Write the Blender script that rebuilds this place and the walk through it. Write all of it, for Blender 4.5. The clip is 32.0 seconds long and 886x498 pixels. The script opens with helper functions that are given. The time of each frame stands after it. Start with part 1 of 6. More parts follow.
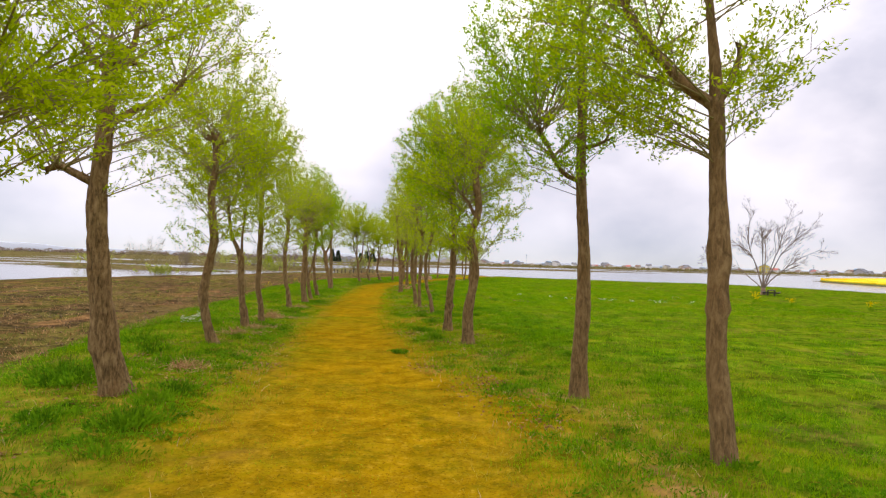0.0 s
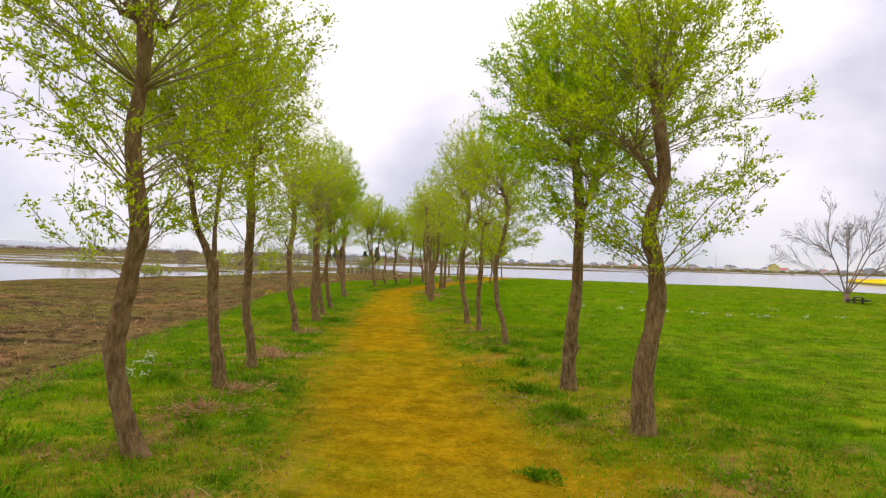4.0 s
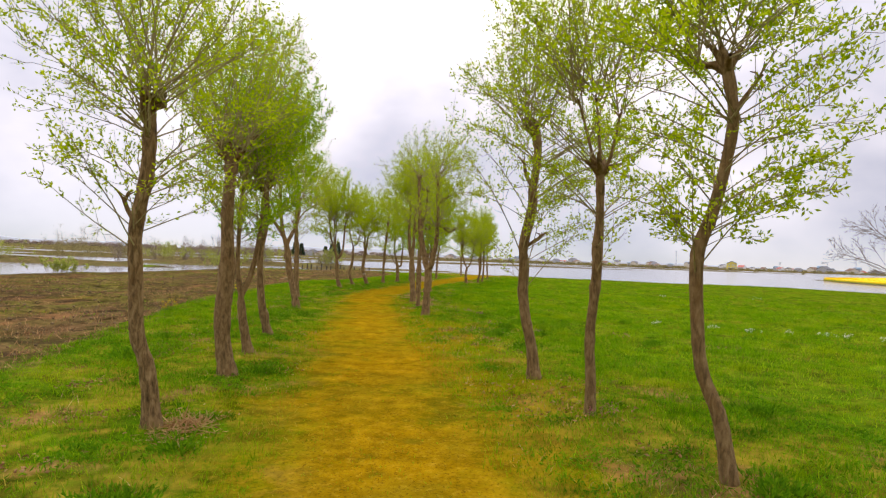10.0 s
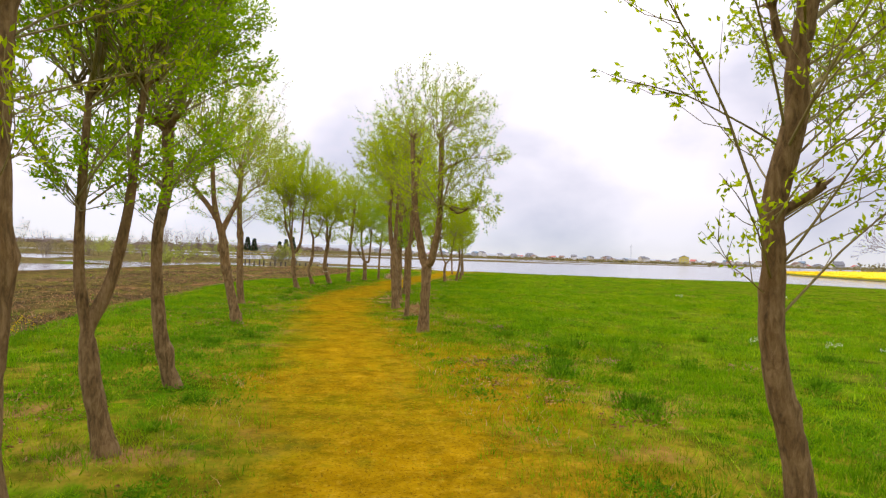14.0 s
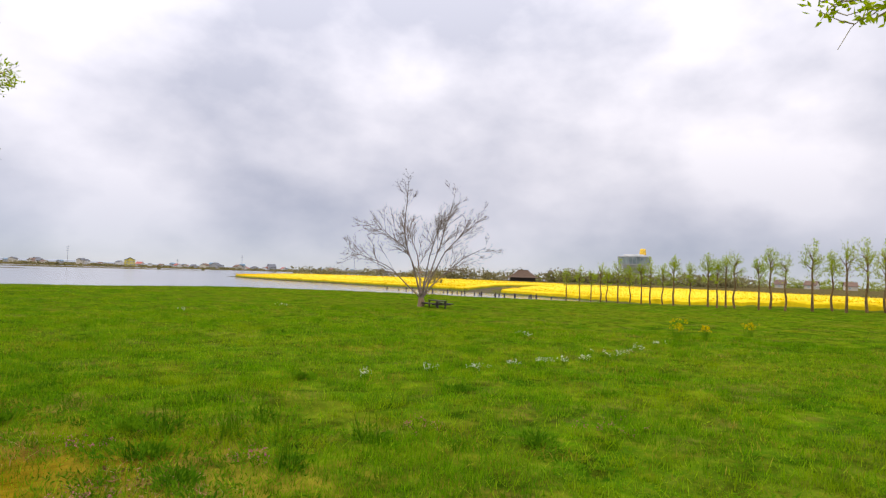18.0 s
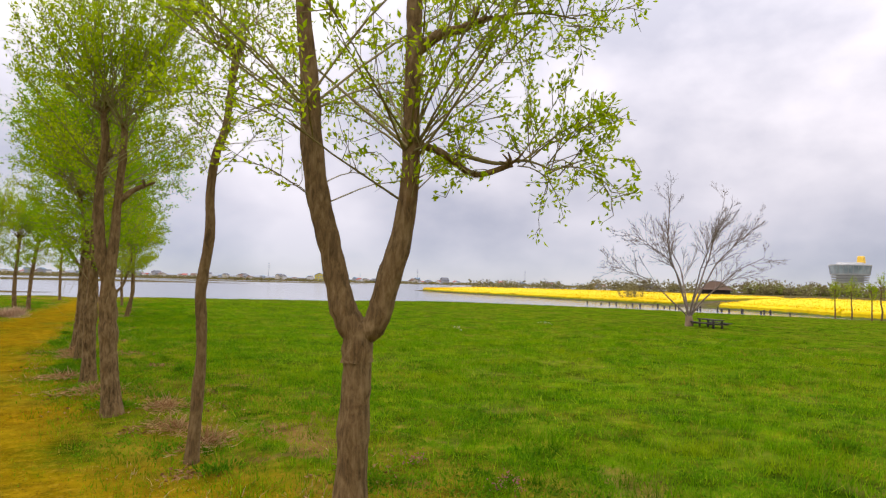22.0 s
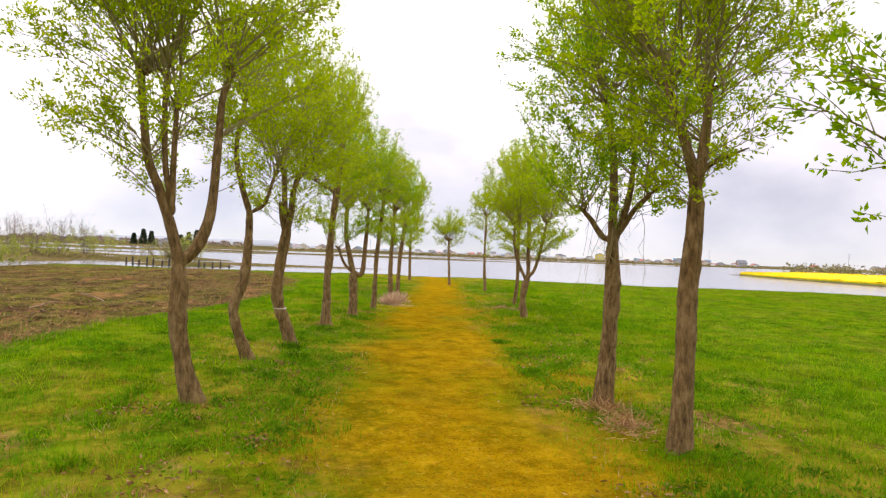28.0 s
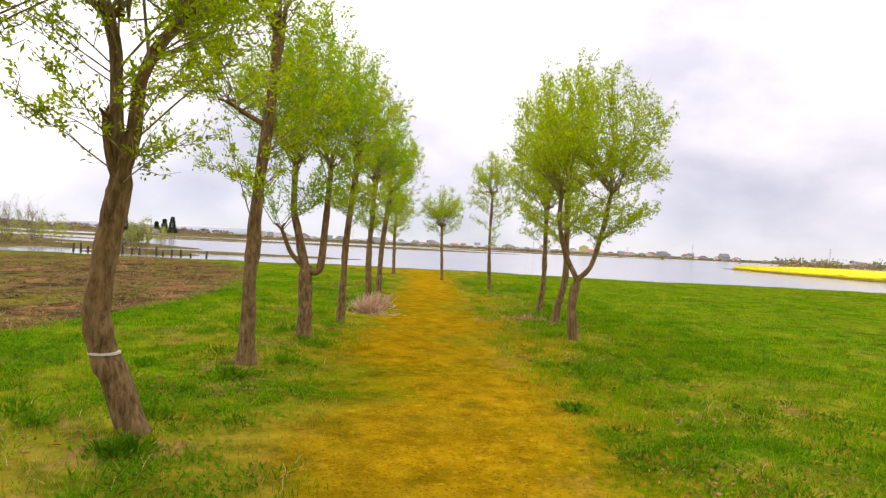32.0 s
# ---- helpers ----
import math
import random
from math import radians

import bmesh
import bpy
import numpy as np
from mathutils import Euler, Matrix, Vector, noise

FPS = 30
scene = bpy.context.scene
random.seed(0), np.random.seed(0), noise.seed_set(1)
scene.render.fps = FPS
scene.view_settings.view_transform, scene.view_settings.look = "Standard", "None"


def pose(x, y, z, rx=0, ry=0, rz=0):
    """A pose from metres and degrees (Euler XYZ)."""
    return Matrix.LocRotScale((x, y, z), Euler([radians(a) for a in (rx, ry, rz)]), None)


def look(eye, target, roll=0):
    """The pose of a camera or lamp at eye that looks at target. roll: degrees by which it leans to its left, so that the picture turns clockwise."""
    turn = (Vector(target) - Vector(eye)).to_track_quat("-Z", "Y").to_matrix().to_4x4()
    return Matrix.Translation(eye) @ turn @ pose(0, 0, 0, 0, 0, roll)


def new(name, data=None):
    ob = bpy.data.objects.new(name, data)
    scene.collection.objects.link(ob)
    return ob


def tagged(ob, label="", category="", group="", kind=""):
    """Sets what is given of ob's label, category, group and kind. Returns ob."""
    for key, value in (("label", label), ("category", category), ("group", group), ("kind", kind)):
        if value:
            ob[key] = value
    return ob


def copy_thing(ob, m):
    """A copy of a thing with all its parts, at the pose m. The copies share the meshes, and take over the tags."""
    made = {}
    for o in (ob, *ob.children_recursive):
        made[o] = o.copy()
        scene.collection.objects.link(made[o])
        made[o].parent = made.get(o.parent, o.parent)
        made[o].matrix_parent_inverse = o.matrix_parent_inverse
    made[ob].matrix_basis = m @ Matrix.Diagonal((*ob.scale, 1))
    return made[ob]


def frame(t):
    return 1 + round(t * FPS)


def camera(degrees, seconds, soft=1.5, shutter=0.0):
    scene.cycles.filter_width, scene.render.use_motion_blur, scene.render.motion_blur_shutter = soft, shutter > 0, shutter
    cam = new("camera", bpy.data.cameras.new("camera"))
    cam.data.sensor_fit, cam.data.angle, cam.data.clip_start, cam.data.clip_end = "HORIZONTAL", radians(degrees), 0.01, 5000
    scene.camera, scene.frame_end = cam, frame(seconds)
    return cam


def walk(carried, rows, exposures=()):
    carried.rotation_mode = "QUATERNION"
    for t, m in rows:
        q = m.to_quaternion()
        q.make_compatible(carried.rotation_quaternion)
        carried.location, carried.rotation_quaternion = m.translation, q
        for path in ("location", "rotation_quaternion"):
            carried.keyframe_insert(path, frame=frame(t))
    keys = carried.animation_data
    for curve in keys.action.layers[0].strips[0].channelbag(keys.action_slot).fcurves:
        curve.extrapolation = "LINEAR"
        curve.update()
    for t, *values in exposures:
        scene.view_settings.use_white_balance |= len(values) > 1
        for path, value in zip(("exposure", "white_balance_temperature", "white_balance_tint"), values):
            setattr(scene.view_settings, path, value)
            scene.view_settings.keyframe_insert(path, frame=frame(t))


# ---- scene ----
# camera and walk
cam = camera(71.00, 32.0, soft=1.3)
EXPO = [(0.0, -0.42, 7450, 21), (3.0, -0.52, 7450, 21), (6.0, -0.33, 7450, 21), (8.0, -0.38, 7450, 21), (9.0, -0.50, 7450, 21), (10.0, -0.49, 7450, 21), (13.0, -0.35, 7450, 21), (15.0, -0.46, 7250, 21), (17.0, -0.65, 7150, 18), (18.5, -0.69, 7150, 18), (20.5, -0.62, 7150, 18), (21.8, -0.67, 7200, 20), (22.5, -0.54, 7450, 21), (24.0, -0.42, 7600, 21), (26.0, -0.33, 7600, 21), (29.0, -0.16, 7600, 21), (30.5, -0.02, 7600, 21), (31.5, -0.20, 7600, 21), (32.0, -0.28, 7600, 21)]
ROWS = [
    (0.0, 0.000, -0.000, 1.647, 2.25, 1.15, -1.57),
    (0.5, -0.225, 0.777, 1.668, 2.29, 0.97, -1.53),
    (1.0, -0.449, 1.553, 1.687, 2.16, 0.79, -1.49),
    (1.5, -0.684, 2.317, 1.699, 1.92, 0.89, -1.39),
    (2.0, -0.912, 3.068, 1.713, 1.81, 0.93, -1.39),
    (2.5, -1.151, 3.805, 1.729, 2.05, 1.02, -1.48),
    (3.0, -1.383, 4.529, 1.748, 2.19, 1.19, -1.60),
    (3.5, -1.611, 5.234, 1.762, 2.47, 1.10, -1.68),
    (4.0, -1.795, 5.920, 1.756, 2.51, 1.01, -1.69),
    (4.5, -1.949, 6.595, 1.744, 2.40, 0.92, -1.68),
    (5.0, -2.085, 7.269, 1.731, 2.21, 0.81, -1.69),
    (5.5, -2.215, 7.947, 1.719, 2.02, 0.66, -1.72),
    (6.0, -2.352, 8.639, 1.707, 1.91, 0.48, -1.76),
    (6.5, -2.481, 9.343, 1.699, 1.62, 0.42, -1.83),
    (7.0, -2.595, 10.044, 1.693, 1.43, 0.38, -1.86),
    (7.5, -2.711, 10.741, 1.683, 1.41, 0.64, -1.71),
    (8.0, -2.833, 11.447, 1.673, 1.25, 0.81, -1.71),
    (8.5, -2.948, 12.155, 1.667, 0.83, 0.87, -1.81),
    (9.0, -3.052, 12.858, 1.660, 0.37, 0.78, -2.01),
    (9.5, -3.150, 13.555, 1.655, -0.32, 0.71, -2.12),
    (10.0, -3.249, 14.230, 1.647, -1.06, 0.73, -2.03),
    (10.5, -3.347, 14.888, 1.638, -2.10, 0.80, -2.01),
    (11.0, -3.463, 15.528, 1.624, -2.73, 0.95, -1.96),
    (11.5, -3.583, 16.177, 1.602, -3.36, 0.83, -1.95),
    (12.0, -3.709, 16.844, 1.578, -4.00, 0.63, -1.97),
    (12.5, -3.803, 17.493, 1.550, -4.81, 0.43, -1.90),
    (13.0, -3.896, 18.135, 1.532, -5.19, 0.32, -1.85),
    (13.5, -3.994, 18.765, 1.532, -5.27, 0.32, -1.85),
    (14.0, -4.101, 19.362, 1.546, -5.08, 0.44, -1.84),
    (14.5, -4.202, 19.930, 1.565, -5.34, 0.62, -1.87),
    (15.0, -4.279, 20.474, 1.584, -6.79, 0.80, -1.95),
    (15.5, -4.315, 20.997, 1.600, -10.16, 0.92, -2.02),
    (16.0, -4.293, 21.504, 1.612, -16.19, 0.91, -1.99),
    (16.5, -4.236, 22.022, 1.624, -23.43, 0.88, -1.94),
    (17.0, -4.216, 22.537, 1.633, -31.73, 1.04, -1.94),
    (17.5, -4.211, 23.074, 1.639, -41.90, 1.72, -1.91),
    (18.0, -4.203, 23.636, 1.641, -53.27, 2.32, -1.91),
    (18.5, -4.209, 24.219, 1.638, -61.55, 2.53, -1.96),
    (19.0, -4.255, 24.799, 1.633, -65.05, 2.72, -1.94),
    (19.5, -4.349, 25.348, 1.628, -66.61, 2.89, -1.83),
    (20.0, -4.494, 25.898, 1.626, -67.24, 3.09, -1.61),
    (20.5, -4.677, 26.439, 1.625, -65.62, 3.27, -1.21),
    (21.0, -4.874, 26.993, 1.630, -59.14, 3.43, -1.00),
    (21.5, -5.085, 27.562, 1.641, -48.81, 3.40, -1.15),
    (22.0, -5.322, 28.194, 1.652, -38.05, 3.02, -1.51),
    (22.5, -5.652, 28.914, 1.659, -28.04, 2.88, -2.02),
    (23.0, -5.953, 29.634, 1.655, -21.96, 2.63, -2.32),
    (23.5, -6.172, 30.364, 1.642, -18.51, 2.31, -2.35),
    (24.0, -6.304, 31.097, 1.626, -17.23, 2.03, -2.22),
    (24.5, -6.444, 31.847, 1.614, -16.12, 1.86, -2.05),
    (25.0, -6.542, 32.580, 1.609, -15.12, 1.75, -1.96),
    (25.5, -6.596, 33.298, 1.608, -14.25, 1.60, -1.87),
    (26.0, -6.626, 34.017, 1.606, -13.43, 1.35, -1.73),
    (26.5, -6.630, 34.762, 1.604, -12.91, 1.14, -1.67),
    (27.0, -6.620, 35.478, 1.602, -12.76, 0.89, -1.75),
    (27.5, -6.591, 36.172, 1.597, -12.87, 0.62, -1.98),
    (28.0, -6.540, 36.850, 1.587, -13.12, 0.35, -2.31),
    (28.5, -6.464, 37.522, 1.572, -13.42, 0.09, -2.68),
    (29.0, -6.358, 38.195, 1.553, -13.64, -0.13, -2.89),
    (29.5, -6.244, 38.840, 1.536, -14.40, -0.21, -2.92),
    (30.0, -6.135, 39.474, 1.523, -14.57, -0.19, -2.93),
    (30.5, -6.015, 40.126, 1.509, -14.66, -0.44, -2.81),
    (31.0, -5.891, 40.811, 1.498, -14.64, -0.49, -2.80),
    (31.5, -5.762, 41.524, 1.487, -14.72, -0.45, -2.92),
    (32.0, -5.637, 42.259, 1.480, -14.68, -0.44, -2.93),
]
walk(cam, [(t, pose(x, y, z, 90 + pitch, roll, yaw)) for t, x, y, z, yaw, pitch, roll in ROWS],
     exposures=EXPO)

# ---- light: overcast sky with a weak, wide sun ----
world = bpy.data.worlds.new("overcast_sky")
scene.world = world
world.use_nodes = True
wn, wl = world.node_tree.nodes, world.node_tree.links
wn.clear()
SUN_ELEV, SUN_ROT = 58.0, -25.0
sky = wn.new("ShaderNodeTexSky")
sky.sky_type = "NISHITA"
sky.sun_disc = False
sky.air_density, sky.dust_density, sky.ozone_density = 0.4, 0.0, 4.0
sky.sun_elevation, sky.sun_rotation = radians(SUN_ELEV), radians(SUN_ROT)
sky_bg = wn.new("ShaderNodeBackground")
sky_bg.inputs["Strength"].default_value = 0.05
wl.new(sky.outputs[0], sky_bg.inputs["Color"])
tc = wn.new("ShaderNodeTexCoord")
wmap = wn.new("ShaderNodeMapping")
wmap.inputs["Scale"].default_value = (1.0, 1.0, 1.7)
wl.new(tc.outputs["Generated"], wmap.inputs["Vector"])
cn = wn.new("ShaderNodeTexNoise")
cn.inputs["Scale"].default_value, cn.inputs["Detail"].default_value, cn.inputs["Roughness"].default_value = 2.6, 8.0, 0.5
wl.new(wmap.outputs[0], cn.inputs["Vector"])
cr = wn.new("ShaderNodeValToRGB")
cr.color_ramp.elements[0].position, cr.color_ramp.elements[0].color = 0.33, (0.60, 0.665, 0.79, 1)
cr.color_ramp.elements[1].position, cr.color_ramp.elements[1].color = 0.61, (1.22, 1.28, 1.38, 1)
wl.new(cn.outputs["Fac"], cr.inputs["Fac"])
sep = wn.new("ShaderNodeSeparateXYZ")
wl.new(tc.outputs["Generated"], sep.inputs[0])
grad = wn.new("ShaderNodeMapRange")  # overcast skies are brighter towards the zenith
grad.inputs["From Min"].default_value, grad.inputs["From Max"].default_value = 0.0, 1.0
grad.inputs["To Min"].default_value, grad.inputs["To Max"].default_value = 0.60, 3.35
wl.new(sep.outputs["Z"], grad.inputs["Value"])
glow = wn.new("ShaderNodeVectorMath")  # the veiled sun brightens its side of the sky
glow.operation = "DOT_PRODUCT"
wl.new(tc.outputs["Generated"], glow.inputs[0])
glow.inputs[1].default_value = (math.sin(radians(SUN_ROT)) * 0.8, math.cos(radians(SUN_ROT)) * 0.8, 0.6)
side = wn.new("ShaderNodeMapRange")
side.inputs["From Min"].default_value, side.inputs["From Max"].default_value = 0.1, 0.95
side.inputs["To Min"].default_value, side.inputs["To Max"].default_value = 1.02, 1.08
wl.new(glow.outputs["Value"], side.inputs["Value"])
both = wn.new("ShaderNodeMath")
both.operation = "MULTIPLY"
wl.new(grad.outputs[0], both.inputs[0])
wl.new(side.outputs[0], both.inputs[1])
cloud_bg = wn.new("ShaderNodeBackground")
wl.new(cr.outputs["Color"], cloud_bg.inputs["Color"])
wl.new(both.outputs[0], cloud_bg.inputs["Strength"])
addw = wn.new("ShaderNodeAddShader")
wl.new(sky_bg.outputs[0], addw.inputs[0])
wl.new(cloud_bg.outputs[0], addw.inputs[1])
wout = wn.new("ShaderNodeOutputWorld")
wl.new(addw.outputs[0], wout.inputs["Surface"])

sun_data = bpy.data.lights.new("sun", "SUN")
sun_data.energy, sun_data.angle, sun_data.color = 1.0, radians(24), (1.0, 0.97, 0.92)
sun = new("sun", sun_data)
sun.matrix_world = look((0, 0, 0), (-math.sin(radians(SUN_ROT)) * math.cos(radians(SUN_ELEV)), -math.cos(radians(SUN_ROT)) * math.cos(radians(SUN_ELEV)), -math.sin(radians(SUN_ELEV))))


# ---- materials ----
class Mat:
    """A small wrapper round a principled node material."""

    def __init__(self, name, rough=0.8, spec=0.3, metal=0.0):
        self.m = bpy.data.materials.new(name)
        self.m.use_nodes = True
        self.n, self.l = self.m.node_tree.nodes, self.m.node_tree.links
        self.b = self.n["Principled BSDF"]
        self.b.inputs["Roughness"].default_value = rough
        self.b.inputs["Specular IOR Level"].default_value = spec
        self.b.inputs["Metallic"].default_value = metal

    def node(self, kind, **vals):
        nd = self.n.new(kind)
        for k, v in vals.items():
            nd.inputs[k.replace("_", " ")].default_value = v
        return nd

    def coords(self, scale=(1, 1, 1), kind="Object"):
        if kind == "World":
            src = self.n.new("ShaderNodeNewGeometry").outputs["Position"]
        else:
            src = self.n.new("ShaderNodeTexCoord").outputs[kind]
        mp = self.n.new("ShaderNodeMapping")
        mp.inputs["Scale"].default_value = scale
        self.l.new(src, mp.inputs["Vector"])
        return mp.outputs[0]

    def noise(self, scale, detail=4.0, rough=0.55, vec=None, distort=0.0):
        nd = self.node("ShaderNodeTexNoise", Scale=scale, Detail=detail, Roughness=rough, Distortion=distort)
        if vec is not None:
            self.l.new(vec, nd.inputs["Vector"])
        return nd.outputs["Fac"]

    def ramp(self, fac, *stops):
        nd = self.n.new("ShaderNodeValToRGB")
        el = nd.color_ramp.elements
        while len(el) < len(stops):
            el.new(0.5)
        for e, (p, c) in zip(el, stops):
            e.position, e.color = p, (*c, 1)
        self.l.new(fac, nd.inputs["Fac"])
        return nd.outputs["Color"]

    def mix(self, fac, a, b, kind="MIX"):
        nd = self.n.new("ShaderNodeMix")
        nd.data_type, nd.blend_type = "RGBA", kind
        for slot, v in ((0, fac), (6, a), (7, b)):
            if isinstance(v, (int, float)):
                nd.inputs[slot].default_value = v
            elif isinstance(v, tuple):
                nd.inputs[slot].default_value = (*v, 1)
            else:
                self.l.new(v, nd.inputs[slot])
        return nd.outputs[2]

    def math(self, op, a, b=0.0, clamp=False):
        nd = self.n.new("ShaderNodeMath")
        nd.operation, nd.use_clamp = op, clamp
        for slot, v in ((0, a), (1, b)):
            if isinstance(v, (int, float)):
                nd.inputs[slot].default_value = v
            else:
                self.l.new(v, nd.inputs[slot])
        return nd.outputs[0]

    def attr(self, name):
        nd = self.n.new("ShaderNodeAttribute")
        nd.attribute_name = name
        return nd.outputs["Fac"]

    def colour(self, c):
        if isinstance(c, tuple):
            self.b.inputs["Base Color"].default_value = (*c, 1)
        else:
            self.l.new(c, self.b.inputs["Base Color"])

    def bump(self, height, strength=0.5, dist=0.02):
        nd = self.node("ShaderNodeBump", Strength=strength, Distance=dist)
        self.l.new(height, nd.inputs["Height"])
        self.l.new(nd.outputs[0], self.b.inputs["Normal"])

    def island(self):
        return self.n.new("ShaderNodeNewGeometry").outputs["Random Per Island"]

    def rnd(self):
        return self.n.new("ShaderNodeObjectInfo").outputs["Random"]

    def soft_edge(self, x, lo, hi):
        nd = self.n.new("ShaderNodeMapRange")
        nd.interpolation_type = "SMOOTHSTEP"
        nd.inputs["From Min"].default_value, nd.inputs["From Max"].default_value = lo, hi
        self.l.new(x, nd.inputs["Value"])
        return nd.outputs[0]


def plain(name, c, c2=None, scale=6.0, rough=0.8, bump=0.2, metal=0.0, spec=0.3):
    """Two-tone mottled material with fine bump."""
    m = Mat(name, rough, spec, metal)
    v = m.coords()
    big = m.noise(scale, 5.0, 0.6, v)
    c2 = c2 or tuple(min(1, k * 1.35) for k in c)
    col = m.ramp(big, (0.32, c), (0.68, c2))
    m.colour(m.mix(m.math("MULTIPLY", m.rnd(), 0.25), col, tuple(k * 0.6 for k in c)))
    m.bump(m.noise(scale * 9, 3.0, 0.6, v), bump, 0.01)
    return m.m


def make_bark(name, dark, mid, light):
    m = Mat(name, 0.9, 0.15)
    v = m.coords((30, 30, 8.5))
    ridges = m.noise(1.0, 6.0, 0.66, v, 0.5)
    patches = m.noise(7.0, 5.0, 0.65, m.coords((1, 1, 0.7)))
    col = m.ramp(ridges, (0.32, dark), (0.50, mid), (0.70, light))
    moss = m.soft_edge(patches, 0.50, 0.70)
    col = m.mix(m.math("MULTIPLY", moss, 0.5), col, tuple(k * 1.15 for k in light))
    stain = m.soft_edge(m.noise(2.6, 5.0, 0.7, m.coords((1, 1, 0.6))), 0.52, 0.68)
    col = m.mix(m.math("MULTIPLY", stain, 0.5), col, (mid[0] * 0.95, mid[1] * 0.76, mid[2] * 0.5))
    col = m.mix(m.math("MULTIPLY", m.rnd(), 0.35), col, mid)
    m.colour(col)
    m.bump(m.math("ADD", ridges, m.math("MULTIPLY", patches, 0.8)), 1.0, 0.017)
    return m.m


bark = make_bark("bark", (0.036, 0.021, 0.009), (0.168, 0.103, 0.042), (0.32, 0.218, 0.106))
twig_bark = plain("twig_bark", (0.22, 0.175, 0.07), (0.34, 0.29, 0.115), 4.0, 0.85)
pale_bark = plain("pale_bark", (0.21, 0.135, 0.08), (0.32, 0.22, 0.145), 5.0, 0.85)
limb_bark = plain("limb_bark", (0.17, 0.125, 0.10), (0.27, 0.21, 0.17), 5.0, 0.85)


def make_leaf(name, a, b, c, trans=0.4, drift=None):
    """Blades or leaves, each with its own tone; drift names the tone that dry or lush drifts take on."""
    m = Mat(name, 0.75, 0.03)
    r = m.island()
    col = m.ramp(r, (0.0, a), (0.5, b), (1.0, c))
    col = m.mix(m.math("MULTIPLY", m.rnd(), 0.3), col, b)
    if drift:
        w = m.coords((1, 1, 0.1), "World")
        col = m.mix(m.math("MULTIPLY", m.soft_edge(m.noise(0.55, 5.0, 0.62, w), 0.46, 0.62), 0.75), col, drift)
        col = m.mix(m.math("MULTIPLY", m.soft_edge(m.noise(2.1, 5.0, 0.7, w), 0.51, 0.62), 0.75), col, tuple(k * 0.7 for k in a))
    m.colour(col)
    tr = m.n.new("ShaderNodeBsdfTranslucent")
    m.l.new(col, tr.inputs["Color"])
    mx = m.n.new("ShaderNodeMixShader")
    mx.inputs[0].default_value = trans
    m.l.new(m.b.outputs[0], mx.inputs[1])
    m.l.new(tr.outputs[0], mx.inputs[2])
    m.l.new(mx.outputs[0], m.n["Material Output"].inputs["Surface"])
    return m.m


leaf = make_leaf("spring_leaf", (0.17, 0.285, 0.004), (0.385, 0.52, 0.008), (0.61, 0.70, 0.024), 0.60)
leaf_green = make_leaf("green_leaf", (0.10, 0.27, 0.004), (0.285, 0.49, 0.008), (0.50, 0.66, 0.020), 0.60)
bush_leaf = make_leaf("bush_leaf", (0.16, 0.14, 0.06), (0.25, 0.22, 0.095), (0.33, 0.30, 0.14), 0.35)
fresh_bush_leaf = make_leaf("fresh_bush_leaf", (0.24, 0.30, 0.05), (0.34, 0.40, 0.07), (0.44, 0.48, 0.11), 0.4)
bare_twig_leaf = make_leaf("bare_twig", (0.20, 0.15, 0.12), (0.27, 0.21, 0.17), (0.34, 0.28, 0.23), 0.2)
conifer_leaf = make_leaf("conifer_leaf", (0.025, 0.045, 0.02), (0.04, 0.065, 0.03), (0.06, 0.09, 0.04), 0.1)
grass_blade = make_leaf("grass_blade", (0.050, 0.165, 0.002), (0.110, 0.275, 0.003), (0.235, 0.40, 0.005), 0.5, (0.27, 0.36, 0.006))
light_blade = make_leaf("light_blade", (0.13, 0.28, 0.004), (0.22, 0.38, 0.007), (0.34, 0.47, 0.016), 0.5)
dry_blade = make_leaf("dry_blade", (0.085, 0.050, 0.003), (0.23, 0.145, 0.006), (0.42, 0.29, 0.02), 0.3)
ochre_blade = make_leaf("ochre_blade", (0.17, 0.15, 0.012), (0.29, 0.23, 0.02), (0.42, 0.33, 0.05), 0.4)
straw = make_leaf("straw", (0.30, 0.19, 0.08), (0.42, 0.28, 0.12), (0.54, 0.40, 0.20), 0.3)
weed_leaf = make_leaf("weed_leaf", (0.045, 0.155, 0.005), (0.095, 0.25, 0.007), (0.19, 0.36, 0.012), 0.55, (0.16, 0.33, 0.008))
white_petal = make_leaf("white_petal", (0.80, 0.76, 0.64), (0.84, 0.80, 0.70), (0.86, 0.84, 0.76), 0.3)
pink_petal = make_leaf("pink_petal", (0.34, 0.10, 0.12), (0.44, 0.14, 0.16), (0.52, 0.22, 0.22), 0.2)
yellow_petal = make_leaf("yellow_petal", (0.64, 0.42, 0.0), (0.72, 0.50, 0.0), (0.80, 0.58, 0.006), 0.2)
pale_straw = make_leaf("pale_straw", (0.26, 0.13, 0.05), (0.46, 0.27, 0.12), (0.64, 0.44, 0.24), 0.4)
pink_straw = make_leaf("pink_straw", (0.46, 0.28, 0.17), (0.66, 0.46, 0.30), (0.80, 0.62, 0.45), 0.4)
litter = make_leaf("leaf_litter", (0.15, 0.07, 0.03), (0.27, 0.14, 0.06), (0.42, 0.26, 0.13), 0.1)


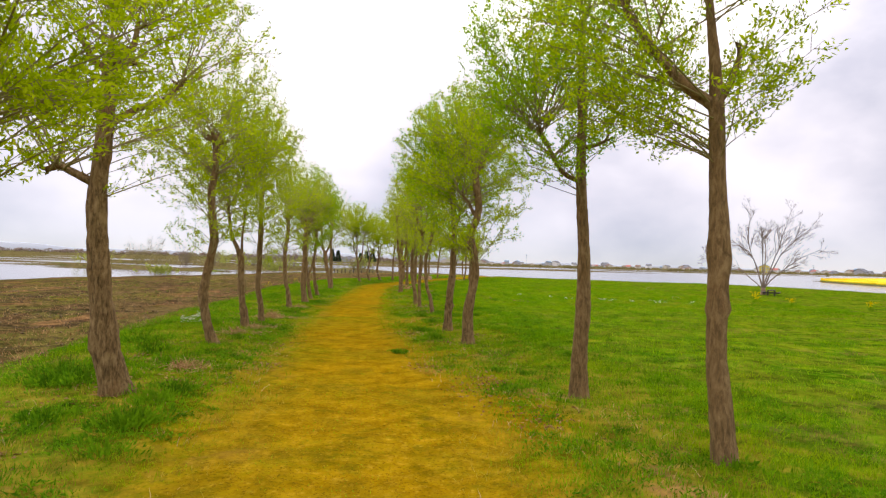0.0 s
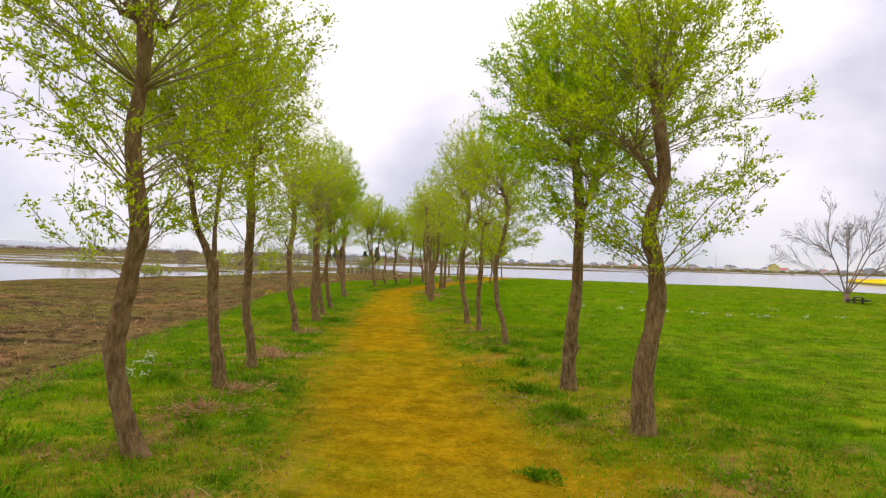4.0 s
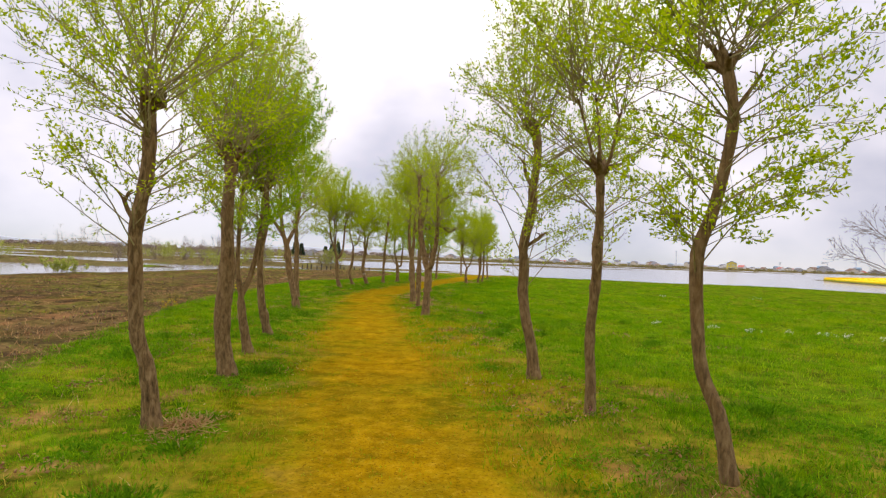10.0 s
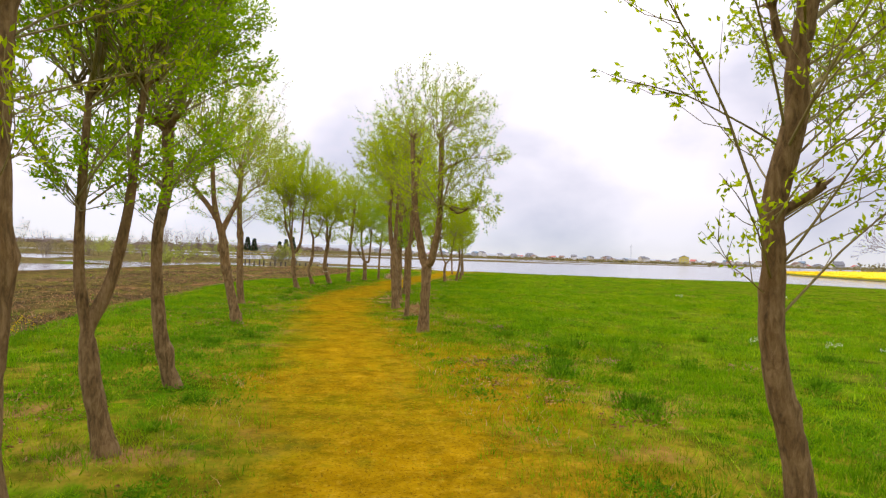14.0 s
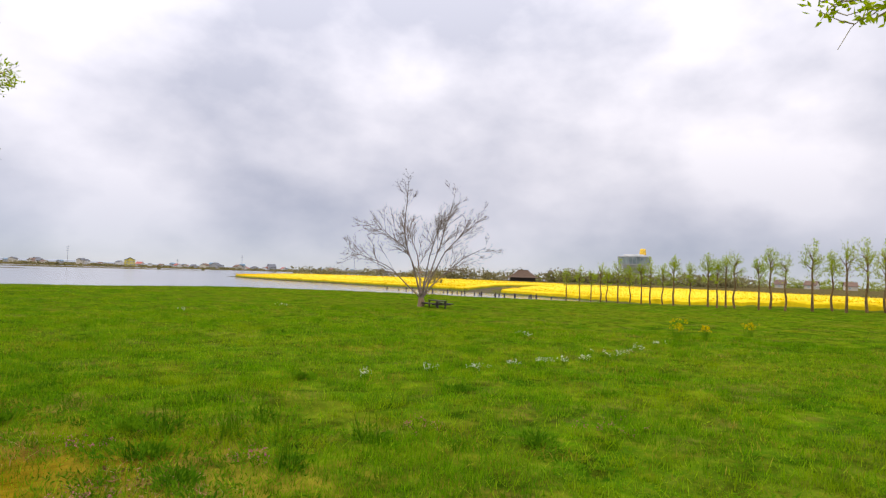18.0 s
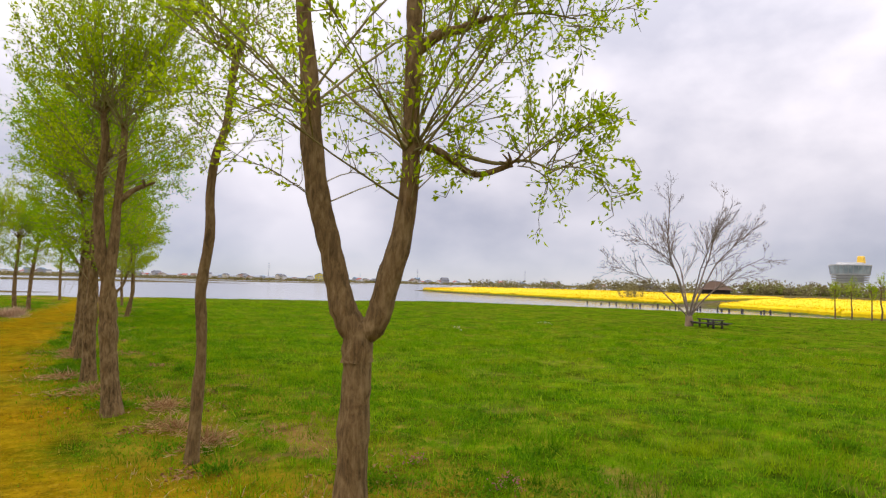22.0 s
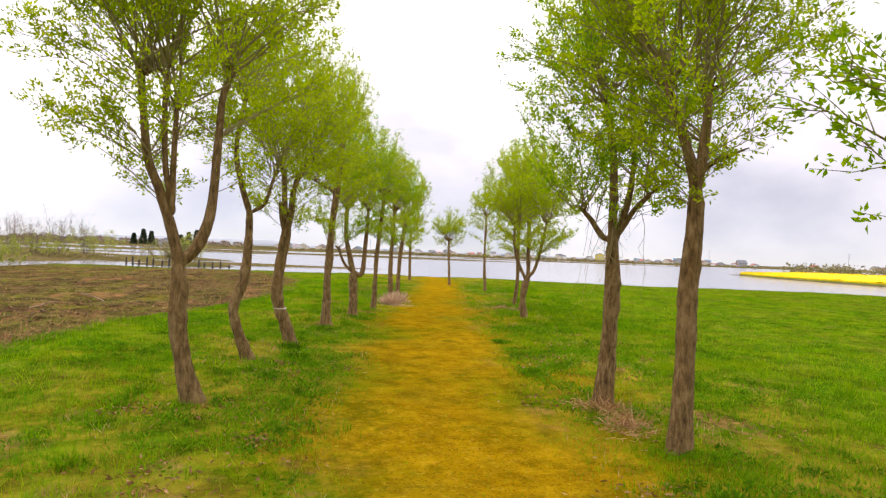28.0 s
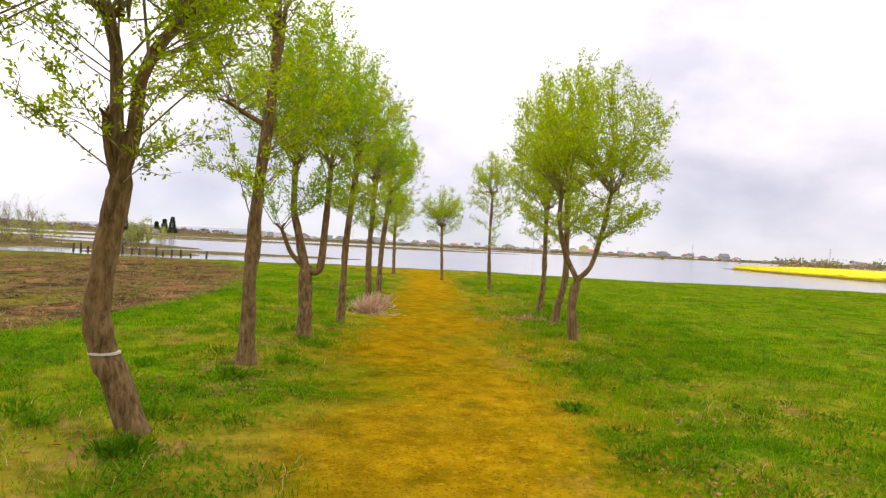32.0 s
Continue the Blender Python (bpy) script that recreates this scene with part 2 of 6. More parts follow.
def make_ground():
    m = Mat("earth_and_grass", 1.0, 0.0)
    w = m.coords((1, 1, 1), "World")
    n_fine = m.noise(9.0, 5.0, 0.65, w)
    n_mid = m.noise(0.9, 5.0, 0.6, w)
    n_big = m.noise(0.13, 4.0, 0.55, w)
    grain = m.noise(42.0, 3.0, 0.7, w)
    grass = m.ramp(n_mid, (0.36, (0.018, 0.078, 0.002)), (0.5, (0.052, 0.160, 0.003)), (0.64, (0.118, 0.220, 0.003)))
    grass = m.mix(m.soft_edge(n_big, 0.45, 0.7), grass, m.ramp(n_fine, (0.36, (0.040, 0.115, 0.004)), (0.66, (0.170, 0.24, 0.008))))
    grass = m.mix(m.math("MULTIPLY", m.soft_edge(n_fine, 0.5, 0.72), 0.5), grass, (0.175, 0.195, 0.015))
    grass = m.mix(m.math("MULTIPLY", m.soft_edge(m.noise(4.5, 7.0, 0.75, w), 0.50, 0.64), 0.65), grass, (0.028, 0.092, 0.004))
    grass = m.mix(m.math("MULTIPLY", m.soft_edge(m.noise(22.0, 4.0, 0.7, w), 0.48, 0.66), 0.6), grass, (0.155, 0.225, 0.010))
    grass = m.mix(m.math("MULTIPLY", m.soft_edge(grain, 0.50, 0.66), 0.55), grass, (0.035, 0.10, 0.004))
    n_med = m.noise(3.2, 6.0, 0.7, w)
    path = m.ramp(n_med, (0.28, (0.20, 0.112, 0.004)), (0.5, (0.33, 0.190, 0.005)), (0.72, (0.44, 0.265, 0.009)))
    path = m.mix(m.math("MULTIPLY", m.soft_edge(n_fine, 0.52, 0.72), 0.45), path, (0.50, 0.32, 0.03))
    path = m.mix(m.math("MULTIPLY", m.soft_edge(n_mid, 0.46, 0.70), 0.6), path, (0.20, 0.155, 0.008))
    path = m.mix(m.math("MULTIPLY", m.soft_edge(m.noise(1.7, 5.0, 0.65, w), 0.55, 0.68), 0.5), path, (0.11, 0.125, 0.006))
    path = m.mix(m.math("MULTIPLY", m.soft_edge(grain, 0.52, 0.66), 0.8), path, (0.13, 0.072, 0.006))
    path = m.mix(m.math("MULTIPLY", m.soft_edge(m.noise(17.0, 4.0, 0.7, w), 0.55, 0.70), 0.55), path, (0.52, 0.34, 0.03))
    soil = m.ramp(n_fine, (0.34, (0.036, 0.022, 0.011)), (0.5, (0.112, 0.066, 0.030)), (0.66, (0.24, 0.145, 0.07)))
    soil = m.mix(m.math("MULTIPLY", m.soft_edge(m.noise(26.0, 4.0, 0.7, w), 0.5, 0.64), 0.7), soil, (0.030, 0.019, 0.010))
    soil = m.mix(m.math("MULTIPLY", m.soft_edge(n_mid, 0.42, 0.62), 0.65), soil, (0.105, 0.120, 0.022))
    soil = m.mix(m.math("MULTIPLY", m.soft_edge(n_big, 0.48, 0.62), 0.6), soil, (0.16, 0.10, 0.045))
    soil = m.mix(m.math("MULTIPLY", m.soft_edge(m.noise(0.32, 5.0, 0.62, m.coords((1, 0.45, 1), "World")), 0.45, 0.60), 0.6), soil, m.ramp(n_fine, (0.3, (0.10, 0.105, 0.016)), (0.7, (0.19, 0.165, 0.035))))
    soil = m.mix(m.math("MULTIPLY", m.soft_edge(m.noise(2.2, 6.0, 0.7, m.coords((1, 0.5, 1), "World")), 0.52, 0.64), 0.7), soil, (0.040, 0.027, 0.012))
    soil = m.mix(m.math("MULTIPLY", m.soft_edge(m.noise(0.55, 5.0, 0.65, m.coords((0.8, 0.4, 1), "World")), 0.56, 0.64), 0.8), soil, m.ramp(n_fine, (0.3, (0.16, 0.078, 0.030)), (0.7, (0.30, 0.165, 0.075))))
    soil = m.mix(m.math("MULTIPLY", m.soft_edge(m.noise(0.8, 6.0, 0.72, m.coords((0.5, 1.6, 1), "World")), 0.52, 0.60), 0.75), soil, (0.045, 0.030, 0.018))
    far = m.ramp(m.noise(0.35, 5.0, 0.65, w), (0.32, (0.085, 0.088, 0.025)), (0.52, (0.165, 0.125, 0.055)), (0.7, (0.115, 0.135, 0.028)))
    mud = m.ramp(n_mid, (0.3, (0.10, 0.085, 0.05)), (0.7, (0.19, 0.165, 0.10)))
    n_patch = m.noise(0.9, 6.0, 0.68, m.coords((1, 0.8, 1), "World"))
    bare = m.ramp(n_fine, (0.3, (0.20, 0.098, 0.034)), (0.7, (0.40, 0.225, 0.085)))
    dry = m.ramp(n_fine, (0.3, (0.21, 0.19, 0.014)), (0.7, (0.33, 0.25, 0.03)))
    grass = m.mix(m.math("MULTIPLY", m.math("MULTIPLY", m.soft_edge(m.noise(0.8, 4.0, 0.6, m.coords((1, 0.6, 1), "World")), 0.42, 0.60), m.attr("verge")), 0.8), grass, dry)
    grass = m.mix(m.math("MULTIPLY", m.math("MULTIPLY", m.soft_edge(m.noise(3.4, 6.0, 0.7, w), 0.47, 0.62), m.attr("verge")), 0.75), grass, m.ramp(n_fine, (0.3, (0.19, 0.155, 0.012)), (0.7, (0.36, 0.26, 0.03))))
    grass = m.mix(m.math("MULTIPLY", m.math("MULTIPLY", m.soft_edge(n_patch, 0.54, 0.64), m.attr("verge")), 0.85), grass, bare)
    edge = m.math("MULTIPLY", m.math("SUBTRACT", m.math("ADD", m.math("MULTIPLY", n_mid, 0.6), m.math("MULTIPLY", n_fine, 0.4)), 0.5), 2.3)
    col = m.mix(m.soft_edge(m.math("ADD", m.attr("field"), edge), 0.32, 0.68), grass, soil)
    col = m.mix(m.soft_edge(m.math("ADD", m.attr("path"), m.math("ADD", m.math("MULTIPLY", edge, 0.8), m.math("MULTIPLY", m.math("SUBTRACT", m.noise(0.42, 3.0, 0.55, w), 0.5), 1.5))), 0.1, 1.05), col, path)
    col = m.mix(m.attr("far"), col, far)
    col = m.mix(m.soft_edge(m.attr("mud"), 0.3, 0.7), col, mud)
    tint = m.ramp(m.noise(2.4, 6.0, 0.72, w), (0.38, (0.36, 0.38, 0.36)), (0.50, (0.73, 0.73, 0.73)), (0.66, (1.0, 1.0, 1.0)))
    worn = m.math("SUBTRACT", 1.0, m.math("MULTIPLY", m.attr("path"), 0.55))
    m.colour(m.mix(worn, m.mix(1.0, col, (0.78, 0.78, 0.78), "MULTIPLY"), m.mix(1.0, col, tint, "MULTIPLY")))
    m.bump(m.math("ADD", m.math("MULTIPLY", n_fine, 0.7), m.math("MULTIPLY", grain, 0.6)), 0.5, 0.035)
    return m.m


ground_mat = make_ground()


def make_water():
    m = Mat("lake_water", 0.12, 0.5)
    m.b.inputs["IOR"].default_value = 1.2
    w = m.coords((1.0, 0.45, 1), "World")
    m.colour(m.ramp(m.noise(0.05, 3.0, 0.5, w), (0.3, (0.14, 0.15, 0.185)), (0.7, (0.20, 0.21, 0.245))))
    m.bump(m.noise(1.6, 4.0, 0.6, w), 0.12, 0.05)
    return m.m


water_mat = make_water()
rape_mat = plain("rapeseed_bloom", (0.70, 0.47, 0.0), (0.86, 0.64, 0.003), 3.5, 0.85, 0.6)
rape_green = plain("rapeseed_stems", (0.17, 0.24, 0.02), (0.32, 0.34, 0.03), 0.9, 0.9, 0.5)
wood_dark = plain("weathered_dark_wood", (0.035, 0.028, 0.024), (0.075, 0.06, 0.05), 12.0, 0.85)
cream_wall = plain("cream_render", (0.50, 0.46, 0.38), (0.60, 0.56, 0.48), 0.7, 0.9)
white_wall = plain("white_render", (0.62, 0.62, 0.62), (0.72, 0.72, 0.71), 0.7, 0.9)
grey_wall = plain("grey_siding", (0.30, 0.31, 0.33), (0.38, 0.39, 0.40), 0.7, 0.9)
yellow_wall = plain("yellow_render", (0.62, 0.52, 0.10), (0.70, 0.60, 0.16), 0.7, 0.9)
blue_sheet = plain("blue_tarpaulin", (0.03, 0.18, 0.50), (0.05, 0.25, 0.62), 1.5, 0.6)
grey_roof = plain("grey_tile_roof", (0.10, 0.11, 0.13), (0.17, 0.18, 0.20), 0.9, 0.7)
brown_roof = plain("brown_tile_roof", (0.12, 0.07, 0.05), (0.20, 0.13, 0.09), 0.9, 0.8)
red_roof = plain("red_metal_roof", (0.30, 0.07, 0.05), (0.40, 0.12, 0.09), 0.9, 0.6)
blue_roof = plain("blue_metal_roof", (0.08, 0.16, 0.24), (0.14, 0.25, 0.33), 0.9, 0.5)
dark_thatch = plain("dark_thatch", (0.085, 0.052, 0.034), (0.15, 0.098, 0.068), 3.0, 0.95)
concrete = plain("pale_concrete", (0.52, 0.54, 0.54), (0.64, 0.65, 0.64), 0.5, 0.8)
steel = plain("grey_steel", (0.34, 0.36, 0.38), (0.46, 0.48, 0.50), 2.0, 0.45, 0.05, 0.6)
gold = plain("yellow_painted_metal", (0.75, 0.45, 0.04), (0.85, 0.56, 0.08), 2.0, 0.5, 0.05)
window_glass = Mat("window_glass", 0.08, 0.6)
window_glass.colour(window_glass.ramp(window_glass.noise(0.4, 2.0, 0.5, window_glass.coords()), (0.3, (0.16, 0.22, 0.24)), (0.7, (0.36, 0.44, 0.46))))
window_glass = window_glass.m


# ---- mesh helpers ----
rng = np.random.default_rng(7)


def mesh_np(name, verts, faces, mats, smooth=False, mat_index=None):
    """A mesh from a vertex array and a list of face arrays (n x 3 or n x 4)."""
    me = bpy.data.meshes.new(name)
    verts = np.asarray(verts, dtype=np.float32).reshape(-1, 3)
    faces = [np.asarray(f, dtype=np.int32) for f in faces if len(f)]
    sizes = np.concatenate([np.full(len(f), f.shape[1], dtype=np.int32) for f in faces])
    loops = np.concatenate([f.ravel() for f in faces])
    starts = np.concatenate([[0], np.cumsum(sizes)[:-1]]).astype(np.int32)
    me.vertices.add(len(verts))
    me.vertices.foreach_set("co", verts.ravel())
    me.loops.add(len(loops))
    me.loops.foreach_set("vertex_index", loops)
    me.polygons.add(len(sizes))
    me.polygons.foreach_set("loop_start", starts)
    me.polygons.foreach_set("loop_total", sizes)
    if smooth:
        me.polygons.foreach_set("use_smooth", np.ones(len(sizes), dtype=bool))
    if mat_index is not None:
        me.polygons.foreach_set("material_index", np.asarray(mat_index, dtype=np.int32))
    for mt in (mats if isinstance(mats, (list, tuple)) else [mats]):
        me.materials.append(mt)
    me.update(calc_edges=True)
    return me


def part(name, data, material, parent, label="", at=None):
    """Link a bmesh or mesh as one object under a thing or a part."""
    if isinstance(data, bmesh.types.BMesh):
        me = bpy.data.meshes.new(name)
        data.to_mesh(me)
        data.free()
        me.materials.append(material)
        data = me
    ob = new(name, data)
    ob.parent = parent
    if at is not None:
        ob.matrix_basis = at
    if label:
        ob["label"] = label
    return ob


def thing(name, m, label, category, group="", kind=""):
    ob = new(name)
    ob.empty_display_size = 0.2
    ob.matrix_basis = m
    return tagged(ob, label, category, group, kind)


def box(bm, size, centre=(0, 0, 0), bevel=0.0, taper=1.0):
    got = bmesh.ops.create_cube(bm, size=1.0)["verts"]
    for v in got:
        k = taper if v.co.z > 0 else 1.0
        v.co = Vector((v.co.x * size[0] * k + centre[0], v.co.y * size[1] * k + centre[1], v.co.z * size[2] + centre[2]))
    if bevel:
        edges = list({e for v in got for e in v.link_edges})
        bmesh.ops.bevel(bm, geom=edges, offset=bevel, segments=1, affect="EDGES")
    return bm


def boxm(size, centre=(0, 0, 0), bevel=0.0, taper=1.0):
    return box(bmesh.new(), size, centre, bevel, taper)


def cyl(bm, r1, r2, h, centre=(0, 0, 0), seg=16, axis=None):
    m = Matrix.Translation(centre)
    if axis is not None:
        m = m @ Vector((0, 0, 1)).rotation_difference(Vector(axis)).to_matrix().to_4x4()
    bmesh.ops.create_cone(bm, cap_ends=True, segments=seg, radius1=r1, radius2=r2, depth=h, matrix=m)
    return bm


def smooth_line(pts, per=4):
    """Catmull-Rom through the points."""
    p = np.asarray(pts, dtype=float)
    q = np.vstack([2 * p[0] - p[1], p, 2 * p[-1] - p[-2]])
    out = []
    for i in range(len(p) - 1):
        a, b, c, d = q[i], q[i + 1], q[i + 2], q[i + 3]
        for k in range(per):
            t = k / per
            out.append(0.5 * (2 * b + (c - a) * t + (2 * a - 5 * b + 4 * c - d) * t * t + (3 * b - a - 3 * c + d) * t ** 3))
    out.append(p[-1])
    return np.array(out)


def tube(path, radii, sides, rough=0.0, r=None):
    """Vertices and quads of a tube along a path."""
    path = np.asarray(path)
    n = len(path)
    d = np.gradient(path, axis=0)
    d /= np.linalg.norm(d, axis=1)[:, None] + 1e-9
    ref = np.array([0.31, 0.95, 0.05])
    u = np.cross(d, ref)
    u /= np.linalg.norm(u, axis=1)[:, None] + 1e-9
    v = np.cross(d, u)
    a = np.linspace(0, 2 * np.pi, sides, endpoint=False)
    rad = np.asarray(radii, dtype=float)
    rad = rad[:, None] * np.ones(sides) if rad.ndim == 1 else rad.copy()
    if rough and r is not None:
        lobes = 1 + rough * (np.sin(a * 3 + r.uniform(0, 6)) * 0.5 + np.sin(a * 5 + r.uniform(0, 6)) * 0.35)[None]
        rad = rad * lobes * (1 + rough * r.normal(0, 0.5, rad.shape))
    ring = path[:, None] + rad[..., None] * (np.cos(a)[None, :, None] * u[:, None] + np.sin(a)[None, :, None] * v[:, None])
    verts = ring.reshape(-1, 3)
    i = np.arange(n - 1)[:, None] * sides
    j = np.arange(sides)[None]
    k = (j + 1) % sides
    faces = np.stack([i + j, i + k, i + sides + k, i + sides + j], -1).reshape(-1, 4)
    return verts, faces


class Heap:
    """Collects vertices and faces of many small pieces."""

    def __init__(self):
        self.v, self.f, self.n = [], [], 0

    def add(self, v, f):
        self.v.append(v)
        self.f.append(f + self.n)
        self.n += len(v)

    def mesh(self, name, mat, smooth=False):
        by = {}
        for f in self.f:
            by.setdefault(f.shape[1], []).append(f)
        return mesh_np(name, np.vstack(self.v), [np.vstack(x) for x in by.values()], mat, smooth)


def unit(v):
    return v / (np.linalg.norm(v, axis=-1, keepdims=True) + 1e-9)


def leaves_mesh(name, pos, dirs, length, width, mat, r):
    """Folded diamond leaves at pos, pointing along dirs."""
    n = len(pos)
    d = unit(dirs)
    side = unit(np.cross(d, r.normal(0, 1, (n, 3))))
    up = np.cross(side, d)
    ln = (length * r.uniform(0.6, 1.25, n))[:, None]
    wd = (width * r.uniform(0.7, 1.2, n))[:, None]
    p0 = pos
    p1 = pos + d * ln * 0.45 + side * wd * 0.5 + up * wd * 0.22
    p2 = pos + d * ln - up * ln * 0.1
    p3 = pos + d * ln * 0.45 - side * wd * 0.5 + up * wd * 0.22
    v = np.stack([p0, p1, p2, p3], 1).reshape(-1, 3)
    b = np.arange(n)[:, None] * 4
    f = np.vstack([b + np.array([[0, 1, 2]]), b + np.array([[0, 2, 3]])])
    return mesh_np(name, v, [f], mat)


# ---- lie of the land ----
WATER_Z = -0.58
SHORE = [(-33, -400), (-33, 0), (-33, 52), (-27, 73), (-26, 93), (-14, 91), (-3, 90), (8, 88.5), (18, 84), (35.6, 81.4), (43.5, 68.2), (49.7, 50.8), (52.0, 43.2), (56.6, 50.4), (62.8, 67.3), (67.3, 93.9), (73.0, 125.7), (79.4, 147.9), (89.4, 153.9), (146.0, 172.6), (264.9, 197.0), (652.7, 243.0), (2600, 300), (2600, -400)]
BANKS = [(-45, 84, 12, 3.0), (-37, 102, 9, 4.5), (-31, 110, 10, 3.5), (-57, 95, 15, 2.6), (-12, 106.5, 13, 1.5), (-22, 121, 7, 3), (-17, 99.5, 4, 2.2), (-46, 131, 18, 4), (-70, 132, 12, 4), (-95, 114, 26, 1.8), (-75, 160, 40, 2.4), (-130, 142, 40, 2.0), (-150, 182, 60, 2.6), (-60, 205, 50, 2.6), (20, 226, 46, 3), (-25, 236, 30, 3), (-120, 232, 70, 3.0), (-230, 250, 90, 4.0), (110, 300, 70, 4)]
FAR_Y = 400.0
PATH = [(-1.00, -30.00), (-0.83, 0.74), (-1.00, 6.54), (-2.08, 11.10), (-2.99, 15.81), (-3.62, 19.64), (-4.19, 24.18), (-4.78, 28.95), (-5.33, 34.15), (-5.52, 38.49), (-5.15, 42.53), (-4.24, 47.19), (-3.09, 53.11), (-1.65, 59.04), (0.12, 65.55), (1.51, 73.17), (2.41, 82.11)]
FIELD_EDGE = [(-6.00, -30.00), (-6.08, 5.61), (-6.43, 8.41), (-7.09, 12.95), (-8.32, 19.64), (-9.53, 27.44), (-10.58, 35.99), (-10.89, 44.43), (-9.79, 50.44), (-8.26, 53.99), (-6.89, 58.22), (-6.70, 66.51), (-8.09, 74.14), (-13.09, 80.11)]


def path_x(y):
    return np.interp(y, [p[1] for p in PATH], [p[0] for p in PATH])


def path_half(y):
    return np.interp(y, [-5, 5, 16, 25, 41, 50, 64, 75, 84], [1.3, 1.3, 0.9, 0.85, 0.85, 0.95, 0.95, 0.9, 0.2])


def field_x(y):
    return np.interp(y, [p[1] for p in FIELD_EDGE], [p[0] for p in FIELD_EDGE])


def shore_dist(x, y):
    """Distance to the peninsula's shoreline, positive on land."""
    x, y = np.asarray(x, float), np.asarray(y, float)
    best = np.full(x.shape, 1e9)
    inside = np.zeros(x.shape, bool)
    for (ax, ay), (bx, by) in zip(SHORE, SHORE[1:] + SHORE[:1]):
        ex, ey = bx - ax, by - ay
        t = np.clip(((x - ax) * ex + (y - ay) * ey) / (ex * ex + ey * ey), 0, 1)
        best = np.minimum(best, np.hypot(x - ax - t * ex, y - ay - t * ey))
        cross = (ay > y) != (by > y)
        with np.errstate(divide="ignore", invalid="ignore"):
            inside ^= cross & (x < (bx - ax) * (y - ay) / (by - ay if by != ay else 1e-9) + ax)
    return np.where(inside, best, -best)


def sstep(a, b, x):
    t = np.clip((x - a) / (b - a), 0, 1)
    return t * t * (3 - 2 * t)


def bank_dist(x, y):
    d = np.full(np.shape(x), -1e9)
    for cx, cy, rx, ry in BANKS:
        wob = 1 + 0.18 * np.sin(x * 0.21 + cy) + 0.1 * np.sin(x * 0.53 + cx)
        d = np.maximum(d, (1 - np.hypot((x - cx) / rx, (y - cy) / (ry * wob))) * ry)
    return np.maximum(d, (y - FAR_Y + 90 * (1 - sstep(-60, 70, x)) - 14 * np.sin(x * 0.011) - 6 * np.sin(x * 0.05)) * 0.6)


def land_z(x, y):
    s, b = shore_dist(x, y), bank_dist(x, y)
    z = np.where(s > 0, -0.5 * (1 - sstep(0, 15, s)), -0.5 + 0.14 * s)
    z = np.maximum(z, np.where(b > 0, -0.45 + 0.35 * sstep(0, 2.5, b), -0.5 + 0.2 * b))
    z = np.maximum(z, -2.2)
    px = path_x(y)
    verge = sstep(1.1, 2.2, np.abs(x - px)) * (1 - sstep(4.0, 9.0, np.abs(x - px))) * (y < 85)
    f = sstep(-0.4, 0.7, field_x(y) - x) * (s > 3) * (y < 92) * (x > -33)
    z = z + 0.05 * verge - 0.10 * f
    near = (np.hypot(x - px, 0 * x) < 40) & (y > -10) & (y < 110)
    rip = 0.022 * np.sin(x * 2.1 + 1.3 * np.sin(y * 0.9)) * np.sin(y * 1.7 + x * 0.4) + 0.03 * np.sin(x * 0.61 + y * 0.43)
    return z + np.where(near & (s > 0), rip * (0.35 + 0.65 * sstep(0.8, 2.5, np.abs(x - px))), 0)


def axis_steps(*spans):
    out = []
    for a, b, st in spans:
        out.append(np.arange(a, b, st))
    return np.concatenate(out)


gx = axis_steps((-3000, -600, 200), (-600, -200, 25), (-200, -60, 5), (-60, -16, 1.5), (-16, 8, 0.4), (8, 75, 1.2), (75, 200, 6), (200, 600, 30), (600, 3001, 200))
gy = axis_steps((-400, -60, 40), (-60, -8, 6), (-8, 75, 0.4), (75, 105, 1.0), (105, 260, 2.2), (260, 440, 6), (440, 1000, 60), (1000, 3601, 260))
GX, GY = np.meshgrid(gx, gy)
GZ = land_z(GX, GY)
nx, ny = len(gx), len(gy)
fx = GX - path_x(GY)
in_field = sstep(-1.5, 1.5, (field_x(GY) - GX) / 1.2) * (GX > -34) * (GY < 93) * (GY > -400)
rag = rng.normal(0, 1, GZ.shape)
GZ = GZ + np.where((in_field > 0.5) & (GX > -17) & (GY > -8) & (GY < 75), rag * 0.022, rag * 0.004 * (np.abs(fx) < 30))
a = (np.arange(ny - 1)[:, None] * nx + np.arange(nx - 1)[None]).ravel()
ground_me = mesh_np("ground", np.stack([GX, GY, GZ], -1).reshape(-1, 3), [np.stack([a, a + 1, a + nx + 1, a + nx], -1)], ground_mat, True)
S0 = shore_dist(GX, GY)
zones = {
    "path": 1 - sstep(-1.1, 1.7, np.abs(fx) - path_half(GY)) + (GY > 80),
    "verge": sstep(0.6, 1.4, np.abs(fx)) * (1 - sstep(2.6, 5.0, np.abs(fx))) * (GY < 80) + 0.25,
    "field": in_field * (1 - sstep(82, 92, GY) * 0.6),
    "far": np.maximum(sstep(50, 75, GX), sstep(92, 98, GY)) + (GX < -35),
    "mud": (1 - sstep(0.0, 0.9, np.abs(S0 - 0.3))) * (GX < 80),
}


def line_dist(x, y, pts):
    best = np.full(np.shape(x), 1e9)
    for (ax, ay), (bx, by) in zip(pts, pts[1:]):
        ex, ey = bx - ax, by - ay
        t = np.clip(((x - ax) * ex + (y - ay) * ey) / (ex * ex + ey * ey), 0, 1)
        best = np.minimum(best, np.hypot(x - ax - t * ex, y - ay - t * ey))
    return best


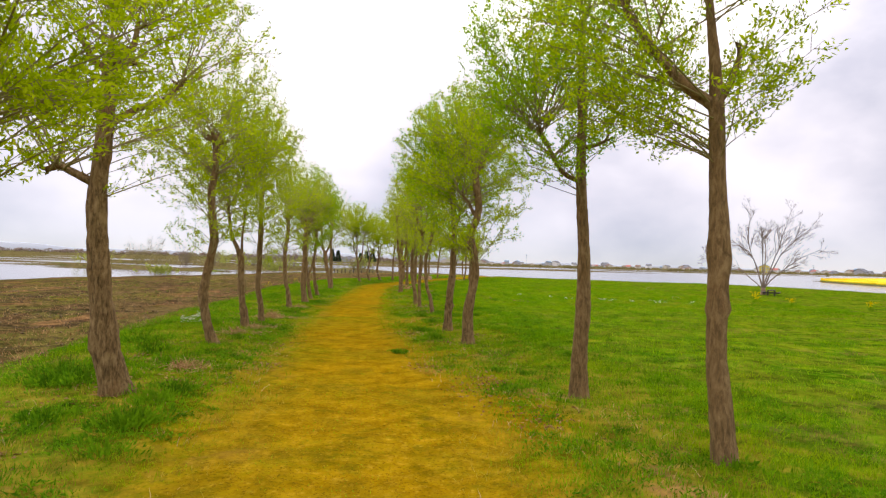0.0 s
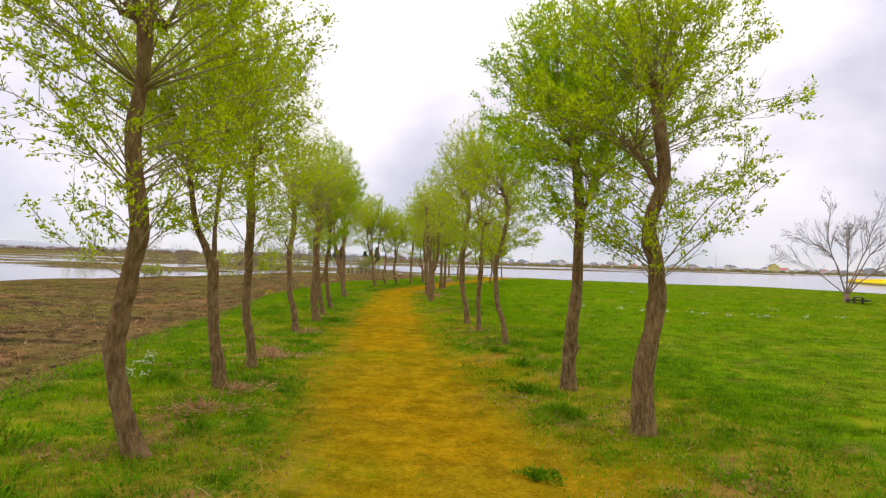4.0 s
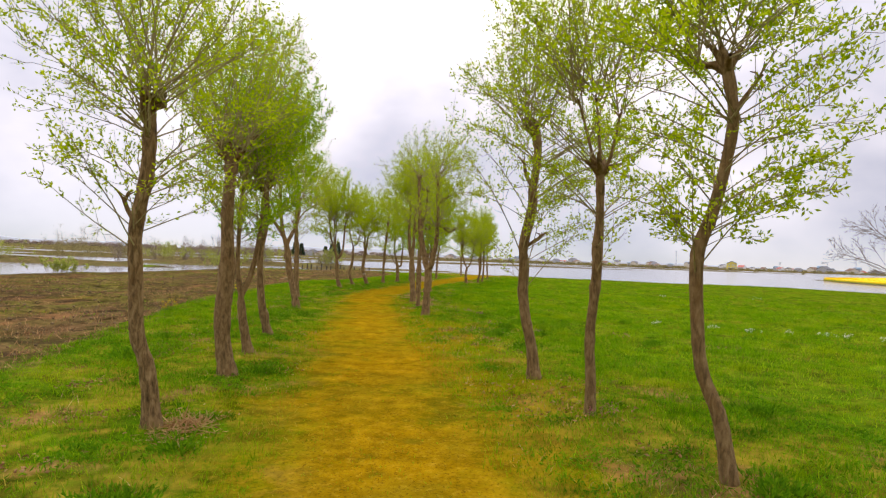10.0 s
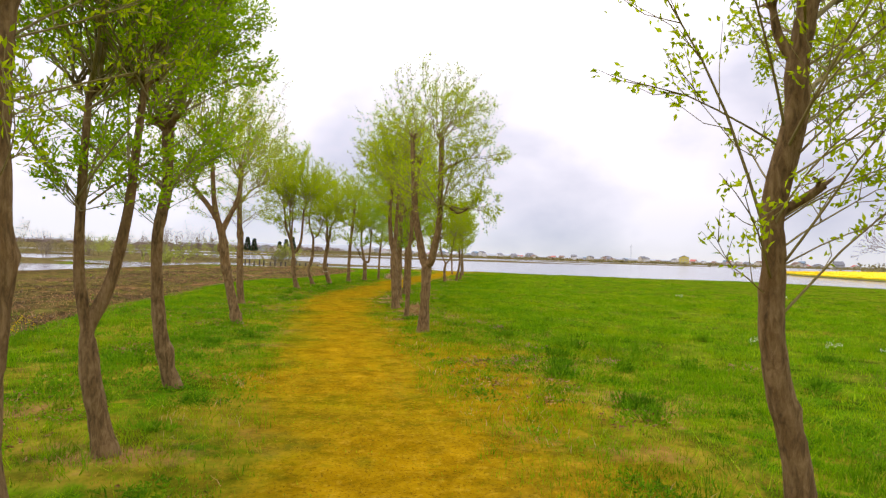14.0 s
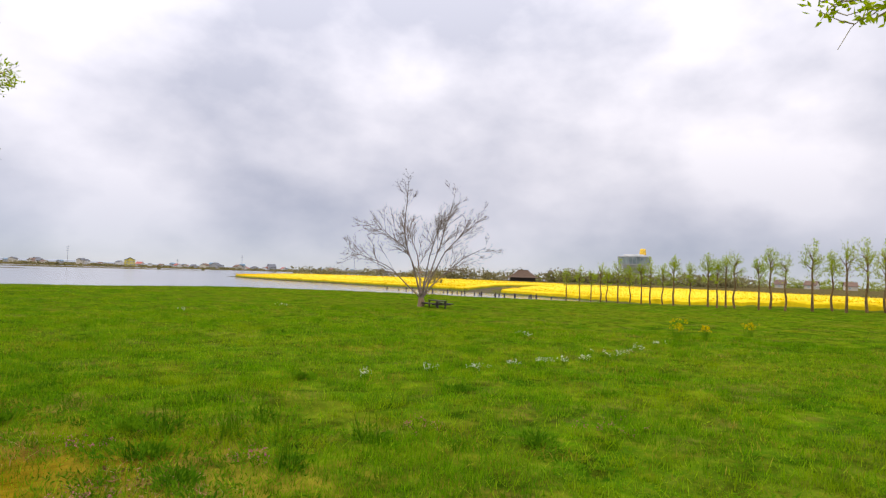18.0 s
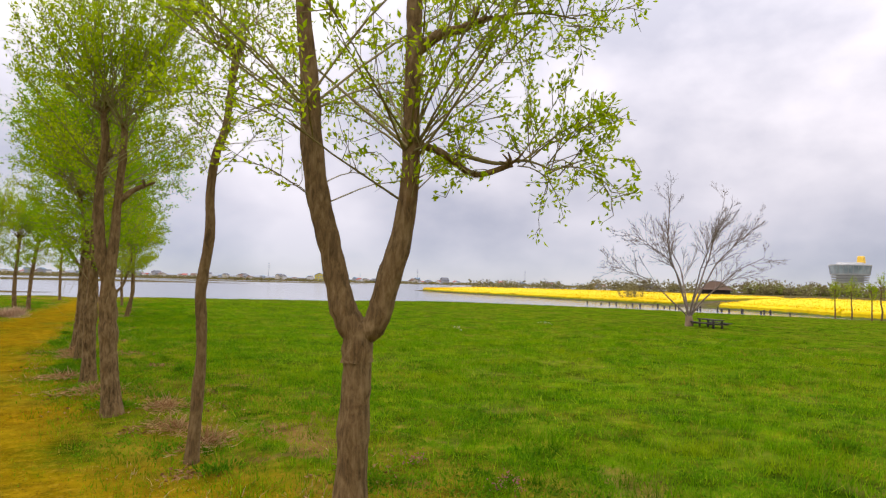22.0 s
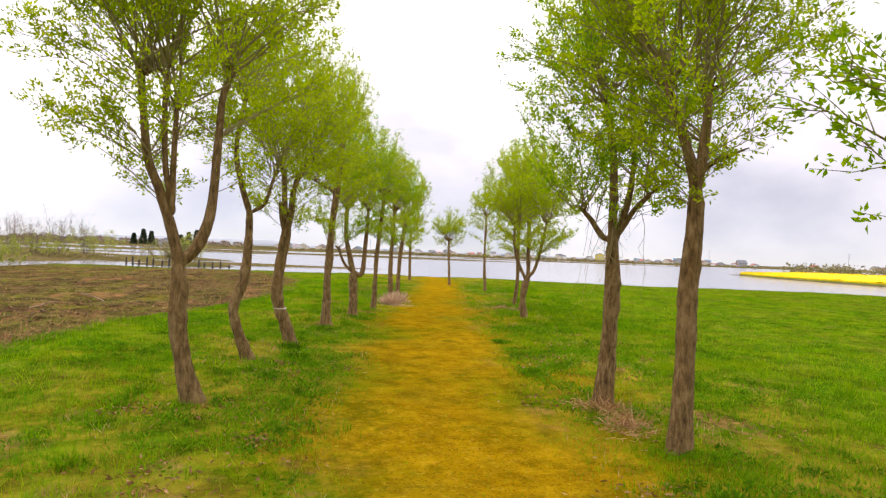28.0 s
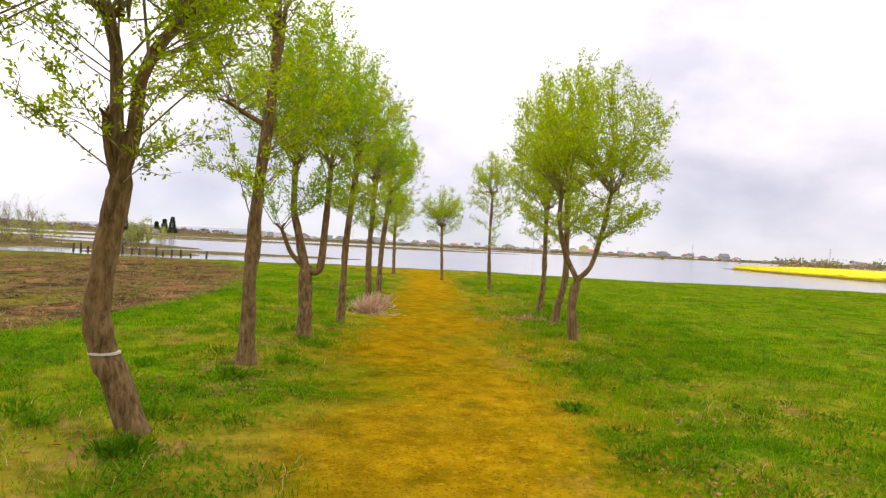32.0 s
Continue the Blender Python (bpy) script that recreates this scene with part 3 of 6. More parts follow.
zones["mud"] = np.maximum(zones["mud"], 1 - sstep(0.8, 2.2, line_dist(GX, GY, [(62.8, 67.3), (68.3, 71.3), (82.4, 73.9), (109.5, 80.1), (153.3, 100.5)])))
zones["path"] = zones["path"] + 0.5 * np.exp(-((GX + 2.1) / 1.1) ** 2 - ((GY - 27.8) / 3.4) ** 2) + 0.3 * np.exp(-((GX - path_x(GY) - 1.9) / 0.8) ** 2) * (GY < 60)
zones["path"] = np.where(GY > 80, 0, zones["path"])
for key, val in zones.items():
    at = ground_me.attributes.new(key, "FLOAT", "POINT")
    at.data.foreach_set("value", np.clip(val, 0, 1).astype(np.float32).ravel())
ground = tagged(new("ground", ground_me), "trodden ochre path between green verges, meadow and bare dark field", "ground", kind="structure")

wv = np.array([(-3000, -400, WATER_Z), (3000, -400, WATER_Z), (3000, 1200, WATER_Z), (-3000, 1200, WATER_Z)])
water = tagged(new("water", mesh_np("water", wv, [np.array([[0, 1, 2, 3]])], water_mat)), "pale grey lake water under an overcast sky", "water", kind="structure")


def ground_at(x, y):
    return float(land_z(np.array([x]), np.array([y]))[0])


# ---- trees ----
def tree_spec(x, y, trunk, limbs=(), r=0.085, crown=(1.1, 2.0, 5.0), dens=1.0, mat=0, thin=(), boughs=(), tag=0.0, droop=0, fork=0.72):
    """crown: radius, lowest and highest point of the leafy outline."""
    return dict(x=x, y=y, trunk=trunk, limbs=list(limbs), r=r, crown=crown, dens=dens, mat=mat, thin=thin, boughs=boughs, tag=tag, droop=droop, fork=fork)


def add_shoots(tw, lv, heads, stem, n, r, env, tuft=5, spacing=0.085, leaf_from=0.22):
    """Rods that leave the pollard heads, or the stem below them, arch upright and end at the crown's rounded outline, with side twigs and tufts of leaves."""
    c, semi = env
    heads, stem = np.array(heads), np.array(stem)

    def tufts(at, along):
        m = len(at)
        lv.append((np.repeat(at, tuft, 0) + r.normal(0, 0.026, (m * tuft, 3)), unit(np.repeat(along, tuft, 0) * 0.7 + r.normal(0, 0.65, (m * tuft, 3)) + np.array([0, 0, 0.15]))))

    s = np.linspace(0, 1, 7)[:, None]
    for k in range(n):
        tip = c + unit(r.normal(0, 1, 3) + np.array([0, 0, 0.22])) * semi * r.uniform(0.78, 1.0) ** 0.7
        pool = np.zeros((0, 3))
        for src in (heads, stem):  # rods climb from a head, or else from the stem
            if not len(pool):
                pool = src[tip[2] - src[:, 2] > 0.25 * np.hypot(src[:, 0] - tip[0], src[:, 1] - tip[1])]
        if not len(pool):
            pool = stem
        gap = np.linalg.norm((pool - tip) * [1, 1, 0.9], axis=1) * r.uniform(0.6, 1.5, len(pool))
        start = pool[gap.argmin()] + np.append(r.normal(0, 0.02, 2), r.uniform(-0.05, 0.04))
        go = tip - start
        L = float(np.linalg.norm(go))
        side = float(np.hypot(go[0], go[1]))
        bend = start + go * np.array([0.60, 0.60, 0.42]) + np.array([0, 0, max(0.0, 0.26 * side - 0.10 * go[2])]) + r.normal(0, 0.07, 3) * L
        line = start * (1 - s) ** 2 + bend * 2 * s * (1 - s) + tip * s ** 2 + np.cumsum(r.normal(0, 0.016, (7, 3)), 0) * s
        tw.add(*tube(line, np.linspace(0.0078 * L ** 0.6, 0.0016, 7), 3))
        way = unit(np.gradient(line, axis=0))

        def along(t):
            return np.stack([np.interp(t, s[:, 0], line[:, q]) for q in range(3)], -1), unit(np.stack([np.interp(t, s[:, 0], way[:, q]) for q in range(3)], -1))

        tufts(*along(r.uniform(leaf_from, 1.0, max(3, int(L * 0.6 / spacing))) ** 0.85))
        for q in range(int(3 + 4.2 * L)):
            at = r.uniform(0.12, 0.97) ** 0.85
            p0, d0 = along(np.array([at]))
            d1 = unit(d0[0] * 0.75 + unit(r.normal(0, 1, 3)) * 0.75 + np.array([0, 0, 0.2]))
            l2 = (0.14 + L * r.uniform(0.05, 0.34)) * (1.15 - 0.5 * at)
            end = (p0[0] + d1 * l2 - c) / semi
            if end @ end > 1.08:
                l2 *= 0.45
            tl = np.stack([p0[0], p0[0] + d1 * l2 * 0.5 + r.normal(0, 0.02, 3), p0[0] + d1 * l2 + np.array([0, 0, 0.10 * l2])])
            tw.add(*tube(tl, [0.0036, 0.0027, 0.0013], 3))
            m = max(1, int(l2 / spacing + 0.4))
            t = r.uniform(max(0.1, leaf_from - at * 0.5), 1.0, m)[:, None]
            tufts(tl[0] * (1 - t) + tl[2] * t, np.repeat(d1[None], m, 0))


def bark_relief(line, rad, sides, r, bumps):
    """Radius of a trunk by ring and angle: uneven girth, burrs and branch scars."""
    n = len(line)
    a = np.linspace(0, 2 * np.pi, sides, endpoint=False)[None]
    h = np.linspace(0, 1, n)[:, None] * (line[-1, 2] - line[0, 2])
    out = np.asarray(rad)[:, None] * np.ones((n, sides))
    out *= 1 + 0.07 * np.sin(2 * a + 1.7 * h + r.uniform(0, 6)) + 0.05 * np.sin(3 * a - 2.6 * h + r.uniform(0, 6)) + 0.045 * np.sin(5.1 * h + r.uniform(0, 6)) + 0.03 * np.sin(6 * a + 4 * h)
    for k in range(bumps):
        hc, ac, w, amp = r.uniform(0.1, 1.0) * h[-1, 0], r.uniform(0, 6.28), r.uniform(0.04, 0.12), r.uniform(-0.14, 0.38)
        da = (a - ac + np.pi) % (2 * np.pi) - np.pi
        out *= 1 + amp * np.exp(-((h - hc) / w) ** 2) * np.exp(-(da / 0.55) ** 2)
    return out * (1 + r.normal(0, 0.018, out.shape))


def pollard(spec, seed, sides=14):
    """One pollarded tree: trunk, limbs, twigs and leaves under an empty at its base."""
    r = np.random.default_rng(seed)
    x, y = spec["x"], spec["y"]
    z = ground_at(x, y)
    ob = thing("tree", pose(x, y, z), TREE_LABELS[spec["mat"]], "tree", "trees along the path")
    tr = np.array(spec["trunk"], float)
    tr[0, 2] = -0.06
    line = smooth_line(tr, max(6, int(round(tr[-1, 2] / 0.075 / (len(tr) - 1)))))
    hgt = line[:, 2]
    rad = spec["r"] * (1.0 - 0.40 * np.clip(hgt / 3.4, 0, 1)) * (1 + 0.42 * np.exp(-np.clip(hgt + 0.02, 0, 9) / 0.13))
    knots = 1 + 0.16 * np.exp(-((hgt - r.uniform(0.7, 1.4)) / 0.07) ** 2) * (r.random() < 0.6)
    rad = rad * knots * (1 + r.normal(0, 0.025, len(rad)))
    forks = [len(lb) > 2 and math.dist(lb[0], tr[-1]) < 0.35 and lb[-1][2] - lb[0][2] > 0.8 for lb in spec["limbs"]]
    single = not any(forks)
    if single:
        rad[-4:] *= 1.2
    else:
        rad[-3:] *= np.array([0.95, 0.86, 0.62])
    heap = Heap()
    heap.add(*tube(line, bark_relief(line, rad, sides, r, 15), sides))
    top = line[-1]
    heads = []
    if single:
        for k in range(10):  # knuckles of the pollard head
            d = unit(np.append(r.normal(0, 1, 2), r.uniform(0.1, 0.9)))
            q = np.stack([top - np.array([0, 0, 0.06]), top + d * 0.09, top + d * r.uniform(0.14, 0.24)])
            heap.add(*tube(q, [rad[-1] * 0.85, rad[-1] * 0.66, rad[-1] * 0.30], 6, 0.1, r))
            heads.append(q[-1])
        heads.append(top + np.array([0, 0, 0.05]))
        heads.append(line[-8])
    part("trunk", heap.mesh("trunk", bark, True), bark, ob)
    if spec["tag"]:
        at_z = [float(np.interp(spec["tag"], hgt, line[:, c])) for c in range(3)]
        part("band", cyl(bmesh.new(), float(np.interp(spec["tag"], hgt, rad)) * 1.22, float(np.interp(spec["tag"], hgt, rad)) * 1.2, 0.016, at_z, 14), cream_wall, ob, "narrow pale band tied round the trunk")
    extra = []
    for k_limb, lb in enumerate(spec["limbs"]):
        near = np.linalg.norm(line - np.array(lb[0]), axis=1).argmin()
        root = line[max(0, near - (4 if forks[k_limb] else 1))]
        on = [tuple(root)] if math.dist(line[near], lb[0]) < 0.5 else []
        if not on:  # a branch of an earlier limb
            stem_pts = np.array(extra) if extra else line
            root = stem_pts[np.linalg.norm(stem_pts - np.array(lb[0]), axis=1).argmin()]
            on = [tuple(root)] if 0.02 < math.dist(root, lb[0]) < 0.5 else []
        lb = on + [q for q in lb if not on or math.dist(q, on[0]) > 0.05]
        l = smooth_line(np.array(lb, float), 7)
        stub = not forks[k_limb] and math.dist(l[0], l[-1]) < 0.5  # a cut limb stays bare
        r0 = spec["r"] * (spec["fork"] if forks[k_limb] else 0.40) * (0.9 if lb[0][2] > 2.0 else 1.0)
        if k_limb in spec["thin"]:
            r0 = spec["r"] * 0.24
        lr = np.linspace(r0, r0 * (0.5 if forks[k_limb] else 0.6), len(l)) * (1 + r.normal(0, 0.03, len(l)))
        hp = Heap()
        hp.add(*tube(l, bark_relief(l, lr, 10, r, 5), 10))
        for k in range(4):
            d = unit(np.append(r.normal(0, 1, 2), r.uniform(0.1, 1.0)))
            q = np.stack([l[-1] - unit(l[-1] - l[-2]) * 0.04, l[-1] + d * 0.05, l[-1] + d * 0.11])
            hp.add(*tube(q, [lr[-1] * 0.8, lr[-1] * 0.6, lr[-1] * 0.3], 5, 0.1, r))
            if not stub and k_limb not in spec["thin"]:
                heads.append(q[-1])
        if not stub:
            if k_limb not in spec["thin"]:
                heads += [l[-1], l[-3], l[len(l) * 2 // 3]]
            extra += list(l[len(l) // 3:])
        part("limb", hp.mesh("limb", bark, True), bark, ob)
    tw, lv = Heap(), []
    R, zb, zt = spec["crown"]
    R, zb = R + 0.06, zb - 0.18
    hd = np.array(heads)
    mid = hd.mean(0)
    env = (np.array([mid[0], mid[1], (zb + zt) / 2]), np.array([R, R, (zt - zb) / 2]))
    stem = [p for p in list(line) + extra if zb - (0.3 if single else 0.1) < p[2] < zb + 0.7 * (zt - zb)] or [line[-1]]
    heads = [h for h in heads if h[2] > zb - 0.2] or [line[-1]]
    add_shoots(tw, lv, heads, stem, int((50 + 38 * R) * spec["dens"] ** 0.5), r, env, tuft=6 if spec["dens"] > 0.7 else 4, spacing=0.078 / spec["dens"] ** 0.5, leaf_from=0.22 if spec["dens"] > 0.75 else 0.36)
    for bough in spec["boughs"]:
        bl = smooth_line(np.array(bough, float), 5)
        tw.add(*tube(bl, np.linspace(0.016, 0.005, len(bl)), 6))
        tip = bl[len(bl) // 2:].mean(0)
        add_shoots(tw, lv, list(bl[2:]), list(bl[2:]), 24, r, (tip, np.array([0.66, 0.66, 0.56])))
    for k in range(spec["droop"]):  # bare rods that hang from a cut limb
        p0 = extra[len(extra) // 2 + int(r.integers(len(extra) // 2))]
        out = np.append(unit(np.array([-1.0, 0.25]) + r.normal(0, 0.5, 2)), 0) * r.uniform(0.25, 0.65)
        ln = r.uniform(0.45, 1.2)
        fall = np.array([[0, 0, 0], [0, 0, 0.05], [0, 0, -0.20 * ln], [0, 0, -0.55 * ln], [0, 0, -0.95 * ln]])
        rod = p0 + fall + out * np.array([[0], [0.28], [0.55], [0.70], [0.76]]) * ln + np.cumsum(r.normal(0, 0.025, (5, 3)), 0)
        tw.add(*tube(rod, [0.0045, 0.004, 0.003, 0.002, 0.0012], 4))
        for q in range(3):
            at = rod[1 + q] + (rod[2 + q] - rod[1 + q]) * r.random()
            tw.add(*tube(np.stack([at, at + np.append(r.normal(0, 0.08, 2), -0.10), at + np.append(r.normal(0, 0.12, 2), -r.uniform(0.2, 0.4))]), [0.0025, 0.002, 0.001], 3))
    tagged(part("branchwork", tw.mesh("branchwork", twig_bark), twig_bark, ob), kind="stuff")
    pos, dr = np.vstack([p for p, _ in lv]), np.vstack([d for _, d in lv])
    mat = leaf_green if spec["mat"] else leaf
    tagged(part("crown", leaves_mesh("crown", pos, dr, 0.047, 0.0205, mat, r), mat, ob), kind="stuff")
    return ob


TREE_LABELS = ["pollarded tree with grey-brown bark and sparse yellow-green leaves", "pollarded tree with ridged brown bark and dense fresh green leaves"]
TREES = [
    tree_spec(-2.97, 3.43, [(0.00, 0.00, 0.00), (0.04, 0.00, 0.69), (0.02, 0.00, 1.32), (-0.04, 0.00, 1.95), (-0.06, 0.00, 3.0)], crown=(1.6, 2.1, 5.4)),  # L0
    tree_spec(-3.87, 6.83, [(0.00, 0.00, 0.00), (-0.10, -0.06, 0.45), (-0.16, -0.09, 0.95), (-0.20, -0.11, 1.44), (-0.23, -0.13, 1.94), (-0.23, -0.13, 2.37), (-0.20, -0.11, 2.88), (-0.19, -0.10, 3.32), (-0.12, -0.07, 3.72)], limbs=[[(-0.31, -0.17, 2.34), (-0.44, -0.25, 2.42), (-0.56, -0.32, 2.48), (-0.67, -0.38, 2.43)], [(-0.10, -0.06, 3.05), (0.09, 0.05, 3.21), (0.31, 0.18, 3.34), (0.47, 0.26, 3.53)], [(-0.17, -0.09, 3.52), (-0.24, -0.14, 3.63), (-0.31, -0.18, 3.68), (-0.39, -0.22, 3.85)], [(-0.12, -0.07, 3.72), (0.02, 0.01, 3.90), (0.06, 0.03, 4.14)]], r=0.139, crown=(1.6, 2.4, 5.6), dens=0.7),  # L1
    tree_spec(-4.49, 10.98, [(0.00, 0.00, 0.00), (-0.12, -0.06, 0.38), (-0.19, -0.09, 0.82), (-0.16, -0.08, 1.15), (-0.10, -0.05, 1.53), (-0.05, -0.02, 1.85), (-0.09, -0.05, 2.28), (-0.12, -0.06, 2.70), (-0.07, -0.04, 3.13), (-0.07, -0.03, 3.62)], r=0.088, crown=(1.5, 1.85, 5.5), dens=0.8),  # L2
    tree_spec(-4.84, 13.54, [(0.00, 0.00, 0.00), (-0.09, -0.03, 0.61), (-0.13, -0.05, 1.23), (-0.13, -0.05, 1.61)], limbs=[[(-0.21, -0.08, 1.72), (-0.34, -0.13, 2.06), (-0.42, -0.16, 2.66)], [(-0.13, -0.05, 2.00), (-0.09, -0.04, 2.46), (-0.04, -0.02, 3.00)]], r=0.078, crown=(1.2, 2.0, 5.6)),  # L3
    tree_spec(-5.06, 15.27, [(0.00, 0.00, 0.00), (-0.04, -0.02, 0.43), (-0.11, -0.04, 0.83), (-0.10, -0.04, 1.37), (-0.09, -0.04, 1.93), (-0.09, -0.04, 2.30), (-0.10, -0.04, 2.91), (-0.07, -0.03, 3.28)], limbs=[[(-0.09, -0.03, 2.54), (-0.15, -0.06, 2.90), (-0.20, -0.08, 3.05)], [(-0.09, -0.04, 2.72), (0.01, 0.01, 2.80), (0.10, 0.04, 2.83)], [(-0.07, -0.03, 3.28), (-0.07, -0.03, 3.70), (-0.05, -0.02, 4.01)]], r=0.074, crown=(1.15, 1.65, 5.2)),  # L4
    tree_spec(-5.70, 19.88, [(0.00, 0.00, 0.00), (-0.05, -0.02, 0.50), (-0.14, -0.06, 0.84), (-0.17, -0.07, 1.30), (-0.19, -0.08, 1.81), (-0.13, -0.05, 2.21), (-0.11, -0.04, 2.67), (-0.14, -0.06, 2.88)], limbs=[[(-0.19, -0.08, 1.82), (-0.25, -0.10, 1.94), (-0.29, -0.12, 2.05)]], r=0.074, crown=(1.25, 1.95, 4.85), dens=0.6),  # L5
    tree_spec(-5.83, 22.38, [(0.00, 0.00, 0.00), (-0.08, -0.03, 0.42), (-0.10, -0.04, 0.83), (-0.08, -0.03, 1.19), (-0.07, -0.03, 1.60), (-0.09, -0.03, 2.09), (-0.07, -0.03, 2.48), (-0.05, -0.02, 2.82)], limbs=[[(-0.11, -0.04, 2.77), (-0.19, -0.07, 2.90), (-0.24, -0.09, 3.08)], [(0.03, 0.01, 2.88), (0.12, 0.05, 3.00), (0.17, 0.07, 3.11)]], r=0.105, crown=(1.15, 2.1, 5.2), dens=0.5),  # L6
    tree_spec(-6.03, 23.95, [(0.00, 0.00, 0.00), (-0.10, -0.03, 0.47), (-0.14, -0.05, 0.86)], limbs=[[(-0.14, -0.05, 0.86), (-0.20, -0.07, 1.31), (-0.20, -0.07, 1.93), (-0.18, -0.06, 2.56)], [(-0.14, -0.05, 0.86), (-0.02, -0.01, 1.20), (0.07, 0.02, 1.69), (0.11, 0.04, 2.20), (0.15, 0.05, 2.65)]], r=0.066, mat=1, crown=(1.1, 2.0, 5.2)),  # L7
    tree_spec(-6.27, 26.08, [(0.00, 0.00, 0.00), (-0.12, -0.03, 0.38), (-0.19, -0.05, 0.94), (-0.21, -0.06, 1.57), (-0.14, -0.04, 2.06), (-0.15, -0.04, 2.72)], r=0.071, mat=1, crown=(1.1, 2.0, 5.0)),  # L8
    tree_spec(-7.01, 31.98, [(0.00, 0.00, 0.00), (-0.14, -0.04, 0.58), (-0.27, -0.07, 1.24), (-0.34, -0.09, 1.81)], limbs=[[(-0.34, -0.09, 1.81), (-0.52, -0.13, 2.17), (-0.71, -0.18, 2.44), (-0.88, -0.23, 2.67)], [(-0.39, -0.10, 1.89), (-0.50, -0.13, 2.38), (-0.56, -0.14, 3.20), (-0.59, -0.15, 3.52)], [(-0.34, -0.09, 1.81), (-0.20, -0.05, 2.16), (-0.07, -0.02, 2.50), (-0.04, -0.01, 3.10)]], r=0.092, crown=(1.5, 2.2, 5.7), dens=0.55),  # L9
    tree_spec(-7.99, 36.59, [(0.00, 0.00, 0.00), (-0.06, -0.02, 0.51), (-0.08, -0.02, 0.96), (-0.09, -0.02, 1.41), (-0.08, -0.02, 1.67), (-0.12, -0.04, 2.16), (-0.13, -0.04, 2.60), (-0.14, -0.04, 3.04), (-0.13, -0.04, 3.45)], limbs=[[(-0.10, -0.03, 2.74), (0.00, 0.00, 2.89), (0.10, 0.03, 3.05), (0.23, 0.07, 3.15)], [(-0.16, -0.05, 2.55), (-0.22, -0.06, 2.63), (-0.29, -0.08, 2.70)]], r=0.092, crown=(1.45, 2.4, 5.45), dens=0.7),  # LN
    tree_spec(-7.45, 43.20, [(0.00, 0.00, 0.00), (-0.11, -0.02, 0.38), (-0.17, -0.04, 0.76), (-0.18, -0.04, 1.09), (-0.19, -0.04, 1.32)], limbs=[[(-0.19, -0.04, 1.32), (-0.27, -0.06, 1.67), (-0.38, -0.08, 2.02), (-0.48, -0.11, 2.29), (-0.53, -0.12, 2.68), (-0.57, -0.12, 3.07)], [(-0.19, -0.04, 1.32), (-0.05, -0.01, 1.47), (0.06, 0.01, 1.77), (0.10, 0.02, 2.20), (0.12, 0.03, 2.67), (0.14, 0.03, 2.97), (0.23, 0.05, 3.24)], [(-0.26, -0.06, 1.83), (-0.33, -0.07, 2.19), (-0.36, -0.08, 2.71), (-0.36, -0.08, 3.12)], [(-0.24, -0.05, 1.87), (-0.27, -0.06, 2.32), (-0.26, -0.06, 2.81)]], r=0.084, crown=(1.5, 2.1, 5.6), dens=1.25),  # l1
    tree_spec(-7.11, 45.42, [(0.00, 0.00, 0.00), (-0.18, -0.03, 0.43), (-0.22, -0.04, 0.69), (-0.10, -0.02, 1.10), (-0.07, -0.01, 1.58), (-0.08, -0.01, 1.93)], limbs=[[(-0.08, -0.01, 1.93), (-0.18, -0.03, 2.27), (-0.27, -0.04, 2.70), (-0.23, -0.04, 3.15), (-0.17, -0.03, 3.50)], [(-0.08, -0.01, 1.93), (0.10, 0.02, 2.05), (0.20, 0.03, 2.36), (0.25, 0.04, 2.52)]], r=0.066, crown=(1.0, 2.1, 5.1), dens=0.8),  # l2
    tree_spec(-6.57, 47.09, [(0.00, 0.00, 0.00), (-0.16, -0.03, 0.43), (-0.26, -0.05, 0.74), (-0.25, -0.05, 1.16), (-0.19, -0.04, 1.61), (-0.16, -0.03, 1.85)], limbs=[[(-0.16, -0.03, 1.85), (-0.21, -0.04, 2.20), (-0.23, -0.04, 2.67), (-0.29, -0.06, 2.93)], [(-0.16, -0.03, 1.85), (-0.10, -0.02, 2.13), (-0.07, -0.01, 2.50), (0.05, 0.01, 2.80), (0.20, 0.04, 2.99)], [(-0.21, -0.04, 1.84), (-0.26, -0.05, 2.04), (-0.28, -0.05, 2.24)]], r=0.093, tag=0.58, crown=(1.2, 2.0, 5.4)),  # l3
    tree_spec(-5.94, 49.54, [(0.00, 0.00, 0.00), (-0.01, -0.00, 0.64), (0.01, 0.00, 1.38), (0.04, 0.00, 2.02), (0.10, 0.00, 2.60), (0.15, 0.01, 3.18), (0.18, 0.01, 3.76)], limbs=[[(0.05, 0.00, 2.69), (-0.20, -0.01, 2.83), (-0.35, -0.01, 2.92)]], r=0.087, crown=(1.05, 2.0, 5.3)),  # l4
    tree_spec(-5.24, 51.48, [(0.00, 0.00, 0.00), (-0.01, 0.00, 0.58), (-0.03, 0.00, 0.99)], limbs=[[(-0.03, 0.00, 0.99), (-0.24, 0.01, 1.22), (-0.39, 0.02, 1.56)], [(-0.03, 0.00, 0.99), (-0.14, 0.01, 1.48), (-0.23, 0.01, 1.88), (-0.23, 0.01, 2.53)], [(-0.03, 0.00, 0.99), (0.17, -0.01, 1.00), (0.23, -0.01, 1.66), (0.27, -0.01, 2.49)]], r=0.104, mat=1, crown=(1.05, 1.9, 4.9)),  # l5
    tree_spec(-4.57, 53.10, [(0.00, 0.00, 0.00), (0.02, -0.00, 0.74), (0.04, -0.00, 1.42), (0.12, -0.01, 2.31), (0.18, -0.02, 3.05)], r=0.066, crown=(0.95, 2.0, 4.9)),  # l6
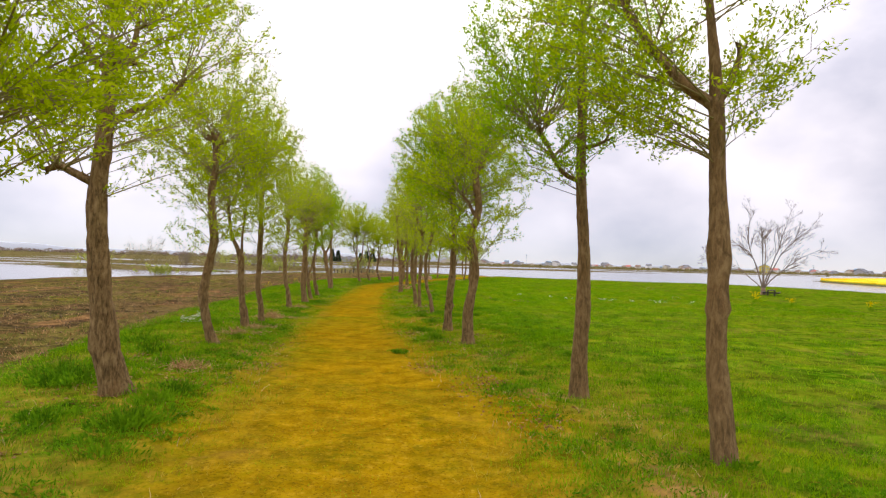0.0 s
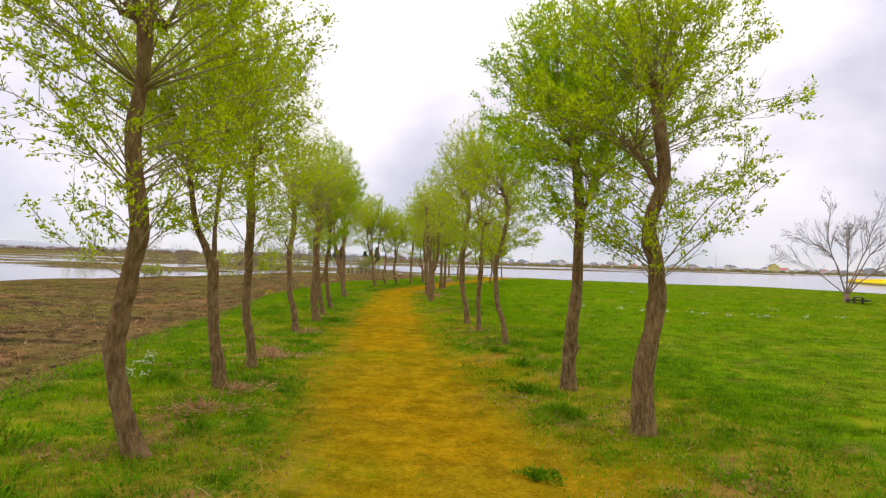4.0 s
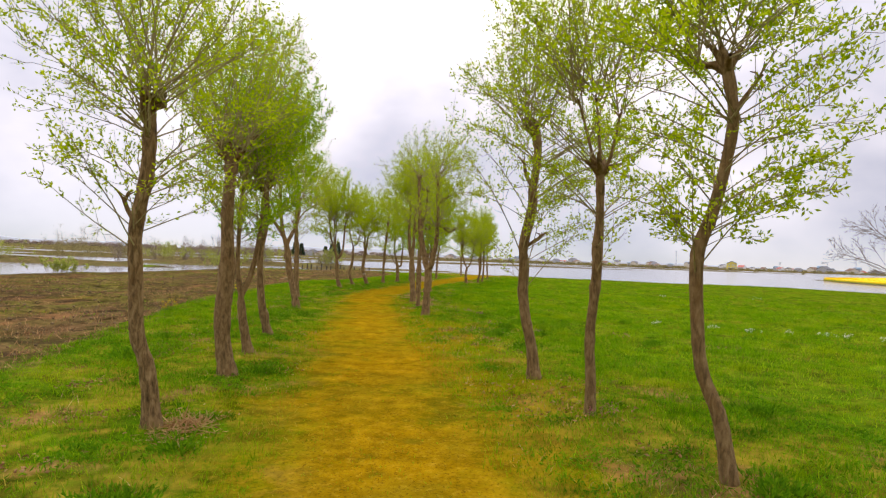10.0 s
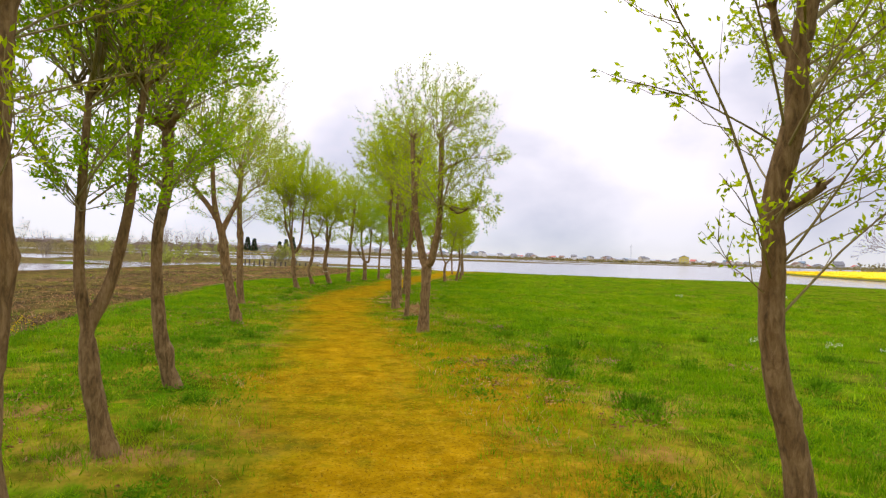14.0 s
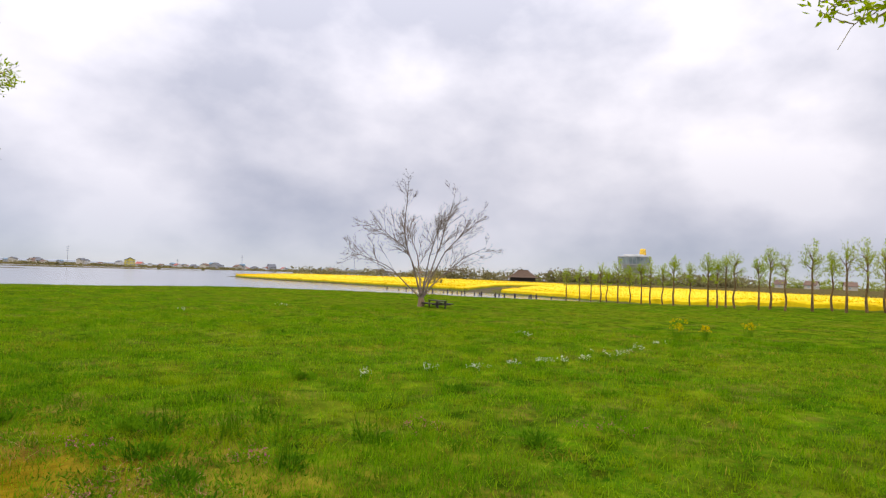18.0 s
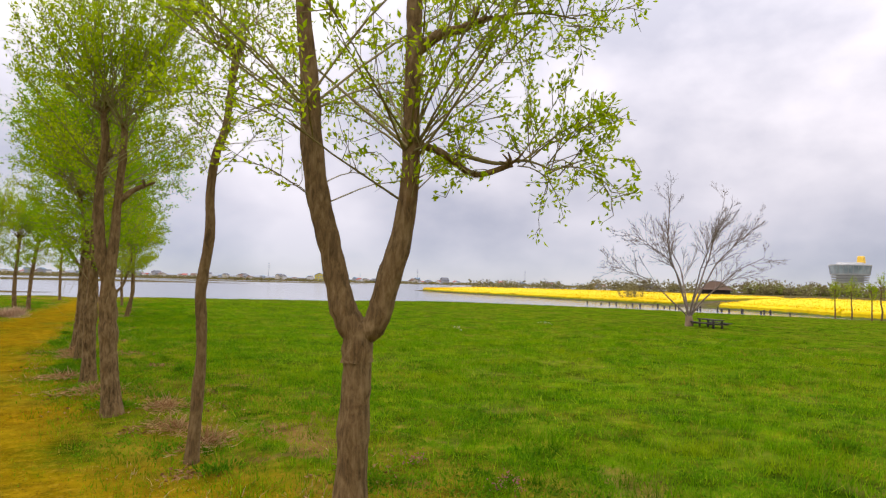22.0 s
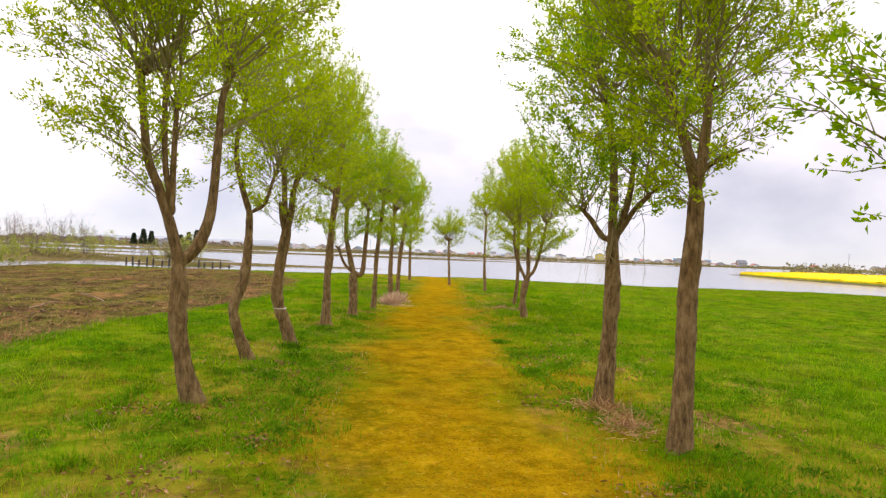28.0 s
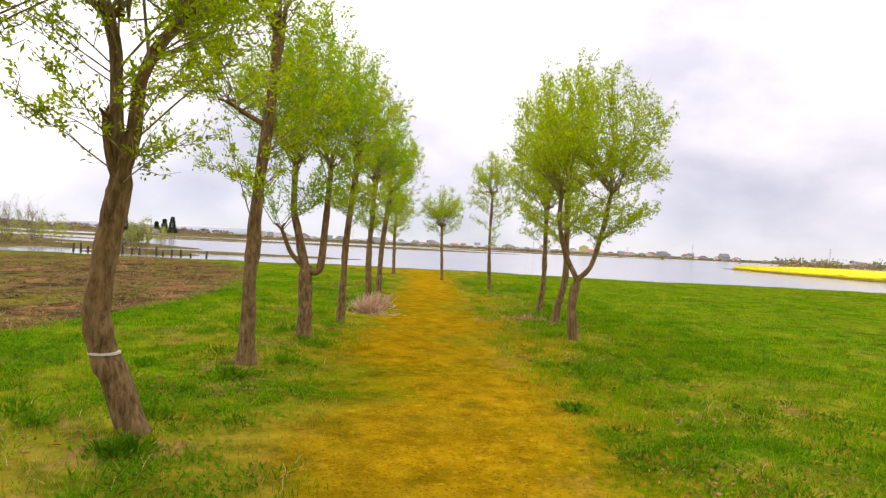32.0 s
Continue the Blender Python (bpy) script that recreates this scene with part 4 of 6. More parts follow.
    tree_spec(-3.50, 57.29, [(0.00, 0.00, 0.00), (-0.04, 0.01, 1.15), (0.00, -0.00, 2.11), (0.03, -0.00, 2.94)], r=0.076, mat=1, crown=(1.0, 1.9, 4.8)),  # l7
    tree_spec(-2.85, 59.96, [(0.00, 0.00, 0.00), (0.05, -0.01, 1.43), (0.23, -0.04, 2.95)], crown=(1.0, 1.9, 4.8)),  # l8
    tree_spec(-0.51, 70.51, [(0.00, 0.00, 0.00), (-0.05, 0.01, 1.73), (-0.02, 0.00, 2.76)], crown=(0.8, 1.9, 4.2)),  # l9
    tree_spec(2.18, 5.28, [(0.00, 0.00, 0.00), (-0.04, 0.01, 0.46), (-0.07, 0.03, 0.91), (-0.07, 0.03, 1.35), (-0.07, 0.03, 1.87), (-0.09, 0.04, 2.34), (-0.10, 0.04, 2.87), (-0.12, 0.05, 3.07)], limbs=[[(-0.14, 0.06, 3.00), (-0.28, 0.12, 3.13), (-0.48, 0.20, 3.37), (-0.70, 0.29, 3.73), (-0.82, 0.34, 3.95)], [(-0.10, 0.04, 3.04), (-0.13, 0.06, 3.41), (-0.17, 0.07, 3.85), (-0.20, 0.08, 4.15)], [(-0.06, 0.02, 3.06), (0.02, -0.01, 3.24), (0.06, -0.02, 3.43)]], r=0.095, crown=(1.45, 2.75, 5.6)),  # R1
    tree_spec(1.43, 7.80, [(0.00, 0.00, 0.00), (-0.01, 0.00, 0.56), (0.02, -0.00, 1.14), (0.01, -0.00, 1.93), (-0.02, 0.00, 2.42), (-0.04, 0.01, 2.85), (-0.04, 0.01, 3.56), (-0.05, 0.01, 3.91)], limbs=[[(-0.09, 0.02, 2.70), (-0.27, 0.05, 2.81), (-0.41, 0.08, 3.06), (-0.56, 0.10, 3.35)], [(-0.03, 0.01, 3.09), (0.13, -0.02, 3.14), (0.27, -0.05, 3.20)], [(-0.05, 0.01, 3.91), (-0.06, 0.01, 4.34), (-0.04, 0.01, 4.84)]], r=0.098, mat=1, crown=(1.4, 2.7, 5.6), dens=1.1),  # R2
    tree_spec(0.05, 12.49, [(0.00, 0.00, 0.00), (-0.01, 0.00, 0.62), (0.08, -0.02, 1.17), (0.09, -0.02, 1.71), (0.01, -0.00, 2.16), (0.14, -0.03, 2.68), (0.08, -0.02, 3.27), (0.07, -0.02, 3.57)], limbs=[[(0.07, -0.02, 2.59), (-0.06, 0.01, 2.82), (-0.18, 0.04, 2.98)], [(0.08, -0.02, 3.44), (0.23, -0.05, 3.63), (0.25, -0.06, 3.79)]], r=0.105, crown=(1.5, 1.9, 5.4), dens=0.85),  # R3
    tree_spec(-0.41, 14.48, [(0.00, 0.00, 0.00), (-0.01, 0.00, 0.44), (0.02, -0.01, 0.87), (0.07, -0.04, 1.36), (0.08, -0.04, 1.96), (0.09, -0.04, 2.32), (0.07, -0.03, 2.67), (0.03, -0.01, 3.03), (0.00, -0.00, 3.36)], limbs=[[(0.00, -0.00, 3.11), (-0.10, 0.05, 3.15), (-0.22, 0.11, 3.15)], [(0.11, -0.05, 2.35), (0.18, -0.09, 2.59), (0.22, -0.11, 2.78)]], r=0.092, mat=1, crown=(1.45, 2.2, 5.5), dens=1.5),  # R4
    tree_spec(-1.01, 18.74, [(0.00, 0.00, 0.00), (-0.08, 0.03, 0.44), (-0.20, 0.08, 0.79), (-0.24, 0.10, 1.20), (-0.25, 0.10, 1.65), (-0.17, 0.07, 1.94), (-0.09, 0.04, 2.32), (-0.05, 0.02, 2.70), (-0.10, 0.04, 3.07)], limbs=[[(-0.05, 0.02, 2.70), (0.03, -0.01, 2.84), (0.12, -0.05, 2.98)]], r=0.056, crown=(1.05, 1.8, 4.75), dens=0.8),  # R5
    tree_spec(-1.55, 20.64, [(0.00, 0.00, 0.00), (-0.01, 0.01, 0.44), (-0.03, 0.02, 0.80), (0.00, -0.00, 1.23), (0.02, -0.01, 1.65), (0.03, -0.01, 2.08), (0.02, -0.01, 2.53)], limbs=[[(0.02, -0.01, 2.53), (-0.06, 0.03, 2.70), (-0.12, 0.07, 2.96), (-0.20, 0.12, 3.27)], [(0.02, -0.01, 2.53), (-0.00, 0.00, 2.88), (-0.04, 0.02, 3.28)], [(0.02, -0.01, 2.53), (0.09, -0.05, 2.60), (0.13, -0.08, 2.79), (0.18, -0.10, 3.10)]], r=0.055, crown=(1.2, 1.65, 5.35), dens=0.55),  # R6
    tree_spec(-1.83, 22.52, [(0.00, 0.00, 0.00), (-0.04, 0.01, 0.39), (-0.12, 0.04, 0.75), (-0.17, 0.06, 1.11), (-0.17, 0.06, 1.53), (-0.18, 0.06, 1.80), (-0.09, 0.03, 2.28), (-0.09, 0.03, 2.54), (-0.04, 0.01, 2.97), (-0.07, 0.02, 3.29)], limbs=[[(-0.15, 0.05, 1.76), (-0.05, 0.02, 1.83), (0.05, -0.02, 1.91)], [(-0.09, 0.03, 2.54), (-0.18, 0.06, 2.73), (-0.22, 0.07, 2.91)]], r=0.080, boughs=[[(-0.05, 0, 2.4), (0.45, 0.4, 2.75), (0.9, 0.8, 2.95), (1.3, 1.25, 2.9)], [(-0.03, 0, 2.8), (0.5, 0.3, 3.2), (1.0, 0.7, 3.5), (1.4, 1.1, 3.4)]], crown=(1.2, 1.55, 5.45), dens=0.7),  # R7
    tree_spec(-3.37, 31.59, [(0.00, 0.00, 0.00), (0.02, -0.02, 0.53), (0.03, -0.02, 1.04), (0.03, -0.02, 1.30)], limbs=[[(0.03, -0.02, 1.30), (-0.04, 0.04, 1.47), (-0.11, 0.10, 1.83), (-0.19, 0.16, 2.19), (-0.23, 0.20, 2.56), (-0.25, 0.22, 2.94), (-0.29, 0.25, 3.36), (-0.31, 0.27, 3.88)], [(0.03, -0.02, 1.30), (0.11, -0.09, 1.39), (0.17, -0.15, 1.68), (0.22, -0.19, 1.92), (0.25, -0.22, 2.28), (0.25, -0.22, 2.72), (0.25, -0.22, 3.24), (0.24, -0.21, 3.81)], [(0.26, -0.23, 3.12), (0.37, -0.32, 3.21), (0.48, -0.42, 3.25), (0.54, -0.48, 3.30)], [(0.27, -0.24, 2.54), (0.40, -0.35, 2.46), (0.56, -0.48, 2.33), (0.73, -0.64, 2.39)]], r=0.106, thin=(3,), fork=0.86, boughs=[[(0.46, -0.40, 2.46), (0.66, -0.56, 2.40), (0.80, -0.68, 2.42), (0.94, -0.80, 2.36)], [(0.40, -0.34, 3.20), (0.62, -0.53, 3.32), (0.84, -0.72, 3.36), (1.02, -0.88, 3.32)]], crown=(1.55, 2.35, 5.4), dens=0.6),  # V
    tree_spec(-3.52, 33.79, [(-0.11, 0.05, 0.00), (-0.09, 0.04, 0.36), (-0.07, 0.03, 0.84), (-0.08, 0.04, 1.23), (-0.10, 0.04, 1.52), (-0.05, 0.02, 1.96), (-0.06, 0.03, 2.35), (-0.03, 0.01, 2.70), (0.04, -0.01, 2.95), (0.07, -0.03, 3.35), (0.10, -0.04, 3.66)], r=0.052, crown=(0.75, 2.7, 5.0), dens=0.5),  # A
    tree_spec(-3.83, 36.18, [(0.00, 0.00, 0.00), (-0.05, 0.03, 0.47), (-0.09, 0.05, 1.00), (-0.11, 0.05, 1.49)], limbs=[[(-0.11, 0.05, 1.49), (-0.19, 0.09, 1.82), (-0.24, 0.12, 2.38), (-0.24, 0.12, 2.77), (-0.21, 0.10, 3.17), (-0.25, 0.12, 3.51)], [(-0.11, 0.05, 1.49), (-0.07, 0.04, 1.99), (-0.06, 0.03, 2.44), (-0.04, 0.02, 2.88), (-0.03, 0.01, 3.33)], [(-0.05, 0.02, 2.41), (0.08, -0.04, 2.58), (0.21, -0.10, 2.66)]], r=0.100, crown=(1.15, 2.6, 5.6), dens=0.85),  # B
    tree_spec(-3.71, 38.62, [(0.00, 0.00, 0.00), (-0.03, 0.01, 0.77), (-0.02, 0.01, 1.34), (-0.02, 0.01, 1.86), (-0.01, 0.00, 2.60), (0.03, -0.01, 3.34)], limbs=[[(-0.02, 0.01, 1.78), (0.12, -0.04, 1.87), (0.21, -0.07, 1.93)]], r=0.092, mat=1, crown=(1.25, 1.7, 5.3), dens=1.0),  # C
    tree_spec(-3.45, 41.35, [(0.00, 0.00, 0.00), (0.01, -0.01, 0.48), (0.02, -0.02, 0.93), (0.02, -0.02, 1.37), (0.04, -0.04, 1.80), (0.04, -0.04, 2.14)], limbs=[[(0.04, -0.04, 2.14), (0.01, -0.01, 2.35), (-0.04, 0.04, 2.59), (-0.10, 0.10, 2.84), (-0.15, 0.14, 3.07)], [(0.04, -0.04, 2.14), (0.07, -0.06, 2.34), (0.09, -0.08, 2.65), (0.09, -0.09, 2.95)], [(0.05, -0.05, 2.24), (0.14, -0.13, 2.37), (0.25, -0.24, 2.43)]], r=0.085, crown=(1.2, 2.2, 5.5), dens=1.0),  # D
    tree_spec(-3.31, 42.92, [(0.00, 0.00, 0.00), (0.02, -0.02, 0.44), (0.03, -0.03, 0.88), (0.04, -0.03, 1.39), (0.03, -0.03, 1.76)], limbs=[[(0.03, -0.03, 1.76), (-0.06, 0.05, 1.81), (-0.15, 0.13, 1.98), (-0.22, 0.19, 2.09)], [(0.03, -0.03, 1.76), (0.03, -0.02, 2.02), (0.02, -0.02, 2.42), (-0.01, 0.01, 2.87), (-0.07, 0.06, 3.25)], [(0.03, -0.03, 1.76), (0.11, -0.09, 1.91), (0.19, -0.16, 2.09), (0.31, -0.26, 2.26)], [(0.14, -0.11, 2.16), (0.17, -0.14, 2.49), (0.18, -0.15, 2.81)]], r=0.089, mat=1, crown=(1.3, 2.05, 5.5), dens=1.1, droop=14),  # E
    tree_spec(-1.13, 51.11, [(0.00, 0.00, 0.00), (-0.05, 0.02, 0.51), (-0.00, 0.00, 0.92)], limbs=[[(-0.00, 0.00, 0.92), (-0.17, 0.09, 1.33), (-0.28, 0.14, 1.86), (-0.26, 0.13, 2.31)], [(-0.00, 0.00, 0.92), (0.18, -0.09, 1.17), (0.31, -0.16, 1.72), (0.41, -0.21, 2.33)]], r=0.076, crown=(1.3, 1.6, 4.4)),  # G
    tree_spec(-0.28, 53.66, [(0.00, 0.00, 0.00), (0.06, -0.03, 0.38), (0.16, -0.07, 0.96), (0.15, -0.07, 1.63), (0.14, -0.06, 2.42), (0.13, -0.06, 3.21)], r=0.071, crown=(1.1, 1.8, 5.1)),  # G2
    tree_spec(0.15, 55.43, [(0.00, 0.00, 0.00), (0.07, -0.03, 0.73), (0.07, -0.03, 1.63), (0.06, -0.03, 2.41)], r=0.063, crown=(0.9, 1.7, 4.7)),  # G3
    tree_spec(1.07, 61.56, [(0.00, 0.00, 0.00), (-0.07, 0.02, 1.42), (-0.06, 0.02, 2.72), (-0.05, 0.02, 3.18)], r=0.059, crown=(0.82, 1.75, 4.6), dens=0.8),  # H
    tree_spec(0.89, 67.06, [(0.00, 0.00, 0.00), (-0.07, 0.02, 1.31), (-0.11, 0.03, 2.24)], r=0.059, crown=(0.9, 1.9, 3.95), dens=0.8),  # I
]
for i, spec in enumerate(TREES):
    pollard(spec, 100 + i)


# ---- bare tree in the meadow, with its picnic bench ----
def grow(heap, p, d, length, rad, kids, r, depth=0):
    """A curving leafless limb that carries finer and finer twigs."""
    s = np.linspace(0, 1, 6)[:, None]
    line = p + d * length * s + (np.array([0, 0, 0.10]) + r.normal(0, 0.07, 3)) * length * s ** 2
    heap.add(*tube(line, np.linspace(rad, max(rad * 0.35, 0.0035), 6), 4 if depth == 0 else 3))
    way = unit(line[-1] - line[0])
    for k in range(kids[0] if kids else 0):
        t = r.uniform(0.18, 1.0)
        q = np.array([np.interp(t, s[:, 0], line[:, c]) for c in range(3)])
        nd = unit(way * 0.9 + unit(r.normal(0, 1, 3)) * r.uniform(0.45, 0.8))
        grow(heap, q, nd, length * r.uniform(0.38, 0.62) * (1.1 - 0.45 * t), max(rad * 0.5, 0.0042), kids[1:], r, depth + 1)


def bare_tree(x, y):
    r = np.random.default_rng(5)
    ob = thing("bare_tree", pose(x, y, ground_at(x, y)), "leafless spreading tree with pale bark in the green meadow", "tree")
    base = Heap()
    line = smooth_line([(0, 0, -0.05), (0.02, 0, 0.22), (0.0, 0.02, 0.45)], 4)
    base.add(*tube(line, np.linspace(0.19, 0.14, len(line)), 10, 0.06, r))
    part("trunk", base.mesh("trunk", pale_bark, True), pale_bark, ob)
    # azimuth, elevation at the foot and at the tip, length, radius
    for az, e0, e1, ln, rad in ((142, 48, 14, 4.3, 0.038), (140, 70, 26, 4.8, 0.050), (146, 74, 96, 5.9, 0.050), (322, 76, 74, 5.6, 0.050), (318, 70, 38, 5.3, 0.050), (326, 50, 24, 4.4, 0.042), (236, 72, 45, 4.6, 0.045), (52, 72, 48, 4.6, 0.045)):
        n = 12
        el = np.radians(np.interp(np.linspace(0, 1, n), [0, 0.42, 0.62, 1.0], [e0, e0 - 4, (e0 + e1 * 2) / 3, e1])) + r.normal(0, 0.07, n)
        a_ = radians(az) + np.cumsum(r.normal(0, 0.05, n))
        step = np.stack([np.cos(a_) * np.cos(el), np.sin(a_) * np.cos(el), np.sin(el)], -1) * ln / n
        line = np.vstack([[0, 0, 0.36], np.array([0, 0, 0.36]) + np.cumsum(step, 0)])
        hp = Heap()
        hp.add(*tube(line, np.linspace(rad, 0.008, n + 1), 7))
        for k in range(15):
            t = r.uniform(0.34, 1.0)
            q = np.array([np.interp(t, np.linspace(0, 1, n + 1), line[:, c]) for c in range(3)])
            d = unit(step[min(n - 1, int(t * n))])
            nd = unit(d + unit(r.normal(0, 1, 3)) * 0.75)
            grow(hp, q, nd, (1.75 - 0.95 * t) * r.uniform(0.7, 1.15), rad * 0.42 * (1.15 - 0.7 * t), (6, 4), r)
        part("limb", hp.mesh("limb", limb_bark), limb_bark, ob)
    return ob


BARE = (20.13, 43.10)
bare_tree(*BARE)


def picnic_bench(x, y, rz):
    ob = thing("picnic_bench", pose(x, y, ground_at(x, y), 0, 0, rz), "low dark wooden picnic bench on the grass", "bench")
    for k in range(3):
        part("table_plank", boxm((1.25, 0.14, 0.045), (0, -0.16 + 0.16 * k, 0.40), 0.006), wood_dark, ob)
    for sy in (-0.52, 0.52):
        part("seat", boxm((1.25, 0.22, 0.045), (0, sy, 0.24), 0.006), wood_dark, ob)
    for sx in (-0.45, 0.45):
        part("crossbeam", boxm((0.07, 1.1, 0.07), (sx, 0, 0.19), 0.004), wood_dark, ob)
        for sy in (-0.28, 0.28):
            part("leg", boxm((0.07, 0.07, 0.42), (sx, sy * 0.8, 0.17), 0.004), wood_dark, ob)
    return ob


bench = picnic_bench(20.23, 42.16, 62)
bench.scale = (1.1, 0.9, 0.85)



# ---- second row of pollards along the rapeseed field ----
ROW2_AT = [(37.9, 43.7), (39.1, 43.2), (37.5, 41.6), (39.4, 41.7), (39.2, 41.1), (38.2, 39.9), (40.5, 39.9), (39.2, 38.6), (39.3, 38.0), (41.1, 37.7), (39.3, 36.4), (40.7, 35.7), (41.4, 34.7), (39.6, 33.7), (41.7, 33.6), (41.0, 32.9), (40.2, 31.3), (42.4, 31.0), (41.7, 30.0), (43.0, 28.6), (45.6, 27.7), (44.2, 26.8), (46.8, 25.8), (48.0, 24.8), (46.9, 24.0), (48.3, 21.6), (48.5, 20.1), (48.6, 18.7), (49.2, 18.1), (49.2, 16.6), (48.8, 14.7), (48.8, 13.6), (48.6, 12.2), (48.3, 11.0), (47.8, 9.5)]


def row_tree(seed, crown, dens, bend):
    r = np.random.default_rng(seed)
    ob = thing("row_tree", pose(0, 0, 0), "slim pollarded tree with a round pale-green crown beside the rapeseed", "tree", "second row of trees")
    line = smooth_line([(0, 0, -0.05), (bend * 0.8, 0.03, 0.8), (-bend * 0.4, 0, 1.6), (0.02, 0.02, 2.3), (0.05, -0.03, 3.0)], 4)
    hp = Heap()
    hp.add(*tube(line, np.linspace(0.088, 0.03, len(line)), 7, 0.06, r))
    for k in range(6):
        d = unit(np.append(r.normal(0, 1, 2), r.uniform(0.9, 2.0)))
        q = line[-1 - k % 5]
        hp.add(*tube(np.stack([q, q + d * 0.3, q + d * 0.7]), [0.034, 0.026, 0.012], 5))
    part("trunk", hp.mesh("trunk", bark, True), bark, ob)
    tw, lv = Heap(), []
    add_shoots(tw, lv, [line[-1], line[-3], line[-4], line[-6]], [line[-6], line[-7]], int(40 * dens), r, (np.array([0, 0, 2.95]), np.array([0.74, 0.74, 1.28]) * crown), tuft=3, spacing=0.13)
    tagged(part("branchwork", tw.mesh("branchwork", twig_bark), twig_bark, ob), kind="stuff")
    pos, dr = np.vstack([p for p, _ in lv]), np.vstack([d for _, d in lv])
    tagged(part("crown", leaves_mesh("crown", pos, dr, 0.08, 0.032, leaf, r), leaf, ob), kind="stuff")
    return ob


makers = [row_tree(300, 0.95, 1.0, 0.10), row_tree(301, 1.05, 0.85, -0.08), row_tree(302, 0.85, 1.15, 0.04), row_tree(303, 1.1, 0.55, 0.12), row_tree(304, 1.0, 1.0, -0.12)]
for i, (x, y) in enumerate(ROW2_AT):
    k = min(1.12, 0.62 + 0.42 * i / 19) * (1 + 0.02 * max(0, i - 17)) * (0.95 + 0.09 * math.sin(i * 2.7))
    src_tree = makers[(i * 3 + i // 4) % 5]
    if i < 5:
        makers[i].matrix_basis = pose(x, y, ground_at(x, y), 0, 0, i * 77 % 360)
        makers[i].scale = (k, k, k)
    else:
        c = copy_thing(src_tree, pose(x, y, ground_at(x, y), 0, 0, i * 77 % 360))
        c.scale = (k, k, k)


# ---- rapeseed fields ----
def crop_field(name, near, far, label, seed, top=0.62, green=0.38):
    """A bumpy standing crop between two edges, with a green skirt."""
    r = np.random.default_rng(seed)
    n, m = 160, 34
    a = smooth_line([(*p, 0) for p in near], 12)
    b = smooth_line([(*p, 0) for p in far], 12)
    u = np.linspace(0, 1, n)
    A = np.stack([np.interp(u, np.linspace(0, 1, len(a)), a[:, c]) for c in (0, 1)], -1)
    B = np.stack([np.interp(u, np.linspace(0, 1, len(b)), b[:, c]) for c in (0, 1)], -1)
    v = np.linspace(0, 1, m) ** 1.6
    XY = A[:, None] * (1 - v)[None, :, None] + B[:, None] * v[None, :, None]
    edge = np.minimum(np.minimum(np.arange(m), np.arange(m)[::-1])[None], np.minimum(np.arange(n), np.arange(n)[::-1])[:, None])
    wob = np.where(edge == 0, 0.10, 0.06)[..., None]
    XY = XY + r.normal(0, 1, XY.shape) * wob
    g = land_z(XY[..., 0], XY[..., 1])
    Z = g + top * (0.9 + 0.05 * r.normal(0, 1, g.shape)) * np.where(edge == 0, 0.62, np.where(edge == 1, 0.88, 1.0))
    V = np.concatenate([XY, Z[..., None]], -1).reshape(-1, 3)
    i = (np.arange(n - 1)[:, None] * m + np.arange(m - 1)[None]).ravel()
    top_f = np.stack([i, i + 1, i + m + 1, i + m], -1)
    ob = tagged(new(name, mesh_np(name, V, [top_f], rape_mat)), label, "crop field", kind="stuff")
    ring = np.concatenate([np.arange(n) * m, (n - 1) * m + np.arange(1, m), np.arange(n - 2, -1, -1) * m + m - 1, np.arange(m - 2, 0, -1)])
    up = V[ring].copy()
    up[:, 2] -= max(0.05, 0.6 - green) * top * r.uniform(0.85, 1.1, len(up))
    lo = V[ring].copy()
    lo[:, 2] = land_z(lo[:, 0], lo[:, 1]) - 0.05
    k = len(ring)
    j = np.arange(k)
    skirt = np.stack([j, (j + 1) % k, (j + 1) % k + k, j + k], -1)
    tagged(part("stems", mesh_np("stems", np.vstack([up, lo]), [skirt], rape_green), rape_green, ob), kind="stuff")
    lip = np.stack([j, (j + 1) % k, (j + 1) % k + k, j + k], -1)
    tagged(part("blossom_edge", mesh_np("blossom_edge", np.vstack([V[ring], up + np.array([0, 0, 0.001])]), [lip], rape_mat), rape_mat, ob), kind="stuff")
    # loose flower heads break up the outline
    q = 22000
    pu, pv = r.uniform(0, 1, q), r.uniform(0, 1, q) ** 1.8
    P = (np.stack([np.interp(pu, u, A[:, c]) for c in (0, 1)], -1) * (1 - pv)[:, None] + np.stack([np.interp(pu, u, B[:, c]) for c in (0, 1)], -1) * pv[:, None])
    P = np.column_stack([P, land_z(P[:, 0], P[:, 1]) + top * r.uniform(0.80, 1.02, q)])
    tagged(part("flower_heads", leaves_mesh("flower_heads", P, r.normal(0, 1, (q, 3)) + [0, 0, 1.5], 0.09, 0.08, yellow_petal, r), yellow_petal, ob), kind="stuff")
    return ob


crop_field("rapeseed_field", [(65.7, 72.0), (67.2, 82.1), (70.1, 96.9), (75.2, 125.6), (81.5, 146.7)], [(109.3, 76.9), (114.3, 92.7), (119.6, 112.8), (116.3, 134.4), (95.7, 151.4)], "bright yellow rapeseed field in bloom along the water", 21, green=0.3)
crop_field("rapeseed_field", [(63.0, 64.6), (58.8, 54.6), (54.9, 47.3), (51.1, 35.7), (49.0, 25.1), (50.5, 12.2), (50.9, -2.9), (51.8, -28.6)], [(106.9, 71.6), (99.6, 52.7), (94.6, 37.9), (83.2, 23.5), (76.1, 8.8), (75.4, -6.1), (76.4, -29.8)], "yellow rapeseed field in bloom behind a row of trees", 22, green=0.16)
